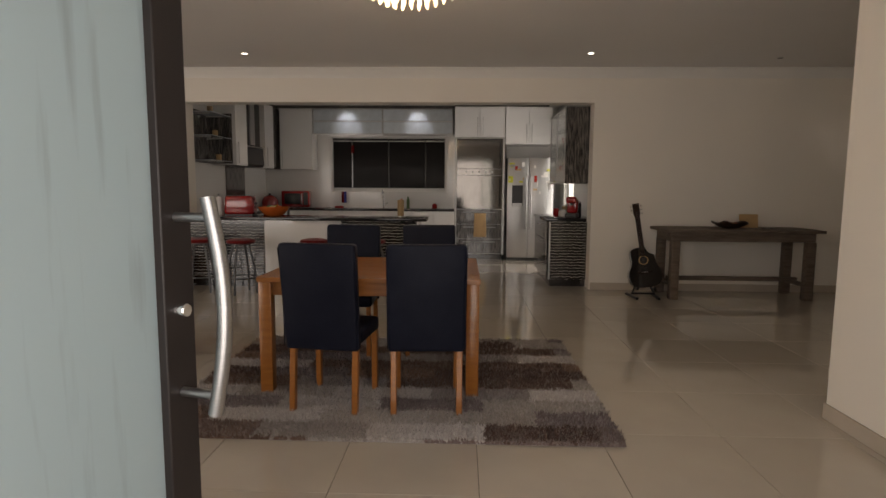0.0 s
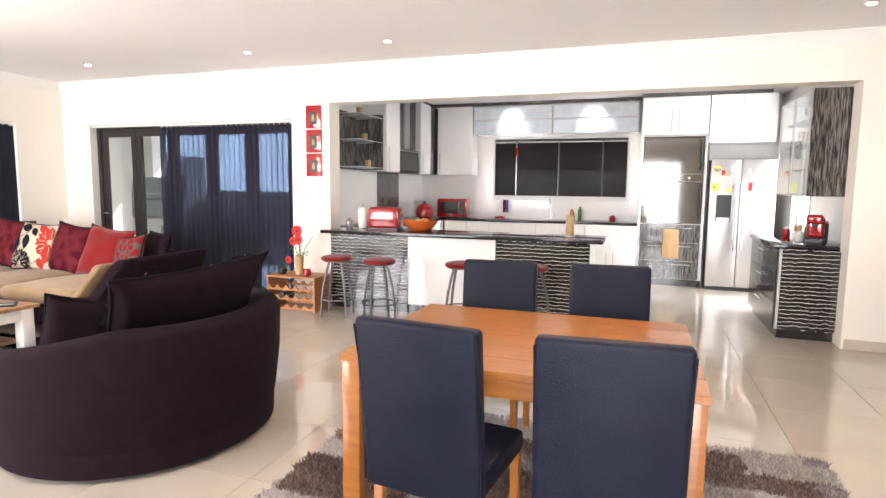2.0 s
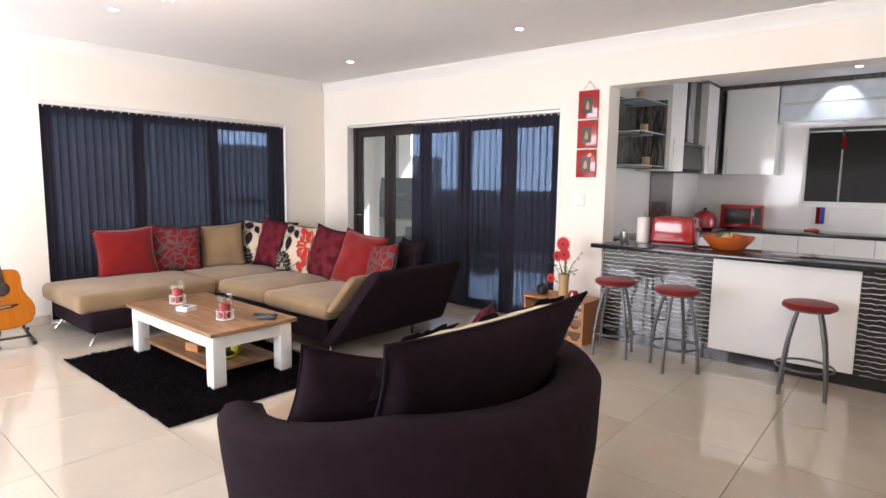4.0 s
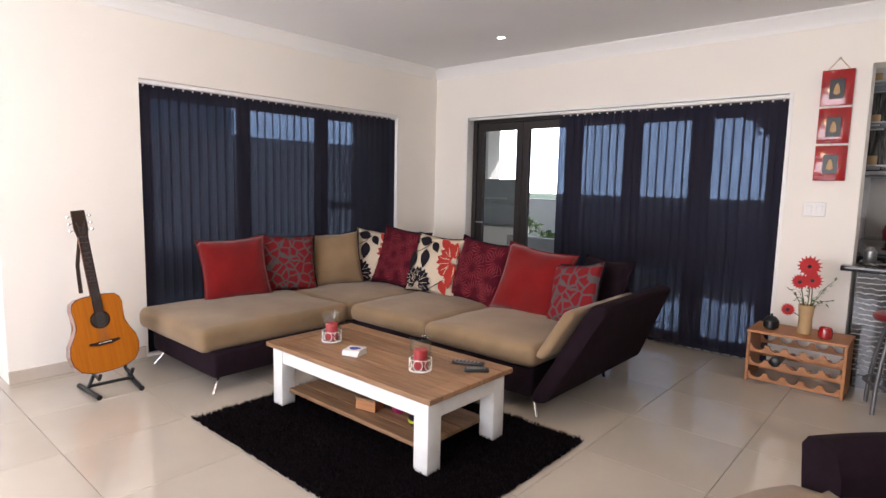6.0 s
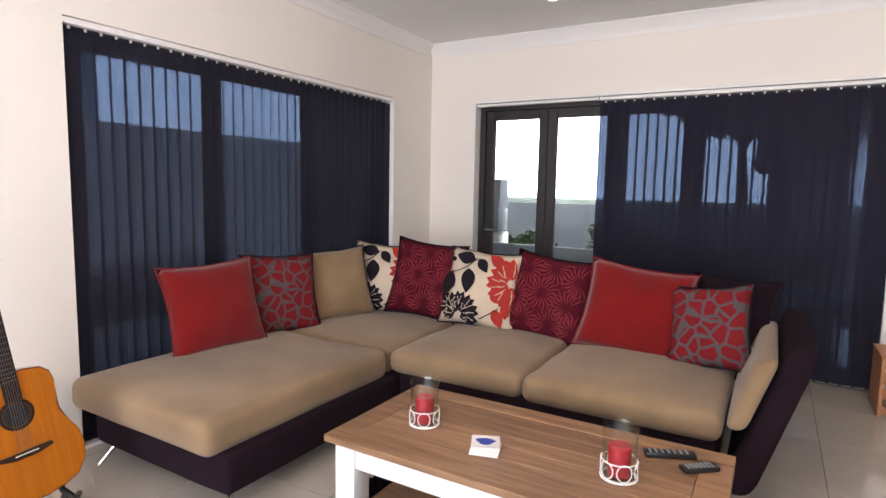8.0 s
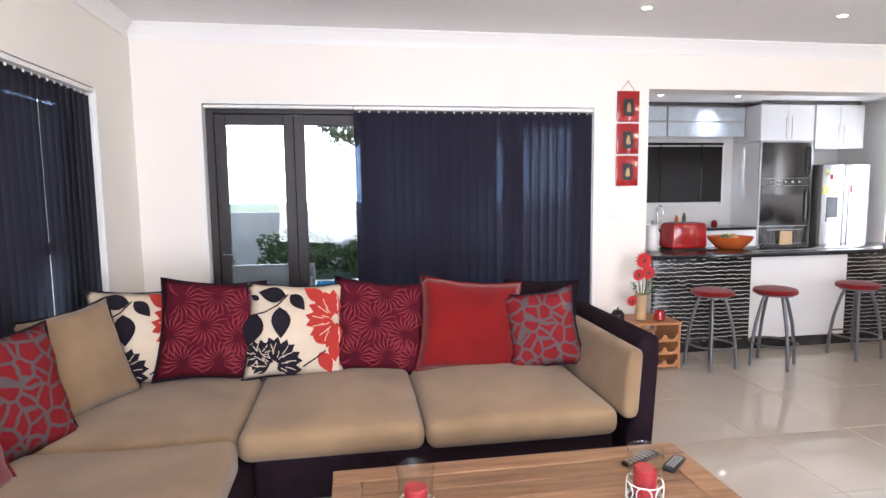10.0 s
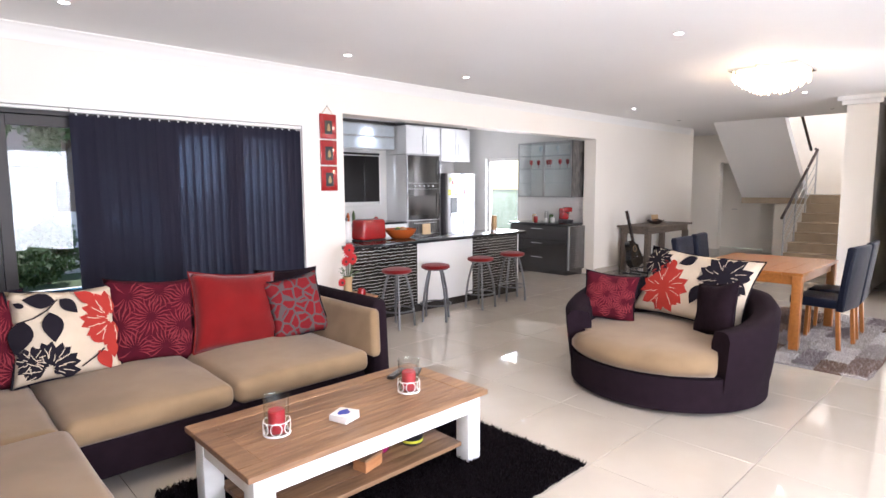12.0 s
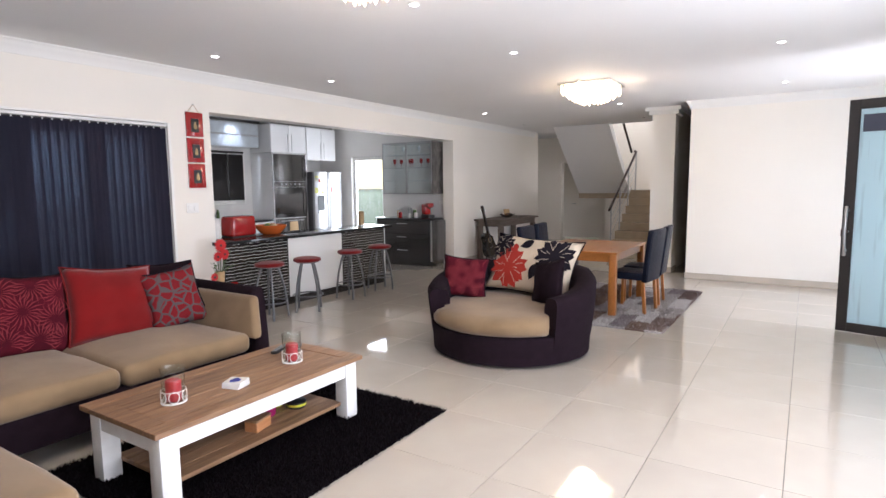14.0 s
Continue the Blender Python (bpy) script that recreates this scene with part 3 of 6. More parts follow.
def dining_chair(m):
    """Faces +y: its back stands at y = 0."""
    c = thing("dining_chair", m, "high-backed navy-black leather dining chair with honey wood legs", "chair", "chairs round the table")
    bm = bmesh.new()
    b_box(bm, (-0.215, 0.0, 0.40), (0.215, 0.44, 0.49), 0.022, 3)
    part("seat", bm, "leather", c)
    bm = bmesh.new()
    b_box(bm, (-0.22, -0.035, 0.38), (0.22, 0.035, 1.005), 0.02, 3)
    for v in bm.verts:
        h = max(0.0, (v.co.z - 0.45) / 0.55)
        v.co.y += -0.07 * h * h - 0.012 * (1 - (v.co.x / 0.22) ** 2) * h
        v.co.x *= 1.0 + 0.02 * h
    part("backrest", bm, "leather", c)
    for sx in (-1, 1):
        for y0, lean in ((0.0, -0.03), (0.39, 0.01)):
            bm = bmesh.new()
            vs = b_box(bm, (sx * 0.19 - 0.018, y0 - 0.018 + 0.02, 0.0), (sx * 0.19 + 0.018, y0 + 0.018 + 0.02, 0.41), 0.004)
            for v in vs:
                if v.co.z < 0.2:
                    v.co.y += lean
            part("leg", bm, "wood", c)
    for sx in (-1, 1):
        tube("piping", [(sx * 0.222, -0.033 - 0.07 * max(0, (z - 0.45) / 0.55) ** 2, z) for z in (0.4, 0.55, 0.7, 0.85, 0.98)], 0.004, "leather", c, 6)
    return c


first_chair = dining_chair(pose(0.585, 3.345, 0.018, 0, 0, -7))
for x, y, rz in ((1.185, 3.345, 3), (0.47, 4.86, 181), (1.11, 4.92, 186)):
    copy_thing(first_chair, pose(x, y, 0.018 if y < 4.6 else 0.012, 0, 0, rz))


# chandelier: steel plate with rows of lit crystal drops
drop_bm = bmesh.new()
b_lathe(drop_bm, [(0.001, -0.06), (0.010, -0.045), (0.012, -0.03), (0.007, 0.04), (0.004, 0.05), (0.001, 0.06)], 6)
drop_me = mesh_of("crystal_drop", drop_bm, "crystal", 30)


def chandelier(x, y, half, fall, energy):
    ch = thing("chandelier", (x, y, CEIL), "square lit crystal chandelier close under the ceiling", "chandelier", "ceiling chandeliers")
    box("ceiling_plate", (-half, -half, -0.03), (half, half, 0.0), "chrome", ch, 0.004)
    for i in range(11):
        for j in range(11):
            u, v = i / 5 - 1, j / 5 - 1
            if max(abs(u), abs(v)) < 0.35:
                continue
            depths = [-0.085 - 1.25 * fall * (1 - max(abs(u), abs(v)) ** 2) - 0.02 * ((i + j) % 2)]
            if (i + j) % 2 == 0:
                depths.append(-0.07)
            for z in depths:
                ob = new("crystal_drop", drop_me)
                ob.parent, ob.matrix_basis = ch, pose(u * half * 0.86, v * half * 0.86, z)
    for sx in (-1, 1):
        tube("chrome_arm", [(sx * half, 0, -0.02), (sx * half * 1.35, 0, -0.035), (sx * half * 1.5, 0, -0.02)], 0.012, "chrome", ch, 8)
    lamp("chandelier_lamp", "POINT", pose(x, y, CEIL - 0.24), energy, (1.0, 0.80, 0.55), 0.18)


chandelier(1.0, 4.25, 0.34, 0.10, 38)
chandelier(-3.75, 4.06, 0.26, -0.02, 24)


def downlight(x, y, on=True, z=CEIL, spot=True):
    d = thing("downlight", (x, y, z), "small recessed white downlight, lit" if on else "small recessed downlight, switched off", "ceiling light", "ceiling downlights")
    bm = bmesh.new()
    b_lathe(bm, [(0.034, -0.001), (0.045, -0.004), (0.047, -0.006), (0.034, -0.008)], 20)
    part("ring", bm, "white_trim", d)
    lathe("lamp", [(0.0005, -0.0095), (0.033, -0.0095), (0.033, -0.002)], "down_on" if on else "dark_steel", d, 16)
    if on and spot:
        lamp("downlight_lamp", "SPOT", pose(x, y, z - 0.02), 9, (1.0, 0.9, 0.76), 0.03, spot=100)


for x, y, on in ((-5.06, 6.81, 1), (-2.77, 6.81, 1), (-1.14, 6.81, 1), (2.82, 6.81, 1), (5.05, 7.05, 0), (-5.06, 4.32, 1), (-2.97, 4.25, 1), (-1.2, 4.31, 1),
                 (3.06, 4.45, 1), (5.3, 4.6, 0), (-0.15, 2.08, 1), (2.35, 2.12, 1), (-2.9, 2.1, 1), (-5.06, 2.1, 1)):
    downlight(x, y, bool(on))

# ---- coffee table and lounge ----
shag_rug("shag_rug", (-5.12, 3.85), (-3.25, 5.24), 0.012, "shag_black", 45000, 0.03, "small black shaggy rug under the coffee table")
ct = thing("coffee_table", (-4.31, 4.645, 0.012), "white painted coffee table with weathered teak top and lower shelf", "table")
CTZ = 0.415
for nm, lo, hi in (("frame_board", (-0.73, -0.355, CTZ - 0.03), (0.73, -0.255, CTZ)), ("frame_board", (-0.73, 0.255, CTZ - 0.03), (0.73, 0.355, CTZ)),
                   ("frame_board", (-0.73, -0.253, CTZ - 0.03), (-0.62, 0.253, CTZ)), ("frame_board", (0.62, -0.253, CTZ - 0.03), (0.73, 0.253, CTZ))):
    box(nm, lo, hi, "plank", ct, 0.003)
for k in range(5):
    y0 = -0.252 + k * 0.1008
    box("plank", (-0.618, y0 + 0.001, CTZ - 0.03), (0.618, y0 + 0.0998, CTZ - 0.002), "plank", ct, 0.002)
for lo, hi in (((-0.68, -0.315, CTZ - 0.13), (0.68, -0.29, CTZ - 0.03)), ((-0.68, 0.29, CTZ - 0.13), (0.68, 0.315, CTZ - 0.03)),
               ((-0.69, -0.29, CTZ - 0.13), (-0.665, 0.29, CTZ - 0.03)), ((0.665, -0.29, CTZ - 0.13), (0.69, 0.29, CTZ - 0.03))):
    box("apron", lo, hi, "white_paint", ct, 0.003)
for sx in (-1, 1):
    for sy in (-1, 1):
        box("leg", (sx * 0.645 - 0.05, sy * 0.275 - 0.05, 0), (sx * 0.645 + 0.05, sy * 0.275 + 0.05, CTZ - 0.031), "white_paint", ct, 0.005, 2)
for k in range(5):
    y0 = -0.27 + k * 0.108
    box("shelf_plank", (-0.60, y0 + 0.001, 0.085), (0.60, y0 + 0.107, 0.11), "plank", ct, 0.003)


def candle_holder(x, y):
    z = 0.427
    c = thing("candle_holder", (x, y, z), "red pillar candle in a clear glass with white wire base", "candle", "candles on the coffee table")
    lathe("candle", [(0.038, 0.012), (0.040, 0.02), (0.040, 0.115), (0.034, 0.122), (0.004, 0.118)], "candle", c)
    lathe("glass", [(0.050, 0.01), (0.056, 0.012), (0.060, 0.17), (0.064, 0.19), (0.061, 0.19), (0.053, 0.016)], "glass", c, 28)
    bm = bmesh.new()
    b_tube(bm, [(0.062 * math.cos(a * math.pi / 12), 0.062 * math.sin(a * math.pi / 12), 0.006) for a in range(25)], 0.005, 6)
    b_tube(bm, [(0.062 * math.cos(a * math.pi / 12), 0.062 * math.sin(a * math.pi / 12), 0.068) for a in range(25)], 0.0022, 6)
    for k in range(6):
        a0 = k * math.pi / 3
        b_tube(bm, [(0.064 * math.cos(a0 + 0.42 * math.cos(q * math.pi / 8)), 0.064 * math.sin(a0 + 0.42 * math.cos(q * math.pi / 8)), 0.042 + 0.03 * math.sin(q * math.pi / 8)) for q in range(17)], 0.0022, 6)
    part("wire_base", bm, "white_paint", c)
    tube("wick", [(0, 0, 0.105), (0.002, 0, 0.12)], 0.0015, "black_plastic", c, 6)


candle_holder(-4.75, 4.60)
candle_holder(-3.93, 4.59)
co = thing("coaster_stack", (-4.42, 4.52, 0.427, 0, 0, 20), "short stack of white coasters with blue print", "coasters")
for k in range(4):
    box("coaster", (-0.055, -0.055, k * 0.009), (0.055, 0.055, k * 0.009 + 0.0085), "paper", co, 0.001, m=pose(0, 0, 0, 0, 0, 3 * k - 4))
bm = bmesh.new()
b_prism(bm, [(0.035 * math.cos(a) * (1 + 0.25 * math.sin(3 * a)), 0.03 * math.sin(a)) for a in np.linspace(0, 6.28, 20)[:-1]], 0.0357, 0.0362)
part("print", bm, "blue_print", co)


def remote(x, y, rz, w, d):
    r = thing("remote_control", (x, y, 0.427, 0, 0, rz), "black plastic remote control lying on the coffee table", "remote", "remotes")
    box("body", (-d / 2, -w / 2, 0), (d / 2, w / 2, 0.02), "black_plastic", r, 0.006, 2)
    bm = bmesh.new()
    for i in range(7):
        for j in range(3):
            b_box(bm, (-d / 2 + 0.015 + i * (d - 0.03) / 7, -w / 2 + 0.006 + j * 0.012, 0.02), (-d / 2 + 0.023 + i * (d - 0.03) / 7, -w / 2 + 0.014 + j * 0.012, 0.022))
    part("buttons", bm, "grey_box", r)


remote(-3.80, 4.86, 25, 0.046, 0.19)
remote(-3.69, 4.80, 40, 0.05, 0.14)
# things on the lower shelf
s1 = thing("jar_candle", (-4.12, 4.62, 0.122), "magenta jar candle on the lower shelf", "candle")
lathe("jar", [(0.04, 0.0), (0.05, 0.015), (0.052, 0.08), (0.042, 0.1), (0.042, 0.108)], "magenta", s1)
s2 = thing("lime_cup", (-3.98, 4.70, 0.122), "lime green plastic cup on the lower shelf", "cup")
lathe("cup", [(0.035, 0.0), (0.045, 0.11), (0.041, 0.11), (0.032, 0.005)], "yellow", s2)
s3 = thing("small_tin", (-3.92, 4.58, 0.122), "round black tin with lime band", "tin")
lathe("tin", [(0.06, 0.0), (0.065, 0.01), (0.065, 0.04), (0.05, 0.05)], "black_plastic", s3)
lathe("band", [(0.066, 0.015), (0.0665, 0.03)], "yellow", s3)
s4 = thing("wooden_box", (-4.28, 4.52, 0.122, 0, 0, 15), "small open pine box on the lower shelf", "box")
box("body", (-0.07, -0.045, 0), (0.07, 0.045, 0.06), "pine", s4)
box("lid", (-0.072, -0.047, 0.06), (0.072, 0.047, 0.075), "plank", s4)


def soft_block(lo, hi, bulge=0.02, bevel=0.04, cuts=4):
    bm = bmesh.new()
    b_box(bm, lo, hi, bevel, 4)
    bmesh.ops.subdivide_edges(bm, edges=[e for e in bm.edges if e.calc_length() > 0.2], cuts=cuts, use_grid_fill=True)
    c, h = (Vector(lo) + Vector(hi)) / 2, (Vector(hi) - Vector(lo)) / 2
    for v in bm.verts:
        u, w = (v.co.x - c.x) / h.x, (v.co.y - c.y) / h.y
        if v.co.z > c.z:
            v.co.z += bulge * (1 - u * u) * (1 - w * w) + 0.010 * noise.noise(v.co * 4.3) + 0.006 * noise.noise(v.co * 9)
        v.co.x += 0.006 * noise.noise(v.co * 4 + Vector((7, 0, 0)))
        v.co.y += 0.006 * noise.noise(v.co * 4 + Vector((0, 9, 0)))
    return bm


sofa = thing("corner_sofa", (-5.0, 5.6, 0), "black cloth corner sofa with beige suede seat pads", "sofa")
S = Vector((-5.0, 5.6, 0))


def sl(x, y, z):
    return (-6.57 + (x + 6.57) * 0.95 - S.x, y - S.y, z)


part("base", soft_block(sl(-6.42, 4.12, 0.11), sl(-5.36, 6.66, 0.30), 0, 0.03), "black_cloth", sofa)
part("base", soft_block(sl(-5.355, 5.36, 0.11), sl(-3.52, 6.66, 0.325), 0, 0.03), "black_cloth", sofa)
part("seat_pad", soft_block(sl(-6.52, 4.05, 0.285), sl(-5.40, 5.33, 0.455), 0.035, 0.055), "beige", sofa)
part("seat_pad", soft_block(sl(-6.48, 5.335, 0.285), sl(-5.43, 6.4, 0.45), 0.03, 0.055), "beige", sofa)
part("seat_pad", soft_block(sl(-5.425, 5.34, 0.31), sl(-4.52, 6.4, 0.455), 0.035, 0.055), "beige", sofa)
part("seat_pad", soft_block(sl(-4.515, 5.33, 0.31), sl(-3.50, 6.4, 0.455), 0.035, 0.055), "beige", sofa)
part("backrest", soft_block(sl(-6.44, 6.42, 0.28), sl(-3.45, 6.72, 0.72), 0.02, 0.08), "black_cloth", sofa)
part("backrest", soft_block(sl(-6.575, 4.9, 0.28), sl(-6.50, 6.66, 0.66), 0.02, 0.03), "black_cloth", sofa)
# flared arm
bm = bmesh.new()
b_box(bm, sl(-3.50, 5.20, 0.13), sl(-3.36, 6.72, 0.74), 0.05, 3)
bmesh.ops.subdivide_edges(bm, edges=[e for e in bm.edges if e.calc_length() > 0.3], cuts=4, use_grid_fill=True)
for v in bm.verts:
    h = (v.co.z - 0.13) / 0.61
    v.co.x += 0.24 * h
    if v.co.y < sl(0, 5.9, 0)[1]:
        v.co.y += 0.36 * h * (1 - (v.co.y - sl(0, 5.2, 0)[1]) / 0.7) + 0.05
part("arm", bm, "black_cloth", sofa)
bm = bmesh.new()
b_box(bm, sl(-3.56, 5.30, 0.40), sl(-3.47, 6.42, 0.70), 0.035, 3)
bmesh.ops.subdivide_edges(bm, edges=[e for e in bm.edges if e.calc_length() > 0.2], cuts=3, use_grid_fill=True)
for v in bm.verts:
    h = (v.co.z - 0.13) / 0.61
    v.co.x += 0.24 * h - 0.045
    if v.co.y < sl(0, 5.9, 0)[1]:
        v.co.y += 0.36 * (h - 0.42) * (1 - (v.co.y - sl(0, 5.3, 0)[1]) / 0.6)
part("arm_pad", bm, "beige", sofa, "beige suede arm pad")
for x, y, dx in ((-5.45, 4.22, 0.06), (-6.32, 4.22, -0.06), (-3.58, 5.46, 0.10), (-3.6, 6.5, 0.08), (-6.3, 6.5, -0.05), (-5.3, 5.5, 0.0)):
    tube("leg", [sl(x, y, 0.14), sl(x + dx, y - 0.09, 0.012), sl(x + dx * 1.1, y - 0.1, 0.0)], [0.014, 0.011, 0.013], "chrome", sofa, 10, "slanted chrome leg")


def leaf_print(bm, at, rz, s, bend, surf):
    """A pointed leaf shape lying on the pillow's face."""
    k = 7
    pts = []
    for sgn in (1, -1):
        for i in range(k + 1):
            u = i / k if sgn > 0 else 1 - i / k
            w = 0.30 * math.sin(math.pi * min(1, u ** 0.8)) * sgn
            pts.append((u * s, (w + bend * u * (1 - u)) * s))
    c, sn = math.cos(rz), math.sin(rz)
    vs = []
    for x, y in pts[:k + 1] + pts[k + 2:-1]:
        X, Y = at[0] + c * x - sn * y, at[1] + sn * x + c * y
        vs.append((X, Y))
    mid = [(at[0] + c * s * i / k - sn * bend * s * (i / k) * (1 - i / k), at[1] + sn * s * i / k + c * bend * s * (i / k) * (1 - i / k)) for i in range(1, k)]
    ring = [bm.verts.new((x, y, surf(x, y))) for x, y in vs]
    cm = [bm.verts.new((x, y, surf(x, y))) for x, y in mid]
    n = len(ring)
    # upper side 0..k, lower side k+1..n-1 running back
    up, lo = ring[:k + 1], [ring[k]] + ring[k + 1:] + [ring[0]]
    lo = lo[::-1]
    line = [ring[0]] + cm + [ring[k]]
    for i in range(k):
        for side in (up, lo):
            f = [line[i], line[i + 1], side[i + 1], side[i]]
            f = [v for q, v in enumerate(f) if v not in f[:q]]
            if len(f) >= 3:
                try:
                    bm.faces.new(f)
                except ValueError:
                    pass


def pillow(m, w, h, t, material, label, print_kind=None, group="pillows on the sofa"):
    """A stuffed pillow whose face looks along its own +z, its upright along y."""
    if group == "pillows on the sofa":
        w, h = w * 1.09, h * 1.07
    p = thing("throw_pillow", m, label, "pillow", group)
    bm = bmesh.new()
    b_pad(bm, w, h, t, 14, 2.6, pinch=0.10)
    for v in bm.verts:
        v.co += Vector((0, 0, 0.016 * noise.noise(v.co * 8 + Vector((w * 9, h * 5, 0))) * (1 if v.co.z >= 0 else 0.5)))
    cover = part("cover", bm, material, p, smooth=180)
    if w > 0.9:
        cover.data.materials.append(M["black_cloth"])
        for f in cover.data.polygons:
            f.material_index = int(f.center.z < 0)
    pts = []
    for a in range(61):
        q = a / 60 * 4
        s, f = int(q) % 4, q - int(q)
        e = 2 * f - 1
        x, y = [(e, -1), (1, e), (-e, 1), (-1, -e)][s]
        X, Y = x * (1 - 0.10 * (1 - y * y)), y * (1 - 0.10 * (1 - x * x))
        pts.append((X * w / 2, Y * h / 2, 0))
    tube("piping", pts, 0.006, "print_black" if material in ("floral", "beige", "leafy", "fern") else material, p, 6)
    if print_kind:
        def surf(x, y):
            u, v = max(-0.97, min(0.97, x / (w / 2))), max(-0.97, min(0.97, y / (h / 2)))
            return (max(0, 1 - abs(u) ** 2.6) * max(0, 1 - abs(v) ** 2.6)) ** 0.45 * t / 2 + 0.007
        def blossom(b, cx, cy, r, spread=6.283, start=0.0):
            """A ragged many-petalled flower head; spread and start give the arc that shows."""
            if spread > 6:
                hub = b.verts.new((cx, cy, surf(cx, cy)))
                rim = []
                for i in range(40):
                    a = 6.283 * i / 40
                    q = r * (0.80 + 0.10 * math.sin(7 * a) + 0.05 * math.sin(17 * a))
                    x = max(-0.46 * w, min(0.46 * w, cx + q * math.cos(a)))
                    y = max(-0.46 * h, min(0.46 * h, cy + q * math.sin(a)))
                    mid = b.verts.new(((x + cx) / 2, (y + cy) / 2, surf((x + cx) / 2, (y + cy) / 2)))
                    rim.append((mid, b.verts.new((x, y, surf(x, y)))))
                for (ma, ra_), (mb, rb_) in zip(rim, rim[1:] + rim[:1]):
                    b.faces.new((hub, ma, mb))
                    b.faces.new((ma, ra_, rb_, mb))
            for ring, (rr, k) in enumerate(((r, 13), (r * 0.74, 10), (r * 0.48, 7))):
                for i in range(k):
                    a = start + spread * (i + 0.5 * (ring % 2)) / k
                    at = (cx + 0.28 * rr * math.cos(a), cy + 0.28 * rr * math.sin(a))
                    tip = (at[0] + 0.75 * rr * math.cos(a), at[1] + 0.75 * rr * math.sin(a))
                    if max(abs(tip[0]) / w, abs(tip[1]) / h) < 0.47:
                        leaf_print(b, at, a, rr * 0.75, 0.25 * (-1) ** i, lambda x, y: surf(x, y) + 0.0015 * ring)
                        if ring:
                            side = a + 0.35
                            pts = [(at[0] + q * rr * math.cos(a + 0.55 * (1 - q) * (-1) ** i), at[1] + q * rr * math.sin(side - 0.35 * q)) for q in (0.3, 0.55, 0.8)]
                            vein(li, [(x / w, y / h) for x, y in pts], 0.0022, 0.006)

        def leaves(b, rows):
            for at, deg, size in rows:
                leaf_print(b, (at[0] * w, at[1] * h), radians(deg), size * min(w, h), 0.12, surf)

        def vein(b, pts, width=0.004, lift=0.001):
            pts = [(x * w, y * h) for x, y in pts]
            for (xa, ya), (xb, yb) in zip(pts, pts[1:]):
                d = Vector((xb - xa, yb - ya)).normalized() * width
                q = [(xa - d.y, ya + d.x), (xa + d.y, ya - d.x), (xb + d.y, yb - d.x), (xb - d.y, yb + d.x)]
                b.faces.new([b.verts.new((x, y, surf(x, y) + lift)) for x, y in q])

        bk, rd, li = bmesh.new(), bmesh.new(), bmesh.new()
        if print_kind == "fern":
            rng = random.Random(int(w * 1000 + h * 100))
            for cx, cy, turn in ((-0.28, 0.27, 20), (0.05, 0.33, 70), (0.34, 0.22, 10), (-0.36, -0.06, 50), (-0.05, 0.03, 0), (0.27, -0.08, 35), (-0.22, -0.32, 80), (0.10, -0.30, 15), (0.38, -0.34, 60)):
                for k in range(20):
                    a = radians(turn + 18 * k)
                    size = (0.20 + 0.05 * rng.random()) * w
                    tip = (cx * w + size * math.cos(a), cy * h + size * math.sin(a))
                    if max(abs(tip[0]) / w, abs(tip[1]) / h) > 0.46:
                        continue
                    xa, ya = cx * w + 0.18 * size * math.cos(a), cy * h + 0.18 * size * math.sin(a)
                    nx, ny = -math.sin(a) * 0.0048, math.cos(a) * 0.0048
                    mx_, my_ = (xa + tip[0]) / 2 + nx * 2, (ya + tip[1]) / 2 + ny * 2
                    q = [(xa, ya), (mx_ - nx, my_ - ny), tip, (mx_ + nx, my_ + ny)]
                    rd.faces.new([rd.verts.new((x, y, surf(x, y) + 0.001)) for x, y in q])
            part("fern_weave", rd, "fern_light", p, "raised lighter red fern strokes")
        elif print_kind == "peony":
            blossom(rd, -0.20 * w, -0.13 * h, 0.36 * h)
            blossom(bk, -0.36 * w, 0.26 * h, 0.24 * h)
            blossom(bk, 0.27 * w, 0.16 * h, 0.34 * h)
            leaves(rd, (((-0.32, 0.22), -20, 0.24), ((-0.20, 0.30), -70, 0.18)))
            leaves(bk, (((0.0, 0.38), -150, 0.26), ((0.10, 0.0), -100, 0.28), ((0.36, -0.18), -110, 0.26), ((-0.44, -0.05), -80, 0.25)))
        else:
            leaves(bk, (((-0.10, 0.34), 172, 0.28), ((-0.06, 0.35), -48, 0.22), ((-0.16, 0.22), -86, 0.32), ((-0.38, 0.16), -104, 0.34), ((-0.36, 0.30), 150, 0.1)))
            vein(bk, ((-0.44, 0.14), (-0.30, 0.17), (-0.18, 0.24), (-0.08, 0.35)))
            vein(bk, ((0.08, -0.38), (0.20, -0.30), (0.30, -0.22)))
            blossom(bk, -0.20 * w, -0.36 * h, 0.27 * w, 4.2, -0.5)
            blossom(bk, -0.34 * w, -0.26 * h, 0.15 * w)
            blossom(rd, 0.40 * w, 0.10 * h, 0.30 * w, 4.4, 1.0)
            leaves(rd, (((0.28, 0.30), 150, 0.24), ((0.30, -0.16), 125, 0.22), ((0.24, -0.24), -60, 0.24), ((0.36, -0.14), -80, 0.2)))
        if print_kind != "fern":
            part("leaf_print", bk, "print_black", p, "printed black leaves and blossom")
            part("blossom_print", rd, "print_red", p, "printed red blossom and leaves")
            part("petal_line", li, "floral", p, "pale lines between the petals")
        else:
            bk.free()
            li.free()
    return p


def stand(x, y, z, yaw, lean, roll=0):
    """A pillow stood up: its face looks the way of yaw (0 is -y), leaning back."""
    return Matrix.Translation((x, y, z)) @ Matrix.Rotation(radians(yaw), 4, "Z") @ Matrix.Rotation(radians(90 - lean), 4, "X") @ Matrix.Rotation(radians(roll), 4, "Z")


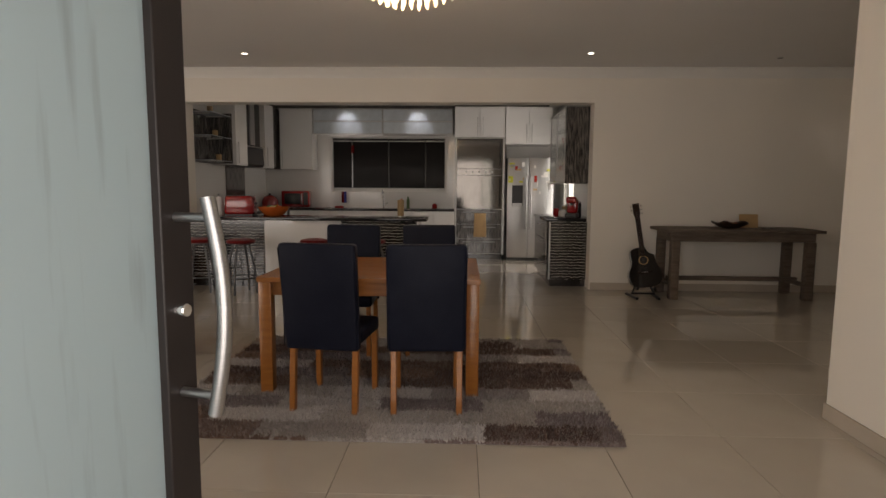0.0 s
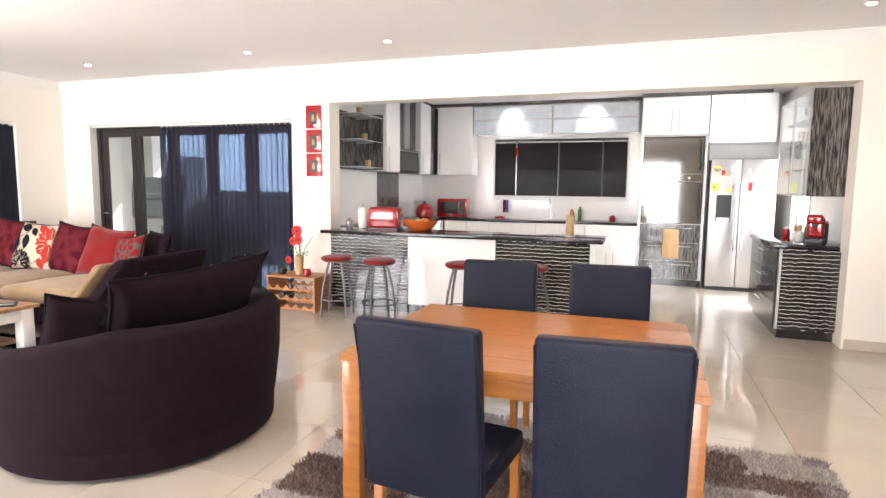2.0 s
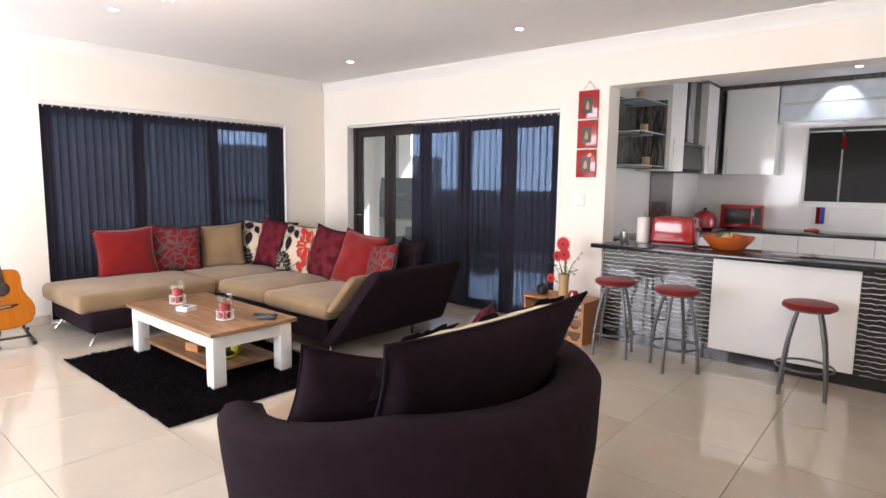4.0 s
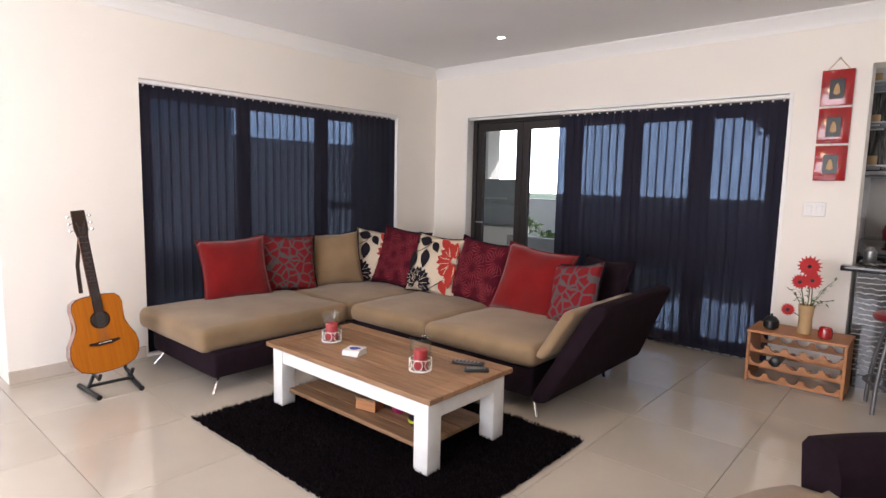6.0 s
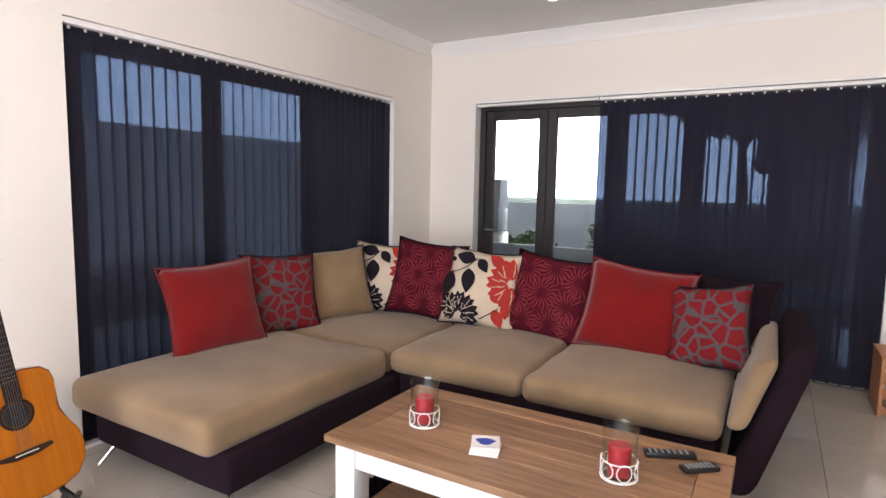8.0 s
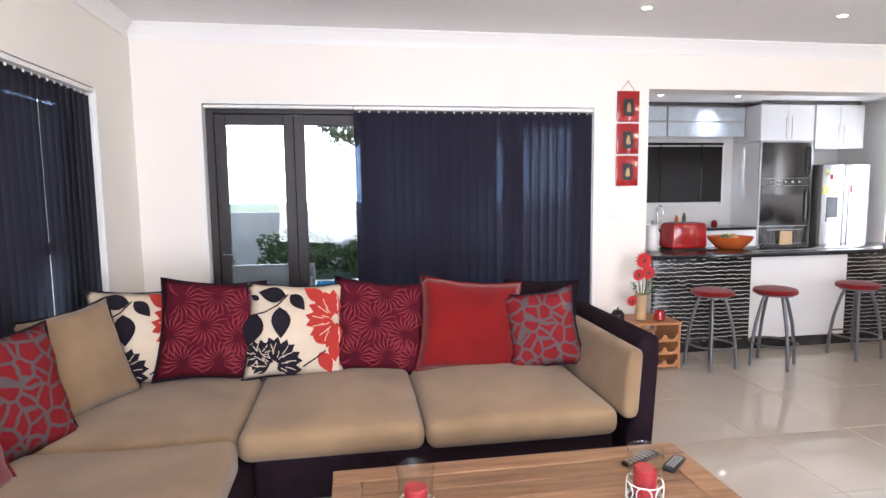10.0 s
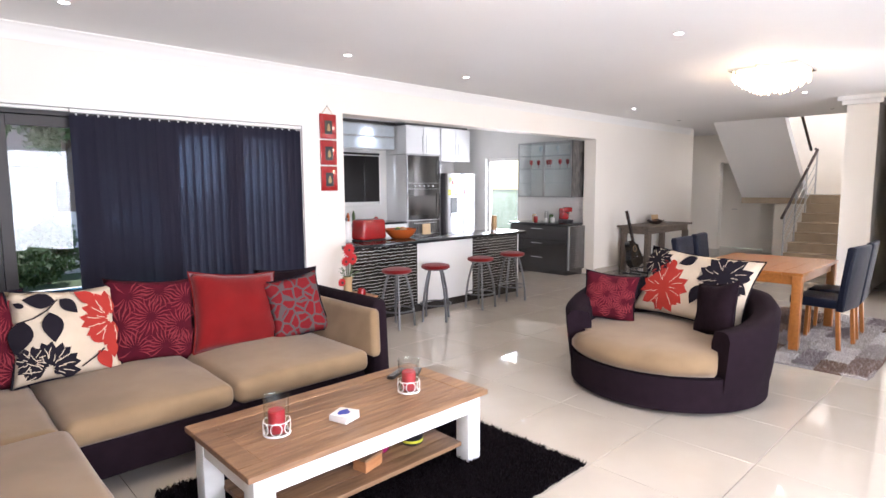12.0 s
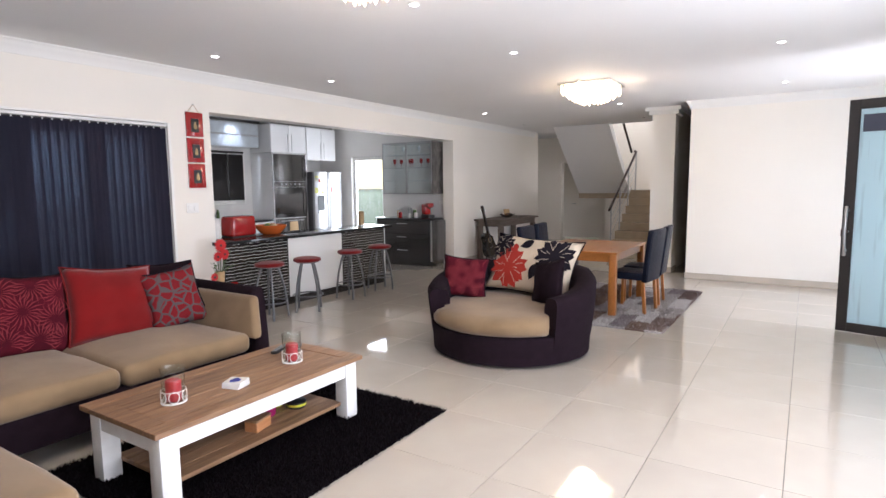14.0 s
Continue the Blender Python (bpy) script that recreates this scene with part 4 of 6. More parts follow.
pillow(stand(-6.357, 4.800, 0.70, 78, 16, 3), 0.54, 0.52, 0.17, "red_cloth", "plain red suede throw pillow leaning on the sofa back")
pillow(stand(-6.366, 5.340, 0.70, 74, 16, -2), 0.50, 0.52, 0.16, "leafy", "red and grey leaf-patterned throw pillow on the sofa")
pillow(stand(-6.319, 5.860, 0.70, 62, 18, 4), 0.48, 0.52, 0.15, "beige", "plain beige suede throw pillow on the sofa")
pillow(stand(-6.176, 6.250, 0.71, 22, 18, -4), 0.52, 0.54, 0.16, "floral", "cream throw pillow with black leaves and red blossom", True)
pillow(stand(-5.778, 6.240, 0.74, 8, 16, -5), 0.54, 0.56, 0.17, "fern", "dark red fern-textured throw pillow", "fern")
pillow(stand(-5.292, 6.220, 0.72, 4, 18, -3), 0.54, 0.54, 0.16, "floral", "cream throw pillow with black leaves and red blossom", True)
pillow(stand(-4.796, 6.250, 0.71, 0, 16, -6), 0.54, 0.55, 0.17, "fern", "dark red fern-textured throw pillow", "fern")
pillow(stand(-4.232, 6.200, 0.70, 0, 20, -6), 0.60, 0.55, 0.17, "red_cloth", "large plain red suede throw pillow, tilted")
pillow(stand(-3.796, 6.100, 0.68, -12, 20, 8), 0.42, 0.46, 0.15, "leafy", "red and grey leaf-patterned throw pillow beside the sofa arm")
pillow(stand(-3.714, 6.38, 0.72, -20, 18, 0), 0.46, 0.42, 0.14, "black_cloth", "plain black throw pillow behind the others")

# round swivel chair
sw = thing("swivel_chair", (-1.545, 4.17, 0, 0, 0, 185), "round black barrel chair with beige seat pad", "armchair")
bm = bmesh.new()
SEG, HALF, RO, TK = 56, radians(50), 0.78, 0.15
rings = []
for k in range(SEG + 1):
    a = HALF + (2 * math.pi - 2 * HALF) * k / SEG
    e = min(k, SEG - k) / SEG
    top = 0.60 + 0.16 * min(1, e / 0.28) ** 1.2
    prof = [(RO - 0.06, 0.03), (RO - 0.02, 0.2), (RO + 0.01, 0.45), (RO + 0.02, top - 0.05), (RO - 0.01, top - 0.01), (RO - 0.06, top), (RO - TK, top - 0.02), (RO - TK - 0.03, top - 0.1), (RO - TK - 0.03, 0.03)]
    rings.append([bm.verts.new((r * math.cos(a), r * math.sin(a), z)) for r, z in prof])
for ra, rb in zip(rings, rings[1:]):
    for i in range(9):
        bm.faces.new((ra[i], rb[i], rb[(i + 1) % 9], ra[(i + 1) % 9]))
bm.faces.new(rings[0])
bm.faces.new(rings[-1][::-1])
part("shell", bm, "black_cloth", sw, smooth=60)
lathe("base", [(0.64, 0.012), (0.745, 0.03), (0.755, 0.27), (0.64, 0.28)], "black_cloth", sw, 48)
lathe("plinth", [(0.4, 0.0), (0.4, 0.02)], "black_plastic", sw, 32)
bm = bmesh.new()
b_lathe(bm, [(0.001, 0.272), (0.63, 0.275), (0.74, 0.285), (0.775, 0.33), (0.775, 0.38), (0.74, 0.42), (0.63, 0.445), (0.3, 0.46), (0.001, 0.465)], 56)
for v in bm.verts:
    a = math.atan2(v.co.y, v.co.x)
    if abs(a) > HALF:
        rr = math.hypot(v.co.x, v.co.y)
        if rr > 0.6:
            v.co.x, v.co.y = v.co.x * 0.66 / rr, v.co.y * 0.66 / rr
part("seat_pad", bm, "beige", sw, "beige suede round seat pad", 60)
pillow(stand(-1.155, 4.12, 0.745, -98, 26, -3), 1.02, 0.62, 0.20, "floral", "large cream pillow with red peony and black blossoms", "peony", "pillows on the barrel chair")
pillow(stand(-1.58, 4.66, 0.645, -62, 18, -6), 0.46, 0.42, 0.14, "fern", "small dark red fern-textured pillow", "fern", "pillows on the barrel chair")
pillow(stand(-1.52, 3.80, 0.655, -125, 14, 12), 0.46, 0.42, 0.13, "black_cloth", "plain black pillow leaning on the chair side", None, "pillows on the barrel chair")


# ---- windows, patio doors and blinds ----
def glazed_leaf(name, parent, x0, x1, z0, z1, y, fr=0.075, dep=0.05, handle=None):
    """A framed pane in the plane y."""
    w = part(name, frame_bm(x0, x1, z0, z1, y, fr, dep), "alu", parent)
    pane = box("pane", (x0 + fr, y - 0.004, z0 + fr), (x1 - fr, y + 0.004, z1 - fr), "glass", w, 0.0)
    pane.visible_shadow = False
    if handle:
        tube("handle", [(handle, y - dep / 2, 1.03), (handle, y - dep / 2 - 0.04, 1.03), (handle + 0.10, y - dep / 2 - 0.045, 1.03)], 0.008, "steel", w)
    return w


def frame_bm(x0, x1, z0, z1, y, fr, dep):
    bm = bmesh.new()
    for lo, hi in (((x0, z0), (x0 + fr, z1)), ((x1 - fr, z0), (x1, z1)), ((x0 + fr, z0), (x1 - fr, z0 + fr)), ((x0 + fr, z1 - fr), (x1 - fr, z1))):
        b_box(bm, (lo[0], y - dep / 2, lo[1]), (hi[0], y + dep / 2, hi[1]), 0.003)
    return bm


pd = thing("door_1", (0, 0, 0), "dark bronze framed glass folding patio doors, closed", "door")
pd["kind"] = "structure"
part("frame", frame_bm(SDL + 0.03, SDR - 0.03, 0.0, SDH - 0.005, BACK + 0.15, 0.06, 0.09), "alu", pd)
N_LEAF = 5
lw = (SDR - SDL - 0.18) / N_LEAF
for k in range(N_LEAF):
    x0 = SDL + 0.09 + k * lw
    glazed_leaf("leaf", pd, x0 + 0.002, x0 + lw - 0.002, 0.03, SDH - 0.07, BACK + 0.15, 0.085, 0.05, x0 + 0.03 if k == 0 else None)
for k, (lo, hi) in enumerate((((SDL - 0.0, BACK - 0.004, 0), (SDL + 0.03, BACK + 0.2, SDH)), ((SDR - 0.03, BACK - 0.004, 0), (SDR, BACK + 0.2, SDH)), ((SDL + 0.03, BACK - 0.004, SDH - 0.004), (SDR - 0.03, BACK + 0.1, SDH + 0.016)))):
    tagged(box("trim_patio_%d" % (k + 1), lo, hi, "white_trim", bevel=0.002), "white painted reveal of the patio opening", "trim", kind="structure")

wd = thing("window_1", (WX - 0.16, 0, 0, 0, 0, 90), "dark bronze framed full-height window behind blinds", "window")
wd["kind"] = "structure"
part("frame", frame_bm(WY0 + 0.02, WY1 - 0.02, 0.02, WH - 0.005, 0, 0.06, 0.08), "alu", wd)
ww = (WY1 - WY0 - 0.16) / 3
for k in range(3):
    y0 = WY0 + 0.08 + k * ww
    glazed_leaf("leaf", wd, y0 + 0.002, y0 + ww - 0.002, 0.08, WH - 0.065, 0.0, 0.06, 0.05)
box("transom", (WY0 + 0.08 + 2 * ww, -0.03, 1.18), (WY0 + 0.08 + 3 * ww, 0.03, 1.25), "alu", wd)
tagged(box("trim_window_1", (WX - 0.1, WY1 - 0.022, 0.02), (WX + 0.004, WY1, WH), "white_trim", bevel=0.002), "white painted window reveal", "trim", kind="structure")


def vertical_blind(name, m, width, height, pitch, angle, label, stacked=0.0):
    """Screen-cloth slats hung from a white rail along x; angle: how far each slat is turned from flat."""
    v = thing(name, m, label, "blind")
    box("headrail", (-0.01, -0.03, height - 0.002), (width + 0.01, 0.025, height + 0.028), "white_trim", v, 0.003)
    sw_, n = 0.102, int(width / pitch)
    bm = bmesh.new()
    for i in range(4):
        xa, xb = -sw_ / 2 + i * sw_ / 4, -sw_ / 2 + (i + 1) * sw_ / 4
        ya, yb = 0.006 * math.cos(math.pi * (i / 4 - 0.5)), 0.006 * math.cos(math.pi * ((i + 1) / 4 - 0.5))
        q = [bm.verts.new(c) for c in ((xa, ya, 0.03), (xb, yb, 0.03), (xb, yb, height - 0.018), (xa, ya, height - 0.018))]
        bm.faces.new(q)
    slat = mesh_of("slat", bm, "blind", 60)
    bm = bmesh.new()
    b_box(bm, (-0.007, -0.004, height - 0.022), (0.007, 0.004, height - 0.004), 0.002)
    hook = mesh_of("hanger", bm, "white_trim")
    bm = bmesh.new()
    b_box(bm, (-sw_ / 2, -0.002, 0.028), (sw_ / 2, 0.006, 0.05))
    weight = mesh_of("weight", bm, "blind")
    rng = random.Random(int(width * 100))
    for i in range(n):
        mm = pose((i + 0.5) * width / n, 0, 0, 0, 0, angle + rng.uniform(-5, 5))
        so = new("slat", slat)
        so.parent, so.matrix_basis = v, mm
        for nm, me in (("hanger", hook), ("weight", weight)):
            h = new(nm, me)
            h.parent, h.matrix_basis = so, Matrix()
    bm = bmesh.new()
    for i in range(n - 1):
        xa, xb = (i + 0.5) * width / n, (i + 1.5) * width / n
        b_tube(bm, [(xa, 0.006, 0.036), (xa + 0.25 * (xb - xa), 0.012, 0.018), (xa + 0.75 * (xb - xa), 0.012, 0.018), (xb, 0.006, 0.036)], 0.0022, 5)
    part("bead_chain", bm, "white_trim", v)
    tube("pull_chain", [(width + 0.005, -0.012, height), (width + 0.005, -0.02, 1.2), (width + 0.01, -0.02, 0.35)], 0.004, "white_trim", v, 6)
    return v


vertical_blind("vertical_blind", (-4.90, BACK + 0.045, 0.0), SDR - 0.035 + 4.90, SDH - 0.036, 0.080, -5, "navy screen-cloth vertical blind half drawn over patio doors")
box_rail = box("headrail_rest", (SDL + 0.035, BACK + 0.015, SDH - 0.034), (-4.915, BACK + 0.06, SDH - 0.008), "white_trim")
tagged(box_rail, "bare white stretch of blind rail over the patio doors", "blind rail")
box_rail.name = "blind_rail"
vertical_blind("vertical_blind", (WX - 0.035, WY0 + 0.005, 0.0, 0, 0, 90), WY1 - WY0 - 0.035, WH - 0.033, 0.080, 5, "navy screen-cloth vertical blind closed over the window")

# entrance: pivoted leaf standing open, frosted pane in a dark frame, bow handles
fx = thing("door_2", (0, 0, 0), "dark bronze frame of the wide entrance", "door frame")
fx["kind"] = "structure"
part("frame", frame_bm(EL, ER, 0.0, EH, FRONT - 0.11, 0.06, 0.12), "alu", fx)
side = glazed_leaf("side_light", fx, 2.1, ER - 0.06, 0.03, EH - 0.07, FRONT - 0.11, 0.05, 0.05)
ed = thing("entrance_door", (0.42, FRONT + 0.02, 0.012, 0, 0, 76), "open entrance door, frosted glass in a dark bronze frame", "door")
DW, DH = 1.22, 2.36
leaf = part("leaf_frame", frame_bm(0, DW, 0.0, DH, 0, 0.095, 0.055), "alu", ed)
pane = box("frosted_pane", (0.095, -0.006, 0.095), (DW - 0.095, 0.006, DH - 0.095), "frosted", ed, 0.0, label="frosted glass pane with run marks")
box("dark_band", (0.13, 0.008, DH - 0.32), (DW - 0.12, 0.02, DH - 0.15), "door_grey", ed, 0.002, label="dark band across the pane's top")
for sgn in (-1, 1):
    pts = [(DW - 0.05 + 0.0, sgn * (0.115 + 0.035 * math.sin(math.pi * k / 12)), 0.80 + 0.5 * k / 12) for k in range(13)]
    h = tube("bow_handle", pts, 0.017, "steel", ed, 14, "curved brushed steel bow handle")
    for z in (0.845, 1.255):
        tube("post", [(DW - 0.05, sgn * 0.028, z), (DW - 0.05, sgn * 0.123, z)], 0.011, "steel", h)
lk = lathe("lock_cylinder", [(0.014, -0.05), (0.017, -0.045), (0.017, 0.045), (0.014, 0.05)], "chrome", ed, 16)
lk.matrix_basis = pose(DW - 0.05, 0, 1.04, 90)
box("latch", (DW - 0.002, -0.012, 0.98), (DW + 0.012, 0.012, 1.06), "chrome", ed, 0.002)

# ---- the wall beside the patio doors ----
ph = thing("picture_hanging", (-2.485, BACK, 0), "three red framed pictures hung on a cord, one below another", "picture")
for k, z0 in enumerate((2.135, 1.85, 1.565)):
    f = box("picture_frame", (-0.105, -0.022, z0), (0.105, -0.004, z0 + 0.27), "red_gloss", ph, 0.006, 2, label="glossy red square frame")
    box("inset", (-0.048, -0.026, z0 + 0.05), (0.048, -0.021, z0 + 0.20), "black_plastic", f, 0.002)
    bm = bmesh.new()
    b_lathe(bm, [(0.001, 0.0), (0.022, 0.012), (0.018, 0.05), (0.008, 0.08), (0.001, 0.085)], 10, (0, -0.03, z0 + 0.08), 1, 0.2)
    part("motif", bm, "bamboo", f)
for x in (-0.07, 0.07):
    tube("cord", [(x, -0.006, 2.405), (0, -0.006, 2.49)], 0.003, "bamboo", ph, 6)
tube("cord", [(0, -0.006, 1.85), (0, -0.006, 1.83)], 0.003, "bamboo", ph, 6)
lathe("hook", [(0.008, 0), (0.008, 0.012)], "steel", ph, 10, (0, -0.006, 2.485))
sp = thing("switch_plate", (-2.56, BACK, 1.34), "white double light switch plate on the wall", "switch")
box("plate", (-0.075, -0.009, -0.055), (0.075, 0, 0.055), "white_trim", sp, 0.003)
for x in (-0.035, 0.035):
    box("rocker", (x - 0.02, -0.013, -0.03), (x + 0.02, -0.008, 0.03), "white_trim", sp, 0.002)

wr = thing("wine_rack", (-2.53, 7.34, 0), "low orange pine wine rack with scalloped bottle rails", "wine rack")
for x in (-0.32, 0.30):
    box("side", (x, -0.19, 0), (x + 0.022, 0.19, 0.385), "pine", wr, 0.003)
box("top", (-0.325, -0.195, 0.386), (0.327, 0.195, 0.406), "pine", wr, 0.003)
for z in (0.03, 0.14, 0.25):
    for y in (-0.185, 0.165):
        bm = bmesh.new()
        outline = [(-0.297, z - 0.012)]
        for k in range(5):
            cx = -0.24 + k * 0.12
            outline += [(cx + 0.045 * math.cos(math.pi - a), z + 0.045 - 0.04 * math.sin(a)) for a in np.linspace(0, math.pi, 7)]
        outline = [(-0.297, z - 0.012), (-0.297, z + 0.045)] + outline[1:] + [(0.299, z + 0.045), (0.299, z - 0.012)]
        b_prism(bm, outline, y, y + 0.02, 1)
        part("bottle_rail", bm, "pine", wr)
fv = thing("flower_vase", (-2.50, 7.30, 0.407), "tall woven bamboo vase with red gerbera flowers", "vase")
lathe("vase", [(0.04, 0), (0.05, 0.01), (0.045, 0.12), (0.055, 0.22), (0.05, 0.225), (0.036, 0.1), (0.03, 0.012)], "bamboo", fv, 20)


def flower(parent, base, tip, r, n=16):
    st = tube("stem", [base, (Vector(base) + Vector(tip)) / 2 + Vector((0.01, 0.005, 0)), tip], 0.004, "leaf", parent, 6)
    bm = bmesh.new()
    for ring in range(3):
        for k in range(n):
            a = 6.283 * k / n + ring * 0.2
            ra, rb, w = 0.012, r * (1 - 0.22 * ring), 0.012
            s = Vector((-math.sin(a), 0, math.cos(a)))
            t = Vector(tip)
            d = Vector((math.cos(a), 0, math.sin(a)))
            off = Vector((0, -0.004 - 0.006 * ring, 0))
            q = [t + off + d * ra - s * w * 0.4, t + off + d * rb * 0.6 - s * w + Vector((0, -0.008, 0)), t + off + d * rb, t + off + d * rb * 0.6 + s * w + Vector((0, -0.008, 0)), t + off + d * ra + s * w * 0.4]
            bm.faces.new([bm.verts.new(v) for v in q])
    h = part("petals", bm, "petal", parent, "red gerbera head")
    bm = bmesh.new()
    b_lathe(bm, [(0.001, 0.012), (0.014, 0.006), (0.016, -0.004)], 10)
    for v in bm.verts:
        v.co = Vector(tip) + Vector((v.co.x, -v.co.z - 0.015, v.co.y))
    part("eye", bm, "black_plastic", h)


flower(fv, (0, 0, 0.1), (0.0, -0.03, 0.52), 0.085)
flower(fv, (0.01, 0, 0.1), (0.03, -0.05, 0.42), 0.07)
flower(fv, (-0.01, 0, 0.1), (-0.05, -0.04, 0.40), 0.06)
flower(fv, (-0.01, 0.01, 0.1), (-0.11, -0.05, 0.18), 0.05)
rng = random.Random(11)
for k in range(9):
    a, hgt = rng.uniform(-1.2, 1.2), rng.uniform(0.25, 0.45)
    tip = Vector((0.18 * math.sin(a) + 0.03, rng.uniform(-0.08, 0.06), hgt))
    bm = bmesh.new()
    b_tube(bm, [(0, 0, 0.15), tip * 0.6 + Vector((0, 0, 0.1)), tip], [0.003, 0.002, 0.001], 5)
    for q in range(6):
        p = Vector((0, 0, 0.2)).lerp(tip, 0.4 + q * 0.1)
        d = Vector((rng.uniform(-1, 1), rng.uniform(-1, 1), rng.uniform(-0.3, 0.6))).normalized() * 0.045
        s = d.cross(Vector((0, 0, 1))).normalized() * 0.009
        bm.faces.new([bm.verts.new(v) for v in (p, p + d * 0.5 + s, p + d, p + d * 0.5 - s)])
    part("leaf_spray", bm, "leaf", fv)
rc = thing("candle_jar", (-2.36, 7.24, 0.407), "small red glass candle jar on the wine rack", "candle")
lathe("jar", [(0.03, 0), (0.045, 0.01), (0.048, 0.05), (0.038, 0.085), (0.034, 0.085), (0.04, 0.02)], "red_gloss", rc)
bd = thing("small_pot", (-2.72, 7.28, 0.407), "small round black pot with lid", "pot")
lathe("pot", [(0.035, 0), (0.055, 0.02), (0.055, 0.07), (0.04, 0.085)], "black_plastic", bd)
lathe("lid", [(0.045, 0.086), (0.03, 0.1), (0.008, 0.105), (0.01, 0.12), (0.001, 0.125)], "black_plastic", bd)
bt = thing("wine_bottle", (-2.65, 7.30, 0.185), "dark wine bottle lying in the rack", "bottle")
bm = bmesh.new()
b_lathe(bm, [(0.03, 0), (0.037, 0.005), (0.037, 0.2), (0.015, 0.25), (0.014, 0.3)], 16)
for v in bm.verts:
    v.co = Vector((v.co.x, v.co.z - 0.16, v.co.y))
part("bottle", bm, "black_plastic", bt)


# ---- guitars ----
def guitar(m, top, side, cutaway, label):
    """A steel-string guitar; its face looks along -y, its foot at z = 0."""
    g = thing("acoustic_guitar", m, label, "guitar")
    bm = bmesh.new()
    half = []
    for z, w in ((0.0, 0.04), (0.008, 0.10), (0.03, 0.155), (0.08, 0.19), (0.14, 0.2), (0.20, 0.19), (0.26, 0.158), (0.30, 0.139), (0.33, 0.136), (0.37, 0.142), (0.42, 0.147), (0.46, 0.138), (0.485, 0.11), (0.495, 0.05)):
        half.append((w, z))
    right = half
    if cutaway:
        right = half[:9] + [(0.142, 0.36), (0.135, 0.39), (0.10, 0.405), (0.065, 0.42), (0.045, 0.46), (0.04, 0.49)]
    outline = [(x, z) for x, z in right] + [(-x, z) for x, z in half[::-1]]
    b_prism(bm, outline, -0.05, 0.05, 1)
    bmesh.ops.bevel(bm, geom=[e for e in bm.edges if abs(e.verts[0].co.y - e.verts[1].co.y) < 1e-5], offset=0.004, segments=2, affect="EDGES")
    part("body", bm, side, g)
    bm = bmesh.new()
    b_prism(bm, [(x * 0.975, 0.006 + z * 0.975) for x, z in outline], -0.0525, -0.051, 1)
    part("soundboard", bm, top, g)
    def ring(name, r0, r1, y, mt, z=0.335):
        b = bmesh.new()
        o = [bm_v for bm_v in range(28)]
        va = [b.verts.new((r0 * math.cos(6.283 * k / 28), y, z + r0 * math.sin(6.283 * k / 28))) for k in o]
        vb = [b.verts.new((r1 * math.cos(6.283 * k / 28), y, z + r1 * math.sin(6.283 * k / 28))) for k in o]
        vc = [b.verts.new((v.co.x, y + 0.001, v.co.z)) for v in vb]
        for k in o:
            b.faces.new((va[k], va[(k + 1) % 28], vb[(k + 1) % 28], vb[k]))
            b.faces.new((vb[k], vb[(k + 1) % 28], vc[(k + 1) % 28], vc[k]))
        part(name, b, mt, g)
    ring("sound_hole", 0.001, 0.045, -0.0535, "black_plastic")
    ring("rosette", 0.046, 0.058, -0.0538, "rosewood" if top == "guitar_top" else "bamboo")
    box("neck", (-0.027, -0.05, 0.47), (0.027, -0.025, 0.87), side, g, 0.008, 2)
    box("fretboard", (-0.028, -0.062, 0.385), (0.028, -0.0535, 0.87), "rosewood", g, 0.002)
    bm = bmesh.new()
    for k in range(18):
        z = 0.87 - 0.65 * (1 - 0.5 ** (k / 12))
        b_box(bm, (-0.027, -0.0635, z - 0.001), (0.027, -0.062, z + 0.001))
    tagged(part("frets", bm, "dark_steel", g), kind="stuff")
    bm = bmesh.new()
    b_prism(bm, [(-0.03, 0.87), (0.03, 0.87), (0.04, 0.92), (0.038, 1.04), (-0.038, 1.04), (-0.04, 0.92)], -0.052, -0.036, 1)
    part("headstock", bm, "rosewood", g)
    for sx in (-1, 1):
        for k in range(3):
            pg = tube("tuning_peg", [(sx * 0.036, -0.044, 0.915 + k * 0.045), (sx * 0.058, -0.044, 0.915 + k * 0.045)], 0.003, "chrome", g, 8)
            lathe("button", [(0.004, -0.009), (0.009, -0.005), (0.009, 0.005), (0.004, 0.009)], "chrome", pg, 10, (sx * 0.062, -0.044, 0.915 + k * 0.045))
    bm = bmesh.new()
    b_prism(bm, [(-0.09, 0.185), (-0.04, 0.172), (0.04, 0.172), (0.09, 0.185), (0.085, 0.197), (-0.085, 0.197)], -0.061, -0.053, 1)
    part("bridge", bm, "rosewood", g)
    box("saddle", (-0.038, -0.064, 0.185), (0.038, -0.06, 0.189), "paper", g, 0.0)
    bm = bmesh.new()
    for k in range(6):
        x = -0.019 + k * 0.0076
        b_tube(bm, [(x * 1.3, -0.065, 0.185), (x, -0.066, 0.4), (x * 0.85, -0.064, 0.87), (x * 1.2, -0.054, 0.93 + 0.04 * abs(2.5 - k) / 2.5)], 0.0007, 4)
    tagged(part("strings", bm, "dark_steel", g), kind="stuff")
    if not cutaway:
        tube("strap", [(0, 0.0, 0.9), (-0.04, 0.04, 0.7), (-0.05, 0.05, 0.52)], 0.012, "rosewood", g, 6, "hanging brown leather strap")
    return g


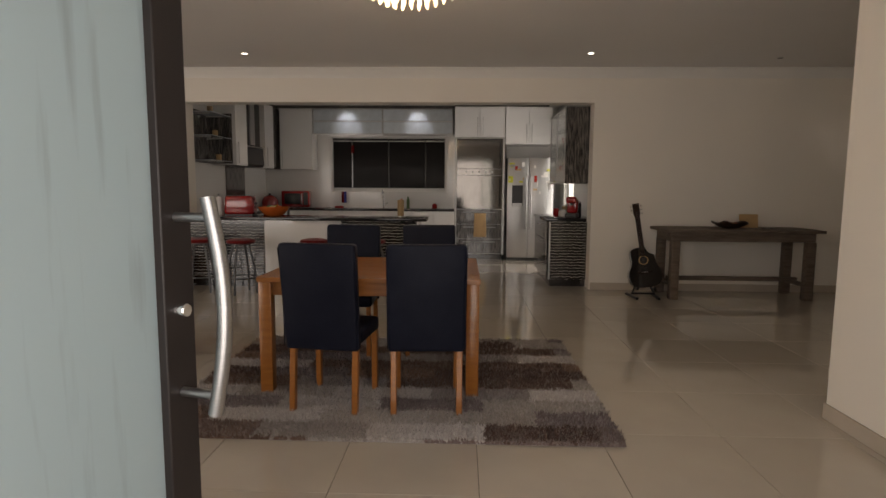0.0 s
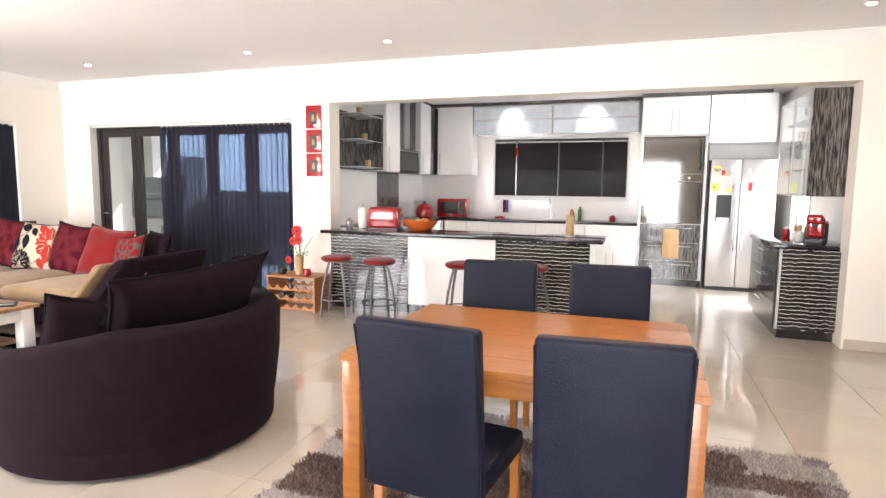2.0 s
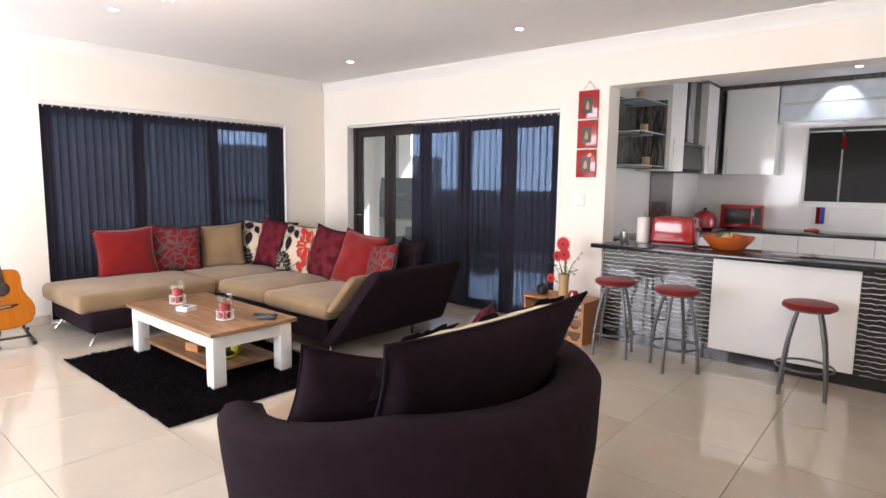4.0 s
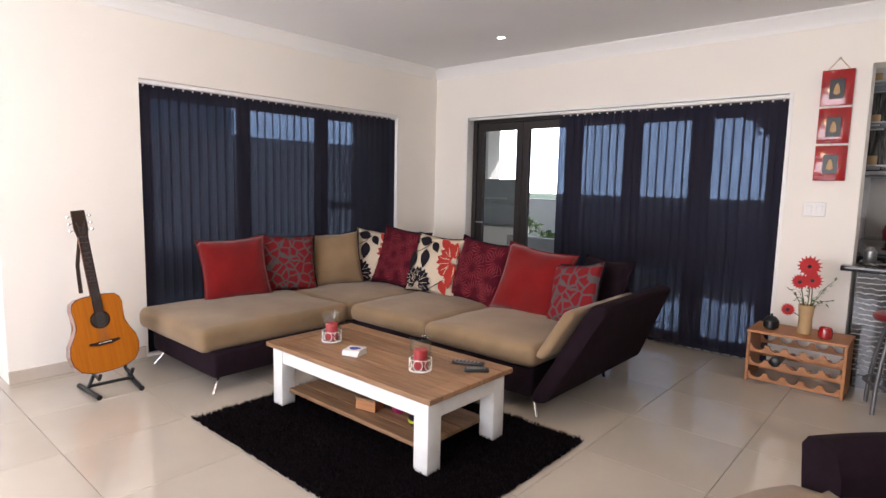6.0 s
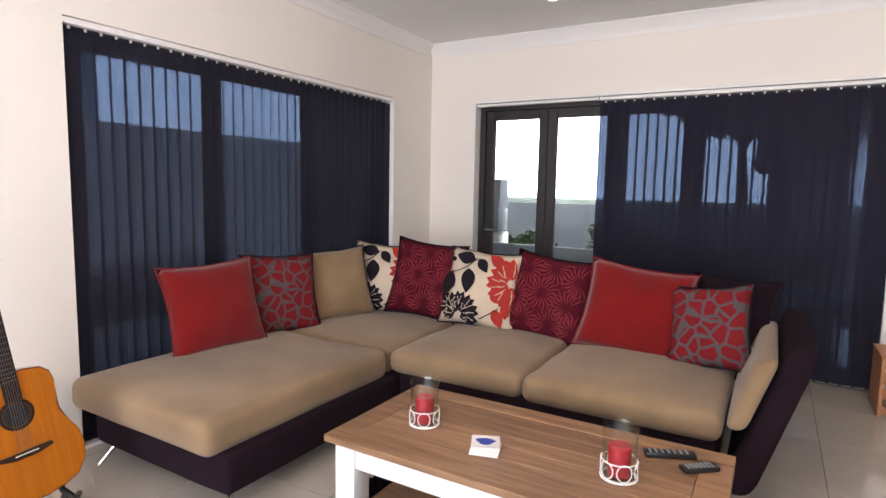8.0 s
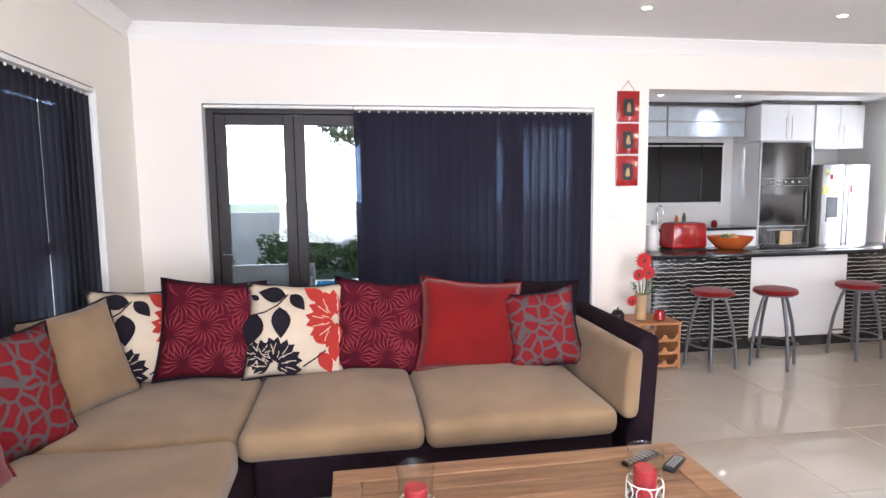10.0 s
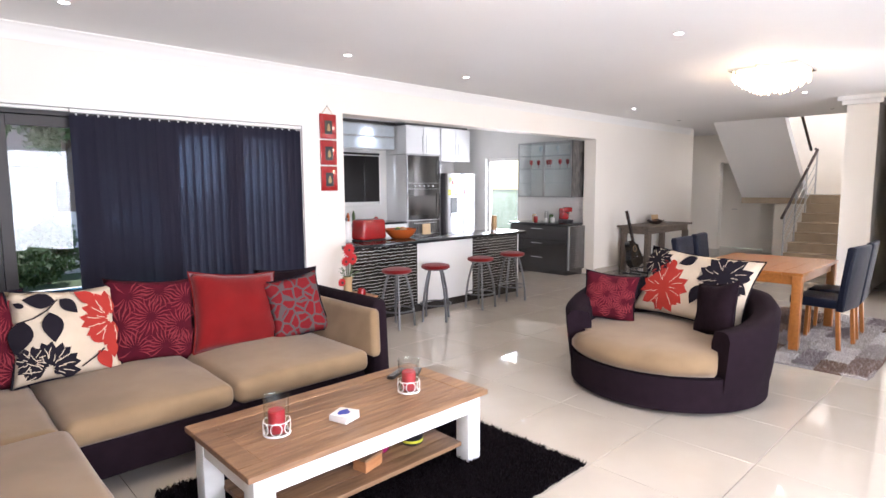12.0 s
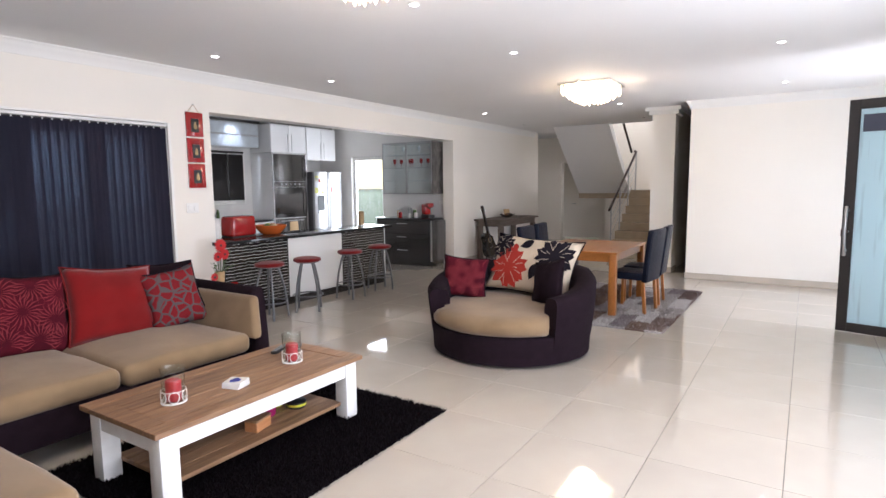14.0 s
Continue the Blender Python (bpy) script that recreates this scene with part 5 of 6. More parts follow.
def guitar_stand(m):
    s = thing("guitar_stand", m, "low black folding guitar stand with foam arms", "guitar stand", "guitar stands")
    for sx in (-1, 1):
        tube("foot_bar", [(sx * 0.13, -0.20, 0.022), (sx * 0.16, 0.14, 0.022)], 0.018, "black_plastic", s)
        tube("upright", [(sx * 0.145, 0.0, 0.03), (sx * 0.10, 0.02, 0.12), (sx * 0.10, -0.10, 0.115), (sx * 0.10, -0.13, 0.15)], 0.012, "black_plastic", s)
        tube("back_arm", [(sx * 0.10, 0.02, 0.12), (sx * 0.10, 0.10, 0.28)], 0.012, "black_plastic", s)
    tube("cross_bar", [(-0.145, 0.0, 0.05), (0.145, 0.0, 0.05)], 0.012, "black_plastic", s)
    return s


guitar_stand(pose(-6.05, 3.69, 0, 0, 0, 88))
guitar(Matrix.Translation((-6.07, 3.68, 0.13)) @ Matrix.Rotation(radians(88), 4, "Z") @ Matrix.Rotation(radians(-11), 4, "X") @ Matrix.Rotation(radians(-5), 4, "Y") @ Matrix.Scale(1.08, 4), "guitar_top", "guitar_side", False, "amber acoustic guitar with mahogany sides on a stand")
guitar_stand(pose(3.63, 7.14, 0, 0, 0, 0))
guitar(Matrix.Translation((3.66, 7.12, 0.13)) @ Matrix.Rotation(radians(-5), 4, "Z") @ Matrix.Rotation(radians(-10), 4, "X") @ Matrix.Rotation(radians(-8), 4, "Y"), "guitar_black", "guitar_black", True, "black cutaway acoustic guitar on a stand")

# ---- rustic console table on the back wall ----
ctb = thing("console_table", (4.76, 7.30, 0), "rustic weathered grey-brown wooden console table", "table")
rng = random.Random(2)
for k in range(4):
    y0 = -0.33 + k * 0.165
    box("plank", (-0.92 - rng.uniform(0, 0.01), y0 + 0.002, 0.82), (0.92 + rng.uniform(0, 0.01), y0 + 0.163, 0.855 + rng.uniform(0, 0.004)), "old_wood", ctb, 0.006, 2)
for lo, hi in (((-0.85, -0.27, 0.71), (0.85, -0.235, 0.82)), ((-0.85, 0.235, 0.71), (0.85, 0.27, 0.82)), ((-0.86, -0.23, 0.71), (-0.825, 0.23, 0.82)), ((0.825, -0.23, 0.71), (0.86, 0.23, 0.82))):
    box("apron", lo, hi, "old_wood", ctb, 0.005)
for sx in (-1, 1):
    for sy in (-1, 1):
        box("leg", (sx * 0.80 - 0.05, sy * 0.24 - 0.05, 0), (sx * 0.80 + 0.05, sy * 0.24 + 0.05, 0.712), "old_wood", ctb, 0.008, 2)
for lo, hi in (((-0.80, -0.035, 0.20), (0.80, 0.035, 0.25)), ((-0.84, -0.19, 0.16), (-0.77, 0.19, 0.20)), ((0.77, -0.19, 0.16), (0.84, 0.19, 0.20))):
    box("stretcher", lo, hi, "old_wood", ctb, 0.005)
bw = thing("carved_bowl", (4.70, 7.28, 0.858), "dark carved wooden bowl with uneven rim", "bowl")
bm = bmesh.new()
b_lathe(bm, [(0.05, 0.0), (0.10, 0.015), (0.18, 0.07), (0.17, 0.075), (0.09, 0.03), (0.001, 0.02)], 26, (0, 0, 0), 1.25, 0.8)
for v in bm.verts:
    if v.co.z > 0.06:
        v.co.z += 0.015 * math.sin(5 * math.atan2(v.co.y, v.co.x))
part("bowl", bm, "rosewood", bw)
rng = random.Random(4)
for k in range(7):
    lathe("seed_pod", [(0.001, 0), (0.022, 0.012), (0.026, 0.03), (0.015, 0.045), (0.001, 0.05)], "guitar_side", bw, 10, (rng.uniform(-0.1, 0.1), rng.uniform(-0.05, 0.05), 0.03))
cd = thing("greeting_card", (5.0, 7.42, 0.858, -12, 0, -8), "plain cream card propped on the console table", "card")
box("card", (-0.11, -0.004, 0), (0.11, 0.004, 0.17), "bamboo", cd, 0.001)
ph2 = thing("phone", (5.15, 7.25, 0.858, 0, 0, 20), "small black phone lying on the console table", "phone")
box("body", (-0.07, -0.035, 0), (0.07, 0.035, 0.01), "black_plastic", ph2, 0.004, 2)
box("screen", (-0.055, -0.03, 0.0101), (0.055, 0.03, 0.011), "steel", ph2, 0.0)

# ---- kitchen ----
BZ = 0.93
bar = thing("breakfast_bar", (0, 0, 0), "breakfast bar front of white and black wavy-line laminate panels", "kitchen island")
for x0, x1, mt in ((-2.24, -1.24, "wave"), (-1.238, -0.21, "gloss_white"), (-0.208, 0.79, "wave")):
    box("panel", (x0, 7.58, 0.10), (x1, 7.60, BZ - 0.042), mt, bar, 0.001, label="black panel with silver wavy lines" if mt == "wave" else "white gloss panel")
box("carcass", (-2.24, 7.605, 0.0), (0.79, 8.10, BZ - 0.042), "gloss_white", bar, 0.002)
box("plinth", (-2.24, 7.583, 0.0), (0.79, 7.604, 0.097), "dark_lam", bar, 0.001)
box("end_panel", (0.792, 7.58, 0.0), (0.812, 8.10, BZ - 0.042), "gloss_white", bar, 0.001)
wt = thing("worktop", (0, 0, 0), "polished black granite bar top", "worktop", "granite worktops")
box("slab", (-2.34, 7.51, BZ - 0.04), (0.92, 7.64, BZ), "granite", wt, 0.004, 2)
box("slab", (OPL + 0.01, 7.641, BZ - 0.04), (0.92, 8.14, BZ), "granite", wt, 0.004, 2)


def bar_stool(m):
    s = thing("bar_stool", m, "bar stool with round red seat and bowed grey steel legs", "stool", "stools at the bar")
    lathe("seat", [(0.001, 0.625), (0.15, 0.625), (0.17, 0.635), (0.175, 0.65), (0.165, 0.67), (0.12, 0.682), (0.001, 0.685)], "red_cloth", s, 32)
    lathe("seat_plate", [(0.10, 0.61), (0.14, 0.615), (0.14, 0.625)], "dark_steel", s, 24)
    for k in range(4):
        a = math.pi / 4 + k * math.pi / 2
        tube("leg", [(r * math.cos(a), r * math.sin(a), z) for r, z in ((0.09, 0.62), (0.12, 0.54), (0.165, 0.36), (0.19, 0.18), (0.20, 0.0))], 0.014, "dark_steel", s)
    tube("foot_ring", [(0.185 * math.cos(k * math.pi / 16), 0.185 * math.sin(k * math.pi / 16), 0.20) for k in range(33)], 0.009, "dark_steel", s, 8)
    return s


st0 = bar_stool(pose(-1.92, 7.16, 0, 0, 0, 12))
for x, y, rz in ((-1.37, 7.10, 40), (-0.47, 7.19, 5), (0.25, 7.24, 62)):
    copy_thing(st0, pose(x, y, 0, 0, 0, rz))


def cabinet(name, lo, hi, doors, face, label, mat_body="gloss_white", mat_door="gloss_white", handle="bar", plinth=False, drawers=0):
    """A cupboard box with fronts on the face '-y' or '-x' or '+x'; doors: how many side by side; drawers: how many one above another."""
    lo, hi = Vector(lo), Vector(hi)
    c = thing(name, (*((lo + hi) / 2).xy, lo.z), label, "cabinet", "kitchen units")
    o = Vector((*((lo + hi) / 2).xy, lo.z))
    a, b = lo - o, hi - o
    z0 = 0.10 if plinth else 0.0
    box("body", (a.x + 0.001, a.y + 0.001, z0), (b.x - 0.001, b.y - 0.001, b.z), mat_body, c, 0.001)
    if plinth:
        box("plinth", (a.x + 0.03, a.y + 0.03, 0), (b.x - 0.03, b.y - 0.03, z0), "dark_lam", c, 0.001)
    n = max(doors, 1)
    for k in range(n):
        for r in range(max(drawers, 1)):
            hgt = (b.z - z0) / max(drawers, 1)
            za, zb = z0 + r * hgt + 0.002, z0 + (r + 1) * hgt - 0.002
            if face == "-y":
                w = (b.x - a.x) / n
                d = box("front", (a.x + k * w + 0.002, a.y - 0.019, za), (a.x + (k + 1) * w - 0.002, a.y - 0.0005, zb), mat_door, c, 0.002)
                hx = a.x + (k + 1) * w - 0.05 if k % 2 == 0 and n > 1 else a.x + k * w + 0.05
                if handle == "bar" and drawers:
                    tube("handle", [(a.x + k * w + w / 2 - 0.12, a.y - 0.045, zb - 0.05), (a.x + k * w + w / 2 + 0.12, a.y - 0.045, zb - 0.05)], 0.006, "steel", d)
                elif handle == "bar":
                    tube("handle", [(hx, a.y - 0.045, za + 0.03), (hx, a.y - 0.045, min(zb - 0.03, za + 0.36))], 0.006, "steel", d)
            else:
                sgn = -1 if face == "-x" else 1
                fx0 = a.x if sgn < 0 else b.x
                w = (b.y - a.y) / n
                xs = sorted((fx0 + sgn * 0.0005, fx0 + sgn * 0.019))
                d = box("front", (xs[0], a.y + k * w + 0.002, za), (xs[1], a.y + (k + 1) * w - 0.002, zb), mat_door, c, 0.002)
                if handle == "bar" and drawers:
                    tube("handle", [(fx0 + sgn * 0.045, a.y + k * w + w / 2 - 0.12, zb - 0.06), (fx0 + sgn * 0.045, a.y + k * w + w / 2 + 0.12, zb - 0.06)], 0.006, "steel", d)
                elif handle == "bar":
                    tube("handle", [(fx0 + sgn * 0.045, a.y + k * w + 0.05, za + 0.03), (fx0 + sgn * 0.045, a.y + k * w + 0.05, min(zb - 0.03, za + 0.36))], 0.006, "steel", d)
    return c


KF = KN - 0.62
for k in range(4):
    x0 = -1.86 + k * 0.775
    cabinet("base_cabinet", (x0, KF, 0), (x0 + 0.773, KN - 0.005, BZ - 0.042), 2, "-y", "white gloss base cabinet with steel handles", plinth=True)
for k in range(3):
    y0 = 8.16 + k * 0.86
    cabinet("base_cabinet", (KW + 0.005, y0, 0), (-1.92, y0 + 0.855, BZ - 0.042), 2, "+x", "white gloss base cabinet with steel handles", plinth=True)
wt2 = thing("worktop", (0, 0, 0), "polished black granite kitchen worktop", "worktop", "granite worktops")
box("slab", (KW + 0.004, KF - 0.03, BZ - 0.04), (1.235, KN - 0.002, BZ), "granite", wt2, 0.004, 2)
box("slab", (KW + 0.004, 8.142, BZ - 0.04), (-1.89, KF - 0.032, BZ), "granite", wt2, 0.004, 2)
# window with venetian blind over the sink
kw = thing("window_2", (0, KN, 0), "white framed kitchen window behind a dark blind", "window")
kw["kind"] = "structure"
part("window_frame", frame_bm(KX0, KX1, KZ0, KZ1, 0.06, 0.05, 0.06), "white_trim", kw)
kp = box("pane", (KX0 + 0.05, 0.055, KZ0 + 0.05), (KX1 - 0.05, 0.063, KZ1 - 0.05), "glass", kw, 0.0)
kp.visible_shadow = False
part("trim", frame_bm(KX0 - 0.03, KX1 + 0.03, KZ0 - 0.03, KZ1 + 0.03, -0.006, 0.04, 0.012), "white_trim", kw)
vb = thing("venetian_blind", (0, KN - 0.03, 0), "dark brown-black venetian blind, lowered and closed", "blind")
box("headrail", (KX0 + 0.02, -0.02, KZ1 - 0.03), (KX1 - 0.02, 0.025, KZ1 + 0.01), "dark_lam", vb, 0.002)
bm = bmesh.new()
b_box(bm, (KX0 + 0.025, -0.0155, -0.001), (KX1 - 0.025, 0.0155, 0.001))
slat_me = mesh_of("slat", bm, "blind_slat")
for k in range(38):
    o = new("slat", slat_me)
    o.parent, o.matrix_basis = vb, pose(0, 0, KZ0 + 0.06 + k * (KZ1 - KZ0 - 0.1) / 38, 62)
for x in (KX0 + 0.4, KX1 - 0.4, (KX0 + KX1) / 2):
    box("tape", (x - 0.012, -0.02, KZ0 + 0.05), (x + 0.012, -0.018, KZ1 - 0.03), "dark_lam", vb, 0.0)
box("tag", (KX0 + 0.38, -0.024, KZ1 - 0.27), (KX0 + 0.44, -0.0205, KZ1 - 0.12), "red_cloth", vb, 0.001, label="small red tag hanging on the blind")
# glass-fronted lift cupboards above the window, each lit from in front
for k, (x0, x1) in enumerate(((-1.46, -0.135), (-0.13, 1.19))):
    c = thing("lift_cupboard", ((x0 + x1) / 2, KN - 0.33, 2.33), "wide frosted-glass lift-up wall cupboard, lit by an added spot in front", "cabinet", "kitchen units")
    w = (x1 - x0) / 2
    box("body", (-w, 0.0, 0.0), (w, 0.325, 0.47), "gloss_white", c, 0.002)
    for z0, z1 in ((0.0, 0.233), (0.237, 0.47)):
        f = box("glass_front", (-w + 0.012, -0.018, z0 + 0.01), (w - 0.012, -0.004, z1 - 0.01), "frost", c, 0.002, label="frosted glass front in steel edging")
        part("edging", frame_bm(-w + 0.002, w - 0.002, z0 + 0.002, z1 - 0.002, -0.011, 0.012, 0.018), "steel", f)
    box("handle", (-0.14, -0.03, -0.008), (0.14, -0.015, 0.004), "steel", c, 0.002)
    # added spot without a fitting, outside the cupboard, aimed at its opaque fronts
    lamp("cupboard_lamp", "SPOT", look(((x0 + x1) / 2, KN - 0.62, 2.83), ((x0 + x1) / 2, KN - 0.3, 2.4)), 14, (0.85, 0.93, 1.0), 0.02, spot=75)
cabinet("wall_cabinet", (-2.10, KN - 0.34, 1.66), (-1.47, KN - 0.005, 2.80), 1, "-y", "tall white gloss wall cabinet")
# dark streaked corner shelf unit and the hood wall
cabinet("wall_cabinet", (KW + 0.005, 10.74, 1.66), (-2.17, KN - 0.005, 2.80), 1, "+x", "dark streaked corner wall cabinet with glass", "streak", "streak")
cabinet("wall_cabinet", (KW + 0.005, 10.27, 1.66), (-2.15, 10.73, 2.80), 1, "+x", "slim white gloss wall cabinet beside the hood")
cabinet("wall_cabinet", (KW + 0.005, 8.95, 1.66), (-2.15, 9.42, 2.80), 1, "+x", "slim white gloss wall cabinet beside the hood")
hd = thing("extractor_hood", (KW + 0.005, 9.84, 0), "black and steel angled extractor hood", "hood")
box("chimney", (0.30, -0.10, 2.03), (0.325, 0.10, 2.80), "steel", hd, 0.003)
box("back_panel", (0.0, -0.41, 2.02), (0.298, 0.41, 2.80), "dark_lam", hd, 0.002)
bm = bmesh.new()
b_prism(bm, [(0.0, 1.66), (0.34, 1.66), (0.37, 1.70), (0.35, 2.015), (0.0, 2.015)], -0.40, 0.40, 1)
part("canopy", bm, "black_plastic", hd)
box("glass_edge", (0.352, -0.40, 1.985), (0.40, 0.40, 1.997), "steel", hd, 0.002)
sb = thing("splash_panel", (KW + 0.004, 9.84, 0), "dark streaked splashback behind the hob", "splashback")
box("panel", (0, -0.40, BZ), (0.012, 0.40, 1.66), "streak", sb, 0.001)
rk = thing("open_shelf_rack", (KW + 0.004, 8.55, 0), "open dark-backed glass shelves on the kitchen side wall", "shelf")
box("back", (0.0, -0.32, 1.68), (0.018, 0.38, 2.44), "streak", rk, 0.002)
box("end_panel", (0.018, 0.362, 1.68), (0.34, 0.38, 2.44), "streak", rk, 0.002)
for z in (1.70, 2.05, 2.38):
    s_ = box("glass_shelf", (0.02, -0.34, z), (0.34, 0.36, z + 0.01), "frost", rk, 0.002)
    for y in (-0.2, 0.2):
        tube("bracket", [(0.018, y, z - 0.01), (0.26, y, z - 0.006)], 0.007, "steel", s_, 8)
for y, z, nm in ((0.1, 2.06, "mug"), (-0.05, 2.39, "mug"), (0.2, 1.71, "mug")):
    mg = thing("mug", (KW + 0.2, 8.55 + y, z), "small cream mug on the glass shelf", "mug", "mugs on the shelves")
    lathe("cup", [(0.03, 0), (0.04, 0.01), (0.042, 0.10), (0.038, 0.10), (0.034, 0.012)], "bamboo", mg, 16)
# bulkhead frieze over the cupboards
fr = thing("frieze", (0, 0, 0), "dark patterned frieze board between cupboards and ceiling", "trim")
box("board", (KW + 0.02, KN - 0.36, 2.805), (1.23, KN - 0.345, CEIL - 0.003), "streak", fr, 0.001)
box("board", (1.232, KF - 0.03, 2.805), (2.95, KF - 0.015, CEIL - 0.003), "streak", fr, 0.001)
box("board", (-2.19, 8.95, 2.805), (-2.175, KN - 0.37, CEIL - 0.003), "streak", fr, 0.001)

# oven tower
ov = thing("oven_tower", (1.70, KF, 0), "tall oven unit with mirrored ovens over dark drawers", "oven")
box("body", (-0.46, 0.0, 0.1), (0.46, 0.61, 2.24), "gloss_white", ov, 0.002)
box("plinth", (-0.43, 0.02, 0.0), (0.43, 0.6, 0.1), "dark_lam", ov, 0.001)
for x0, x1 in ((-0.46, -0.425), (0.425, 0.46)):
    box("edge_strip", (x0, -0.022, 0.1), (x1, -0.001, 2.24), "steel", ov, 0.002)
for k in range(3):
    z0 = 0.11 + k * 0.275
    d = box("drawer", (-0.42, -0.02, z0), (0.42, -0.001, z0 + 0.27), "streak", ov, 0.002)
    tube("handle", [(-0.3, -0.045, z0 + 0.22), (0.3, -0.045, z0 + 0.22)], 0.006, "steel", d)
for z0, z1 in ((0.945, 1.56), (1.68, 2.225)):
    d = box("oven_door", (-0.42, -0.024, z0), (0.42, -0.001, z1), "mirror_dark", ov, 0.004)
    tube("handle", [(0.36, -0.03, z0 + 0.06), (0.375, -0.07, z0 + 0.1), (0.375, -0.07, z1 - 0.1), (0.36, -0.03, z1 - 0.06)], 0.012, "black_plastic", d)
cp = box("control_panel", (-0.42, -0.024, 1.565), (0.42, -0.001, 1.675), "mirror_dark", ov, 0.003)
for k in range(5):
    kb = lathe("knob", [(0.018, 0), (0.016, 0.02), (0.001, 0.021)], "steel", cp, 12)
    kb.matrix_basis = pose(-0.25 + 0.12 * k, -0.024, 1.62, 90)
tw = thing("tea_towel", (1.72, KF - 0.055, 0), "tan tea towel hung over a drawer handle", "towel")
bm = bmesh.new()
b_box(bm, (-0.12, -0.006, 0.42), (0.12, 0.006, 0.86), 0.004, 2)
bmesh.ops.subdivide_edges(bm, edges=[e for e in bm.edges if e.calc_length() > 0.1], cuts=8, use_grid_fill=True)
for v in bm.verts:
    v.co.y += 0.008 * math.sin(v.co.x * 45) * (0.9 - v.co.z)
    v.co.x *= 1 - 0.25 * (v.co.z - 0.42)
part("cloth", bm, "bamboo", tw)
cabinet("wall_cabinet", (1.24, KF, 2.25), (2.16, KN - 0.005, 2.80), 2, "-y", "white gloss cupboard above the ovens")
cabinet("wall_cabinet", (2.165, KF - 0.02, 2.13), (3.02, KN - 0.005, 2.80), 2, "-y", "white gloss cupboard above the fridge")
box_side = thing("fridge_side_panel", (2.175, KF + 0.2, 0), "dark streaked panel beside the fridge", "panel")
box("panel", (-0.008, -0.2, 0.0), (0.01, 0.41, 2.128), "streak", box_side, 0.001)
rf = thing("fridge", (2.62, KF - 0.12, 0), "silver two-door fridge with dispenser, covered in notes and magnets", "fridge")
box("body", (-0.42, 0.0, 0.03), (0.42, 0.70, 1.88), "dark_steel", rf, 0.006)
for x0, x1 in ((-0.42, -0.035), (-0.028, 0.42)):
    d = box("door", (x0, -0.06, 0.06), (x1, -0.002, 1.88), "steel", rf, 0.012, 2, label="brushed silver fridge door")
    hx = x1 - 0.04 if x1 < 0 else x0 + 0.04
    tube("handle", [(hx, -0.06, 0.6), (hx, -0.105, 0.64), (hx, -0.105, 1.55), (hx, -0.06, 1.59)], 0.013, "steel", d)
    if x1 < 0:
        dp = box("dispenser", (x0 + 0.09, -0.064, 1.0), (x1 - 0.1, -0.058, 1.38), "black_plastic", d, 0.004)
        box("tray", (x0 + 0.10, -0.075, 1.0), (x1 - 0.11, -0.062, 1.06), "steel", d, 0.003)
rng = random.Random(9)
for k in range(22):
    x, z = rng.choice((rng.uniform(-0.38, -0.12), rng.uniform(0.06, 0.36))), rng.uniform(1.25, 1.8)
    if x < 0:
        z = rng.uniform(1.42, 1.82)
    w, h = rng.uniform(0.012, 0.045), rng.uniform(0.015, 0.06)
    box("magnet", (x - w, -0.0655, z - h), (x + w, -0.0605, z + h), rng.choice(("paper", "paper", "paper", "paper", "paper", "red_cloth", "yellow", "grey_box", "bamboo", "print_red")), rf, 0.001)
box("foot_grille", (-0.41, -0.02, 0.0), (0.41, 0.6, 0.055), "black_plastic", rf, 0.002)

# unit under the glass cupboard beside the opening
ru = cabinet("drawer_unit", (2.56, 7.86, 0), (3.19, 9.16, BZ - 0.042), 1, "-x", "black gloss drawer unit with steel handles and wavy-line end", "dark_lam", "dark_lam", plinth=True, drawers=3)
box("end_panel", (-0.29, -0.672, 0.10), (0.2, -0.652, BZ - 0.042), "wave", ru, 0.001, label="black end panel with silver wavy lines")
box("edge_strip", (-0.315, -0.672, 0.10), (-0.292, -0.645, BZ - 0.042), "steel", ru, 0.001)
wt3 = thing("worktop", (0, 0, 0), "short polished black granite worktop", "worktop", "granite worktops")
box("slab", (2.52, 7.89, BZ - 0.04), (3.195, 9.18, BZ), "granite", wt3, 0.004, 2)
gc = thing("glass_cupboard", (2.98, 8.55, 1.40), "glass-fronted wall cupboard with glass shelves and red glasses", "cabinet")
box("back", (0.19, -0.6, 0), (0.21, 0.6, 1.02), "gloss_white", gc, 0.001)
box("side", (-0.21, -0.62, 0), (0.21, -0.60, 1.02), "streak", gc, 0.001, label="dark streaked laminate side")
box("side", (-0.21, 0.60, 0), (0.21, 0.62, 1.02), "gloss_white", gc, 0.001)
for z in (0.0, 1.0):
    box("board", (-0.21, -0.6, z), (0.19, 0.6, z + 0.02), "gloss_white", gc, 0.001)
for z in (0.26, 0.52, 0.77):
    box("glass_shelf", (-0.17, -0.598, z), (0.188, 0.598, z + 0.008), "frost", gc, 0.001)
for y0 in (-0.6, 0.002):
    d = part("door", frame_bm(y0, y0 + 0.598, 0.0, 1.02, 0, 0.02, 0.018), "steel", gc)
    d.matrix_basis = pose(-0.222, 0, 0, 0, 0, 90)
    g_ = box("pane", (y0 + 0.02, -0.003, 0.02), (y0 + 0.578, 0.003, 1.0), "glass", d, 0.0)
    g_.visible_shadow = False
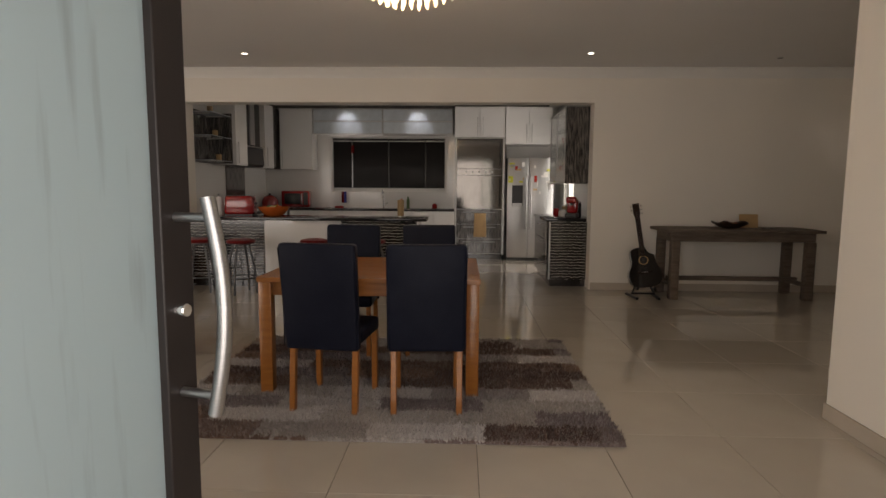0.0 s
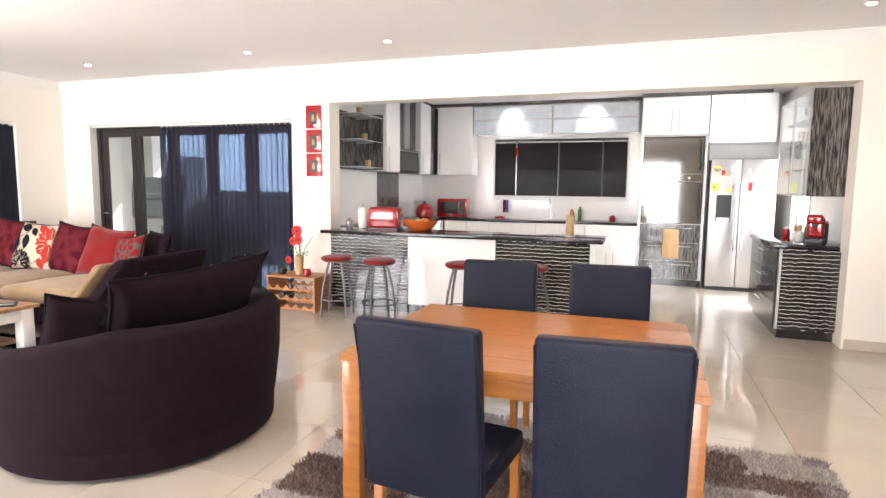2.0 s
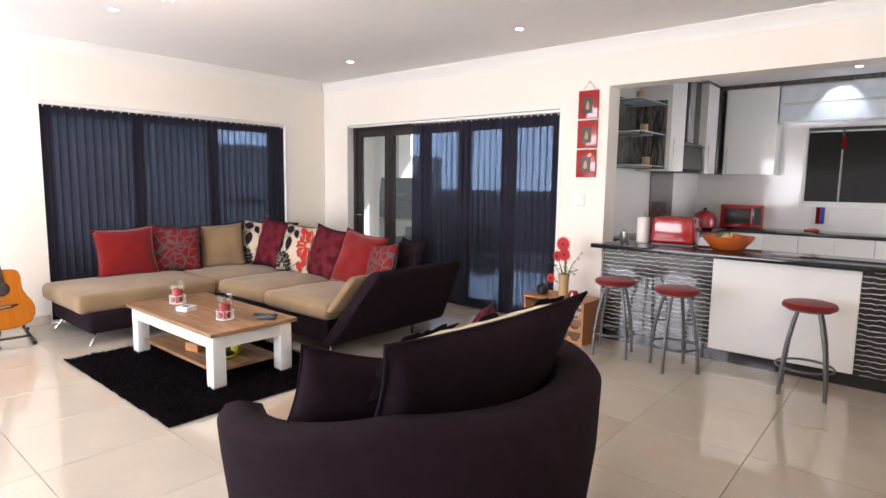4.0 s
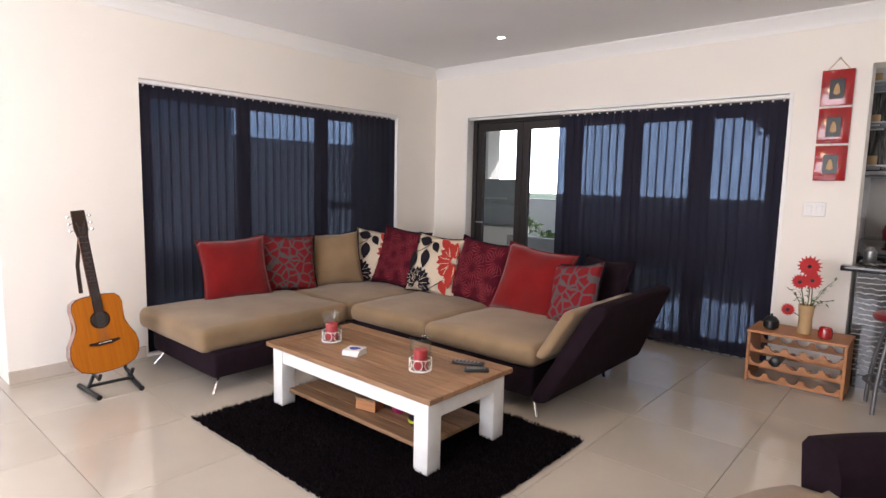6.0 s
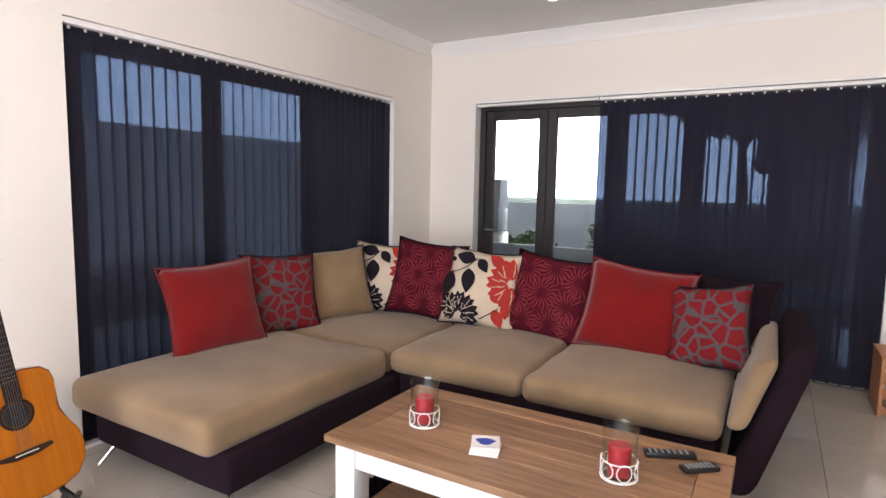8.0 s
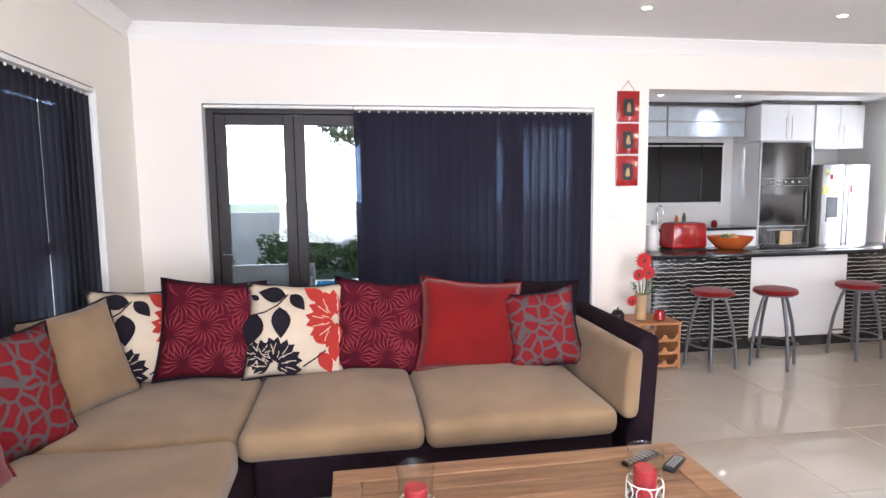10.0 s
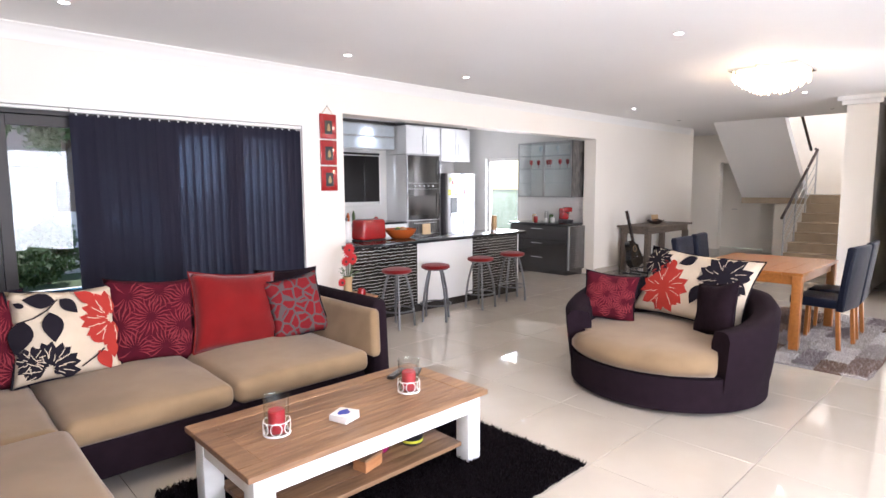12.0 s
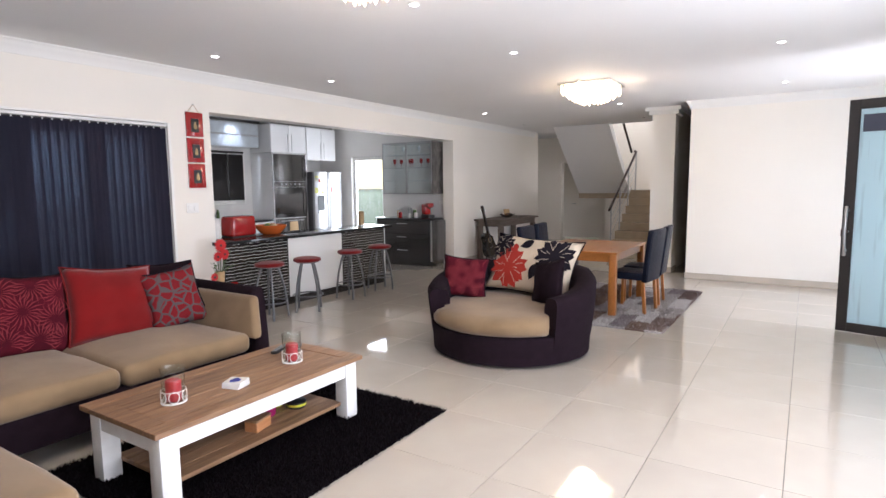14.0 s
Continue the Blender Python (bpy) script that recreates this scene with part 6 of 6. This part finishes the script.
for k in range(9):
    gl_ = thing("wine_glass", (2.92 + 0.08 * (k % 2), 8.08 + 0.11 * k, 1.40 + (0.529 if k % 3 else 0.779)), "red stemmed wine glass on a shelf" if k % 3 else "clear stemmed glass on a shelf", "glass", "glasses in the cupboard")
    lathe("glass", [(0.03, 0.0), (0.028, 0.003), (0.004, 0.008), (0.004, 0.07), (0.03, 0.1), (0.034, 0.15), (0.03, 0.17), (0.028, 0.17), (0.03, 0.12)], "red_gloss" if k % 3 else "frost", gl_, 14)
# kitchen outer door
kd = thing("door_3", (0, 0, 0), "white framed glazed kitchen outer door", "door")
kd["kind"] = "structure"
d = part("frame", frame_bm(9.5, 10.4, 0, 2.2, 0, 0.07, 0.06), "white_trim", kd)
d.matrix_basis = pose(KE + 0.1, 0, 0, 0, 0, 90)
g_ = box("pane", (9.57, -0.004, 0.07), (10.33, 0.004, 2.13), "glass", d, 0.0)
g_.visible_shadow = False

# ---- things on the worktops ----
tap = thing("tap", (-0.15, KN - 0.14, BZ), "chrome swan-neck kitchen tap", "tap")
tube("spout", [(0, 0, 0), (0, 0, 0.25)] + [(0, -0.09 + 0.09 * math.cos(a), 0.25 + 0.09 * math.sin(a)) for a in np.linspace(0.3, math.pi, 7)] + [(0, -0.18, 0.2)], 0.012, "chrome", tap)
tube("lever", [(0.02, 0, 0.05), (0.08, 0, 0.1)], 0.007, "chrome", tap)
bt2 = thing("paper_roll_holder", (0.55, 7.85, BZ), "upright cream roll holder on the bar", "roll holder")
lathe("base", [(0.06, 0), (0.06, 0.015)], "steel", bt2)
lathe("roll", [(0.042, 0.016), (0.045, 0.02), (0.045, 0.23), (0.02, 0.235)], "bamboo", bt2, 18)
pr = thing("paper_towel", (-2.02, 8.0, BZ), "white paper towel roll standing on the bar", "paper roll")
lathe("roll", [(0.055, 0), (0.06, 0.005), (0.06, 0.25), (0.02, 0.252)], "paper", pr, 20)
lathe("core", [(0.012, 0.252), (0.012, 0.28), (0.02, 0.29), (0.001, 0.3)], "steel", pr, 12)
to = thing("toaster", (-1.70, 7.98, BZ, 0, 0, 4), "red enamel toaster on the bar", "toaster")
bm = bmesh.new()
b_box(bm, (-0.20, -0.12, 0.015), (0.20, 0.12, 0.27), 0.035, 3)
for v in bm.verts:
    v.co.x *= 1 - 0.35 * max(0, v.co.z - 0.05)
part("body", bm, "red_gloss", to)
for y in (-0.045, 0.045):
    box("slot", (-0.13, y - 0.018, 0.266), (0.13, y + 0.018, 0.273), "black_plastic", to, 0.002)
box("base", (-0.19, -0.11, 0.0), (0.19, 0.11, 0.018), "black_plastic", to, 0.003)
box("lever", (0.19, -0.015, 0.15), (0.225, 0.015, 0.18), "black_plastic", to, 0.003)
ob_ = thing("fruit_bowl", (-1.22, 7.93, BZ), "wide orange ceramic bowl with fruit", "bowl")
lathe("bowl", [(0.10, 0), (0.13, 0.01), (0.20, 0.09), (0.215, 0.125), (0.205, 0.125), (0.18, 0.08), (0.10, 0.02), (0.001, 0.015)], "orange", ob_, 32)
for x, y, mt in ((-0.06, 0.0, "leaf"), (0.06, 0.03, "orange"), (0.0, -0.06, "bamboo"), (0.02, 0.08, "yellow")):
    lathe("fruit", [(0.001, 0.04), (0.03, 0.05), (0.048, 0.085), (0.045, 0.12), (0.02, 0.145), (0.001, 0.138)], mt, ob_, 16, (x, y, 0))
mw = thing("microwave", (-1.82, 11.08, BZ, 0, 0, 8), "red microwave oven with black window", "microwave")
box("body", (-0.26, -0.19, 0.012), (0.26, 0.19, 0.32), "red_gloss", mw, 0.015, 2)
box("window", (-0.20, -0.196, 0.07), (0.10, -0.188, 0.27), "black_plastic", mw, 0.012, 2)
box("keypad", (0.15, -0.195, 0.05), (0.235, -0.188, 0.29), "black_plastic", mw, 0.002)
tube("handle", [(0.125, -0.19, 0.06), (0.125, -0.225, 0.08), (0.125, -0.225, 0.26), (0.125, -0.19, 0.28)], 0.008, "steel", mw)
kt = thing("stand_mixer", (-2.15, 10.5, BZ), "round red enamel kitchen mixer", "mixer")
lathe("body", [(0.10, 0), (0.14, 0.02), (0.15, 0.12), (0.12, 0.20), (0.05, 0.24), (0.001, 0.245)], "red_gloss", kt, 24)
lathe("knob", [(0.02, 0.245), (0.025, 0.27), (0.001, 0.28)], "black_plastic", kt, 12)
for nm, x, y, h, r, mt in (("jar", -2.2, 7.98, 0.12, 0.045, "steel"), ("soap_bottle", 0.2, 11.22, 0.18, 0.03, "orange"), ("bottle", 0.33, 11.22, 0.22, 0.03, "leaf"), ("sponge_pot", 0.85, 11.2, 0.09, 0.05, "red_gloss"), ("ash_tray", -1.0, 11.1, 0.04, 0.09, "red_gloss")):
    j = thing(nm, (x, y, BZ), "small %s on the granite worktop" % nm.replace("_", " "), nm.replace("_", " "))
    lathe("body", [(r * 0.9, 0), (r, 0.008), (r, h * 0.7), (r * 0.6, h * 0.85), (r * 0.5, h)], mt, j, 16)
kr = thing("oven_cloth", (-0.95, KN - 0.004, 0), "striped red and blue cloth hung on the tiled wall", "cloth")
for k in range(4):
    box("stripe", (-0.1 + k * 0.05, -0.014, 1.02), (-0.052 + k * 0.05, -0.004, 1.24), ("paper", "red_cloth", "blue_print", "paper")[k], kr, 0.002)
cm = thing("coffee_machine", (2.92, 8.15, BZ, 0, 0, -20), "red capsule coffee machine", "coffee machine")
box("body", (-0.08, -0.12, 0.0), (0.08, 0.14, 0.06), "black_plastic", cm, 0.015, 2)
box("column", (-0.075, 0.0, 0.06), (0.075, 0.14, 0.27), "red_gloss", cm, 0.03, 3)
box("head", (-0.07, -0.11, 0.20), (0.07, 0.02, 0.29), "red_gloss", cm, 0.025, 3)
box("spout", (-0.02, -0.08, 0.17), (0.02, -0.04, 0.2), "black_plastic", cm, 0.005)
for k, (x, y, mt, h) in enumerate(((2.85, 8.4, "paper", 0.1), (2.95, 8.5, "leaf", 0.16), (2.84, 8.55, "paper", 0.08), (3.0, 8.65, "steel", 0.2), (2.8, 8.75, "red_gloss", 0.12), (2.95, 8.9, "bamboo", 0.15), (3.05, 8.35, "black_plastic", 0.22))):
    j = thing("storage_jar", (x, y, BZ), "small kitchen jar beside the coffee machine", "jar", "jars beside the coffee machine")
    lathe("jar", [(0.035, 0), (0.04, 0.006), (0.04, h * 0.85), (0.03, h * 0.9)], mt, j, 16)
    lathe("lid", [(0.034, h * 0.9), (0.034, h), (0.001, h + 0.004)], "steel", j, 16)
ks = thing("socket_plate", (3.19, 8.0, 1.22), "white wall socket with a black plug", "socket")
box("plate", (0.0, -0.06, -0.04), (0.008, 0.06, 0.04), "white_trim", ks, 0.002)
for x, y in ((-1.6, 9.2), (0.1, 9.2), (1.4, 9.2), (-0.6, 10.4), (0.6, 10.4), (2.3, 8.6)):
    downlight(x, y, True, CEIL, spot=True)

# ---- stairs and back hall ----
stt = thing("staircase", (0, 0, 0), "beige tiled staircase turning at a landing", "stairs")
for k in range(8):
    x0 = 5.6 + 0.28 * k
    s_ = box("step", (x0, 4.12, 0), (x0 + 0.279, 5.36, 0.175 * (k + 1)), "beige_tile", stt, 0.006)
    box("nosing", (x0 - 0.012, 4.13, 0.175 * (k + 1) - 0.03), (x0 - 0.0005, 5.36, 0.175 * (k + 1)), "beige_tile", s_, 0.003)
box("landing", (7.845, 4.12, 1.2), (8.89, 6.78, 1.40), "beige_tile", stt, 0.004)
bm = bmesh.new()
b_prism(bm, [(8.0, 1.20), (8.0, 1.40), (5.4, 3.62), (5.4, 3.38)], 5.5, 6.77, 1)
part("upper_flight", bm, "ceil", stt, "white plastered underside of the upper flight")
box("landing_wall", (7.86, 5.40, 0), (8.0, 6.1, 1.198), "wall", stt, 0.002)
ra = thing("stair_rail", (0, 5.40, 0), "steel stair rail with dark wooden handrail", "stair rail")
for k in range(4):
    x = 5.75 + 0.66 * k
    z = 0.175 * (int((x - 5.6) / 0.28) + 1)
    tube("post", [(x, -0.07, z), (x, -0.07, z + 0.9)], 0.016, "steel", ra)
for dz in (0.25, 0.45, 0.65):
    tube("rod", [(5.75, -0.07, 0.2 + dz), (7.73, -0.07, 1.42 + dz)], 0.007, "steel", ra, 8)
tube("handrail", [(5.6, -0.07, 1.0), (7.73, -0.07, 2.32), (7.8, -0.02, 2.34)], 0.026, "rosewood", ra)
tube("handrail", [(7.8, 0.06, 2.32), (6.2, 0.06, 3.6)], 0.026, "rosewood", ra)
led = thing("landing_light", (8.87, 4.5, 1.75), "small blue glowing wall light on the landing", "wall light")
box("lens", (-0.02, -0.05, -0.05), (0.0, 0.05, 0.05), "blue_led", led, 0.005)
# unseen fill light added high in the stairwell to brighten stairs and hall
lamp("landing_lamp", "POINT", pose(7.6, 4.9, 4.5), 60, (1.0, 0.96, 0.9), 0.25)
idr = thing("inner_door", (8.95, 7.66, 0, 0, 0, 0), "white inner door standing ajar with steel handle", "door")
box("leaf", (-0.02, -1.04, 0.005), (0.02, -0.26, 2.14), "white_trim", idr, 0.003)
hl = tube("handle", [(-0.02, -0.33, 1.02), (-0.06, -0.33, 1.02), (-0.06, -0.45, 1.02)], 0.009, "steel", idr)
part("frame", frame_bm(6.6, 7.66, 0, 2.16, 0, 0.05, 0.1), "white_trim", idr)
idr.children[-1].matrix_basis = pose(0.02, -7.66, 0, 0, 0, 90)
bh = struct("wall_dark_room", [((9.6, 6.4, 0), (9.7, 8.0, CEIL)), ((9.1, 6.3, 0), (9.7, 6.4, CEIL)), ((9.1, 8.0, 0), (9.7, 8.1, CEIL)), ((9.1, 6.4, 2.3), (9.6, 8.0, 2.4)), ((9.1, 6.4, -0.1), (9.6, 8.0, -0.01))], "wall", "unlit store room behind the inner door")

# ---- outside the patio doors ----
# the tall west stretch is made up, to keep the window blind dark
gw = struct("garden_wall", [((-14, 16.5, -0.3), (6, 16.7, 1.1)), ((-12.2, 0, -0.3), (-12, 16.5, 2.3))], "render_white", "white plastered garden wall, its west stretch added to block the sky", "wall")
struct("patio_wall", [((-8.6, BACK + 0.3, -0.03), (-8.4, 10.6, 2.6)), ((-8.3, 10.5, -0.03), (-7.95, 10.85, 2.6))], "render_white", "white plastered patio wall and column", "wall")
pool = struct("pool_water", [((-5.6, 11.2, -0.2), (-1.2, 13.0, -0.025))], "water", "blue swimming pool water", "water")
bbq = thing("barbecue_cabinet", (-7.2, 9.9, -0.03, 0, 0, 10), "grey metal hooded barbecue cabinet on the patio", "barbecue")
box("base", (-0.4, -0.25, 0), (0.4, 0.25, 0.85), "render_white", bbq, 0.01)
box("drawer", (-0.38, -0.27, 0.87), (0.38, 0.25, 1.2), "grey_box", bbq, 0.015, 2)
bm = bmesh.new()
b_prism(bm, [(-0.27, 1.21), (0.25, 1.21), (0.2, 1.6), (-0.2, 1.6)], -0.38, 0.38, 0)
part("hood", bm, "grey_box", bbq)
tube("handle", [(-0.25, -0.32, 1.3), (0.25, -0.32, 1.3)], 0.015, "steel", bbq)
ols = thing("garden_bench", (-6.1, 9.2, -0.03), "low grey garden seat on the patio", "bench")
box("seat", (-0.7, -0.35, 0.3), (0.7, 0.35, 0.42), "grey_box", ols, 0.02, 2)
for x in (-0.62, 0.62):
    box("end_frame", (x - 0.06, -0.35, 0), (x + 0.06, 0.35, 0.6), "grey_box", ols, 0.015, 2)
box("backrest", (-0.7, 0.3, 0.42), (0.7, 0.38, 0.75), "grey_box", ols, 0.02, 2)


def leaf_mass(name, parent, center, radii, count, size, seed):
    r = np.random.default_rng(seed)
    d = r.normal(size=(count, 3))
    d /= np.linalg.norm(d, axis=1)[:, None]
    lump = 0.75 + 0.25 * np.sin(d[:, 0] * 5 + seed) * np.cos(d[:, 1] * 4 + d[:, 2] * 6)
    p = np.array(center) + d * np.array(radii) * (r.uniform(0.35, 1, count) ** 0.5 * lump)[:, None]
    a, b = r.normal(size=(count, 3)), r.normal(size=(count, 3))
    a *= size / np.linalg.norm(a, axis=1)[:, None]
    b *= 0.45 * size / np.linalg.norm(b, axis=1)[:, None]
    v = np.stack([p - a, p + b, p + a, p - b], 1).reshape(-1, 3)
    me = bpy.data.meshes.new(name)
    me.from_pydata(v.tolist(), [], np.arange(4 * count).reshape(-1, 4).tolist())
    me.materials.append(M["leaf"])
    ob = new(name, me)
    ob.parent = parent
    return ob


for k, (x, y, rx, h) in enumerate(((-7.6, 12.7, 0.8, 0.6), (-6.0, 14.2, 1.0, 0.8), (-4.6, 14.0, 0.9, 0.65), (-3.0, 14.3, 0.8, 0.8), (-1.4, 14.2, 0.9, 0.7), (-9.0, 12.6, 0.9, 0.9), (-4.0, 15.2, 0.7, 0.9))):
    sh = thing("shrub", (x, y, -0.22), "leafy green garden shrub", "shrub", "shrubs along the garden wall")
    tube("stem", [(0, 0, 0), (0.05, 0, h * 0.6)], [0.04, 0.02], "bark", sh, 7)
    leaf_mass("foliage", sh, (0, 0, h * 0.75), (rx, rx * 0.7, h * 0.75), 2200, 0.07, 20 + k)


def tree(x, y, h, seed):
    t = thing("tree", (x, y, -0.22), "tall loose-crowned green tree beyond the garden wall", "tree", "trees beyond the wall")
    r = random.Random(seed)
    tube("trunk", [(0, 0, 0), (0.1, 0.05, h * 0.3), (0.0, 0.1, h * 0.6), (0.1, 0, h * 0.85)], [0.2, 0.15, 0.1, 0.03], "bark", t, 9)
    for k in range(7):
        a, z = r.uniform(0, 6.28), h * r.uniform(0.35, 0.7)
        L = r.uniform(0.8, 1.8)
        tip = (L * math.cos(a), L * math.sin(a), z + L * 0.7)
        tube("limb", [(0, 0.05, z), (0.5 * tip[0], 0.5 * tip[1], z + L * 0.45), tip], [0.07, 0.045, 0.015], "bark", t, 6)
        leaf_mass("crown", t, tip, (0.9, 0.9, 0.65), 1100, 0.10, seed * 10 + k)
    leaf_mass("crown", t, (0.1, 0, h * 0.9), (1.1, 1.1, 0.9), 1500, 0.10, seed * 10 + 9)


tree(-4.4, 19.5, 5.2, 3)
tree(-3.0, 18.2, 6.0, 4)
tree(-1.6, 19.0, 5.4, 6)
tree(0.6, 21.0, 4.4, 5)
hs = thing("neighbour_house", (2.2, 27, -0.22), "low neighbouring house with dark pitched roof", "house")
box("wall", (-6, 0, 0), (7, 6, 2.6), "render_white", hs, 0.0)
bm = bmesh.new()
b_prism(bm, [(-0.5, 2.6), (6.5, 2.6), (3, 4.6)], -6.5, 7.5, 0)
part("roof", bm, "roof", hs)
for x in (-4, -0.5, 3):
    wv = box("window", (x, -0.03, 0.9), (x + 1.4, 0.02, 2.1), "black_plastic", hs, 0.0)
    box("sill", (x - 0.05, -0.1, 0.84), (x + 1.45, 0.02, 0.9), "render_white", wv, 0.0)

# glowing sheet added far behind the garden to whiten what the doors show
struct("backdrop", [((-220, 120, -1), (120, 121, 60))], "white_glow", "plain glowing backdrop added to whiten the view outside", "backdrop")

# ---- floor tiles ----
PX, PY, X0, Y0 = 0.667, 0.667, 0.803, 2.50
tb = bmesh.new()
b_box(tb, (0.0015, 0.0015, -0.0098), (PX - 0.0015, PY - 0.0015, 0.0), 0.0012)
tile_me = mesh_of("tile", tb, "tile")
floor_ob = bpy.data.objects["floor"]
rest = []
for i in range(-15, 13):
    for j in range(-3, 14):
        x, y = X0 + i * PX, Y0 + j * PY
        if x + PX < -9.0 or x > 9.0 or y + PY < FRONT - 0.2 or y > KN:
            continue
        near = -6.8 < x < 4.8 and 0.6 < y < 7.6
        if near:
            o = new("tile", tile_me)
            o.parent = floor_ob
            o.matrix_basis = pose(x, y, 0.0)
        else:
            rest.append((x, y))
bm = bmesh.new()
for x, y in rest:
    q = [bm.verts.new(c) for c in ((x + 0.0015, y + 0.0015, 0), (x + PX - 0.0015, y + 0.0015, 0), (x + PX - 0.0015, y + PY - 0.0015, 0), (x + 0.0015, y + PY - 0.0015, 0))]
    bm.faces.new(q)
rt = part("outer_tiling", bm, "tile", floor_ob)
tagged(rt, kind="stuff")
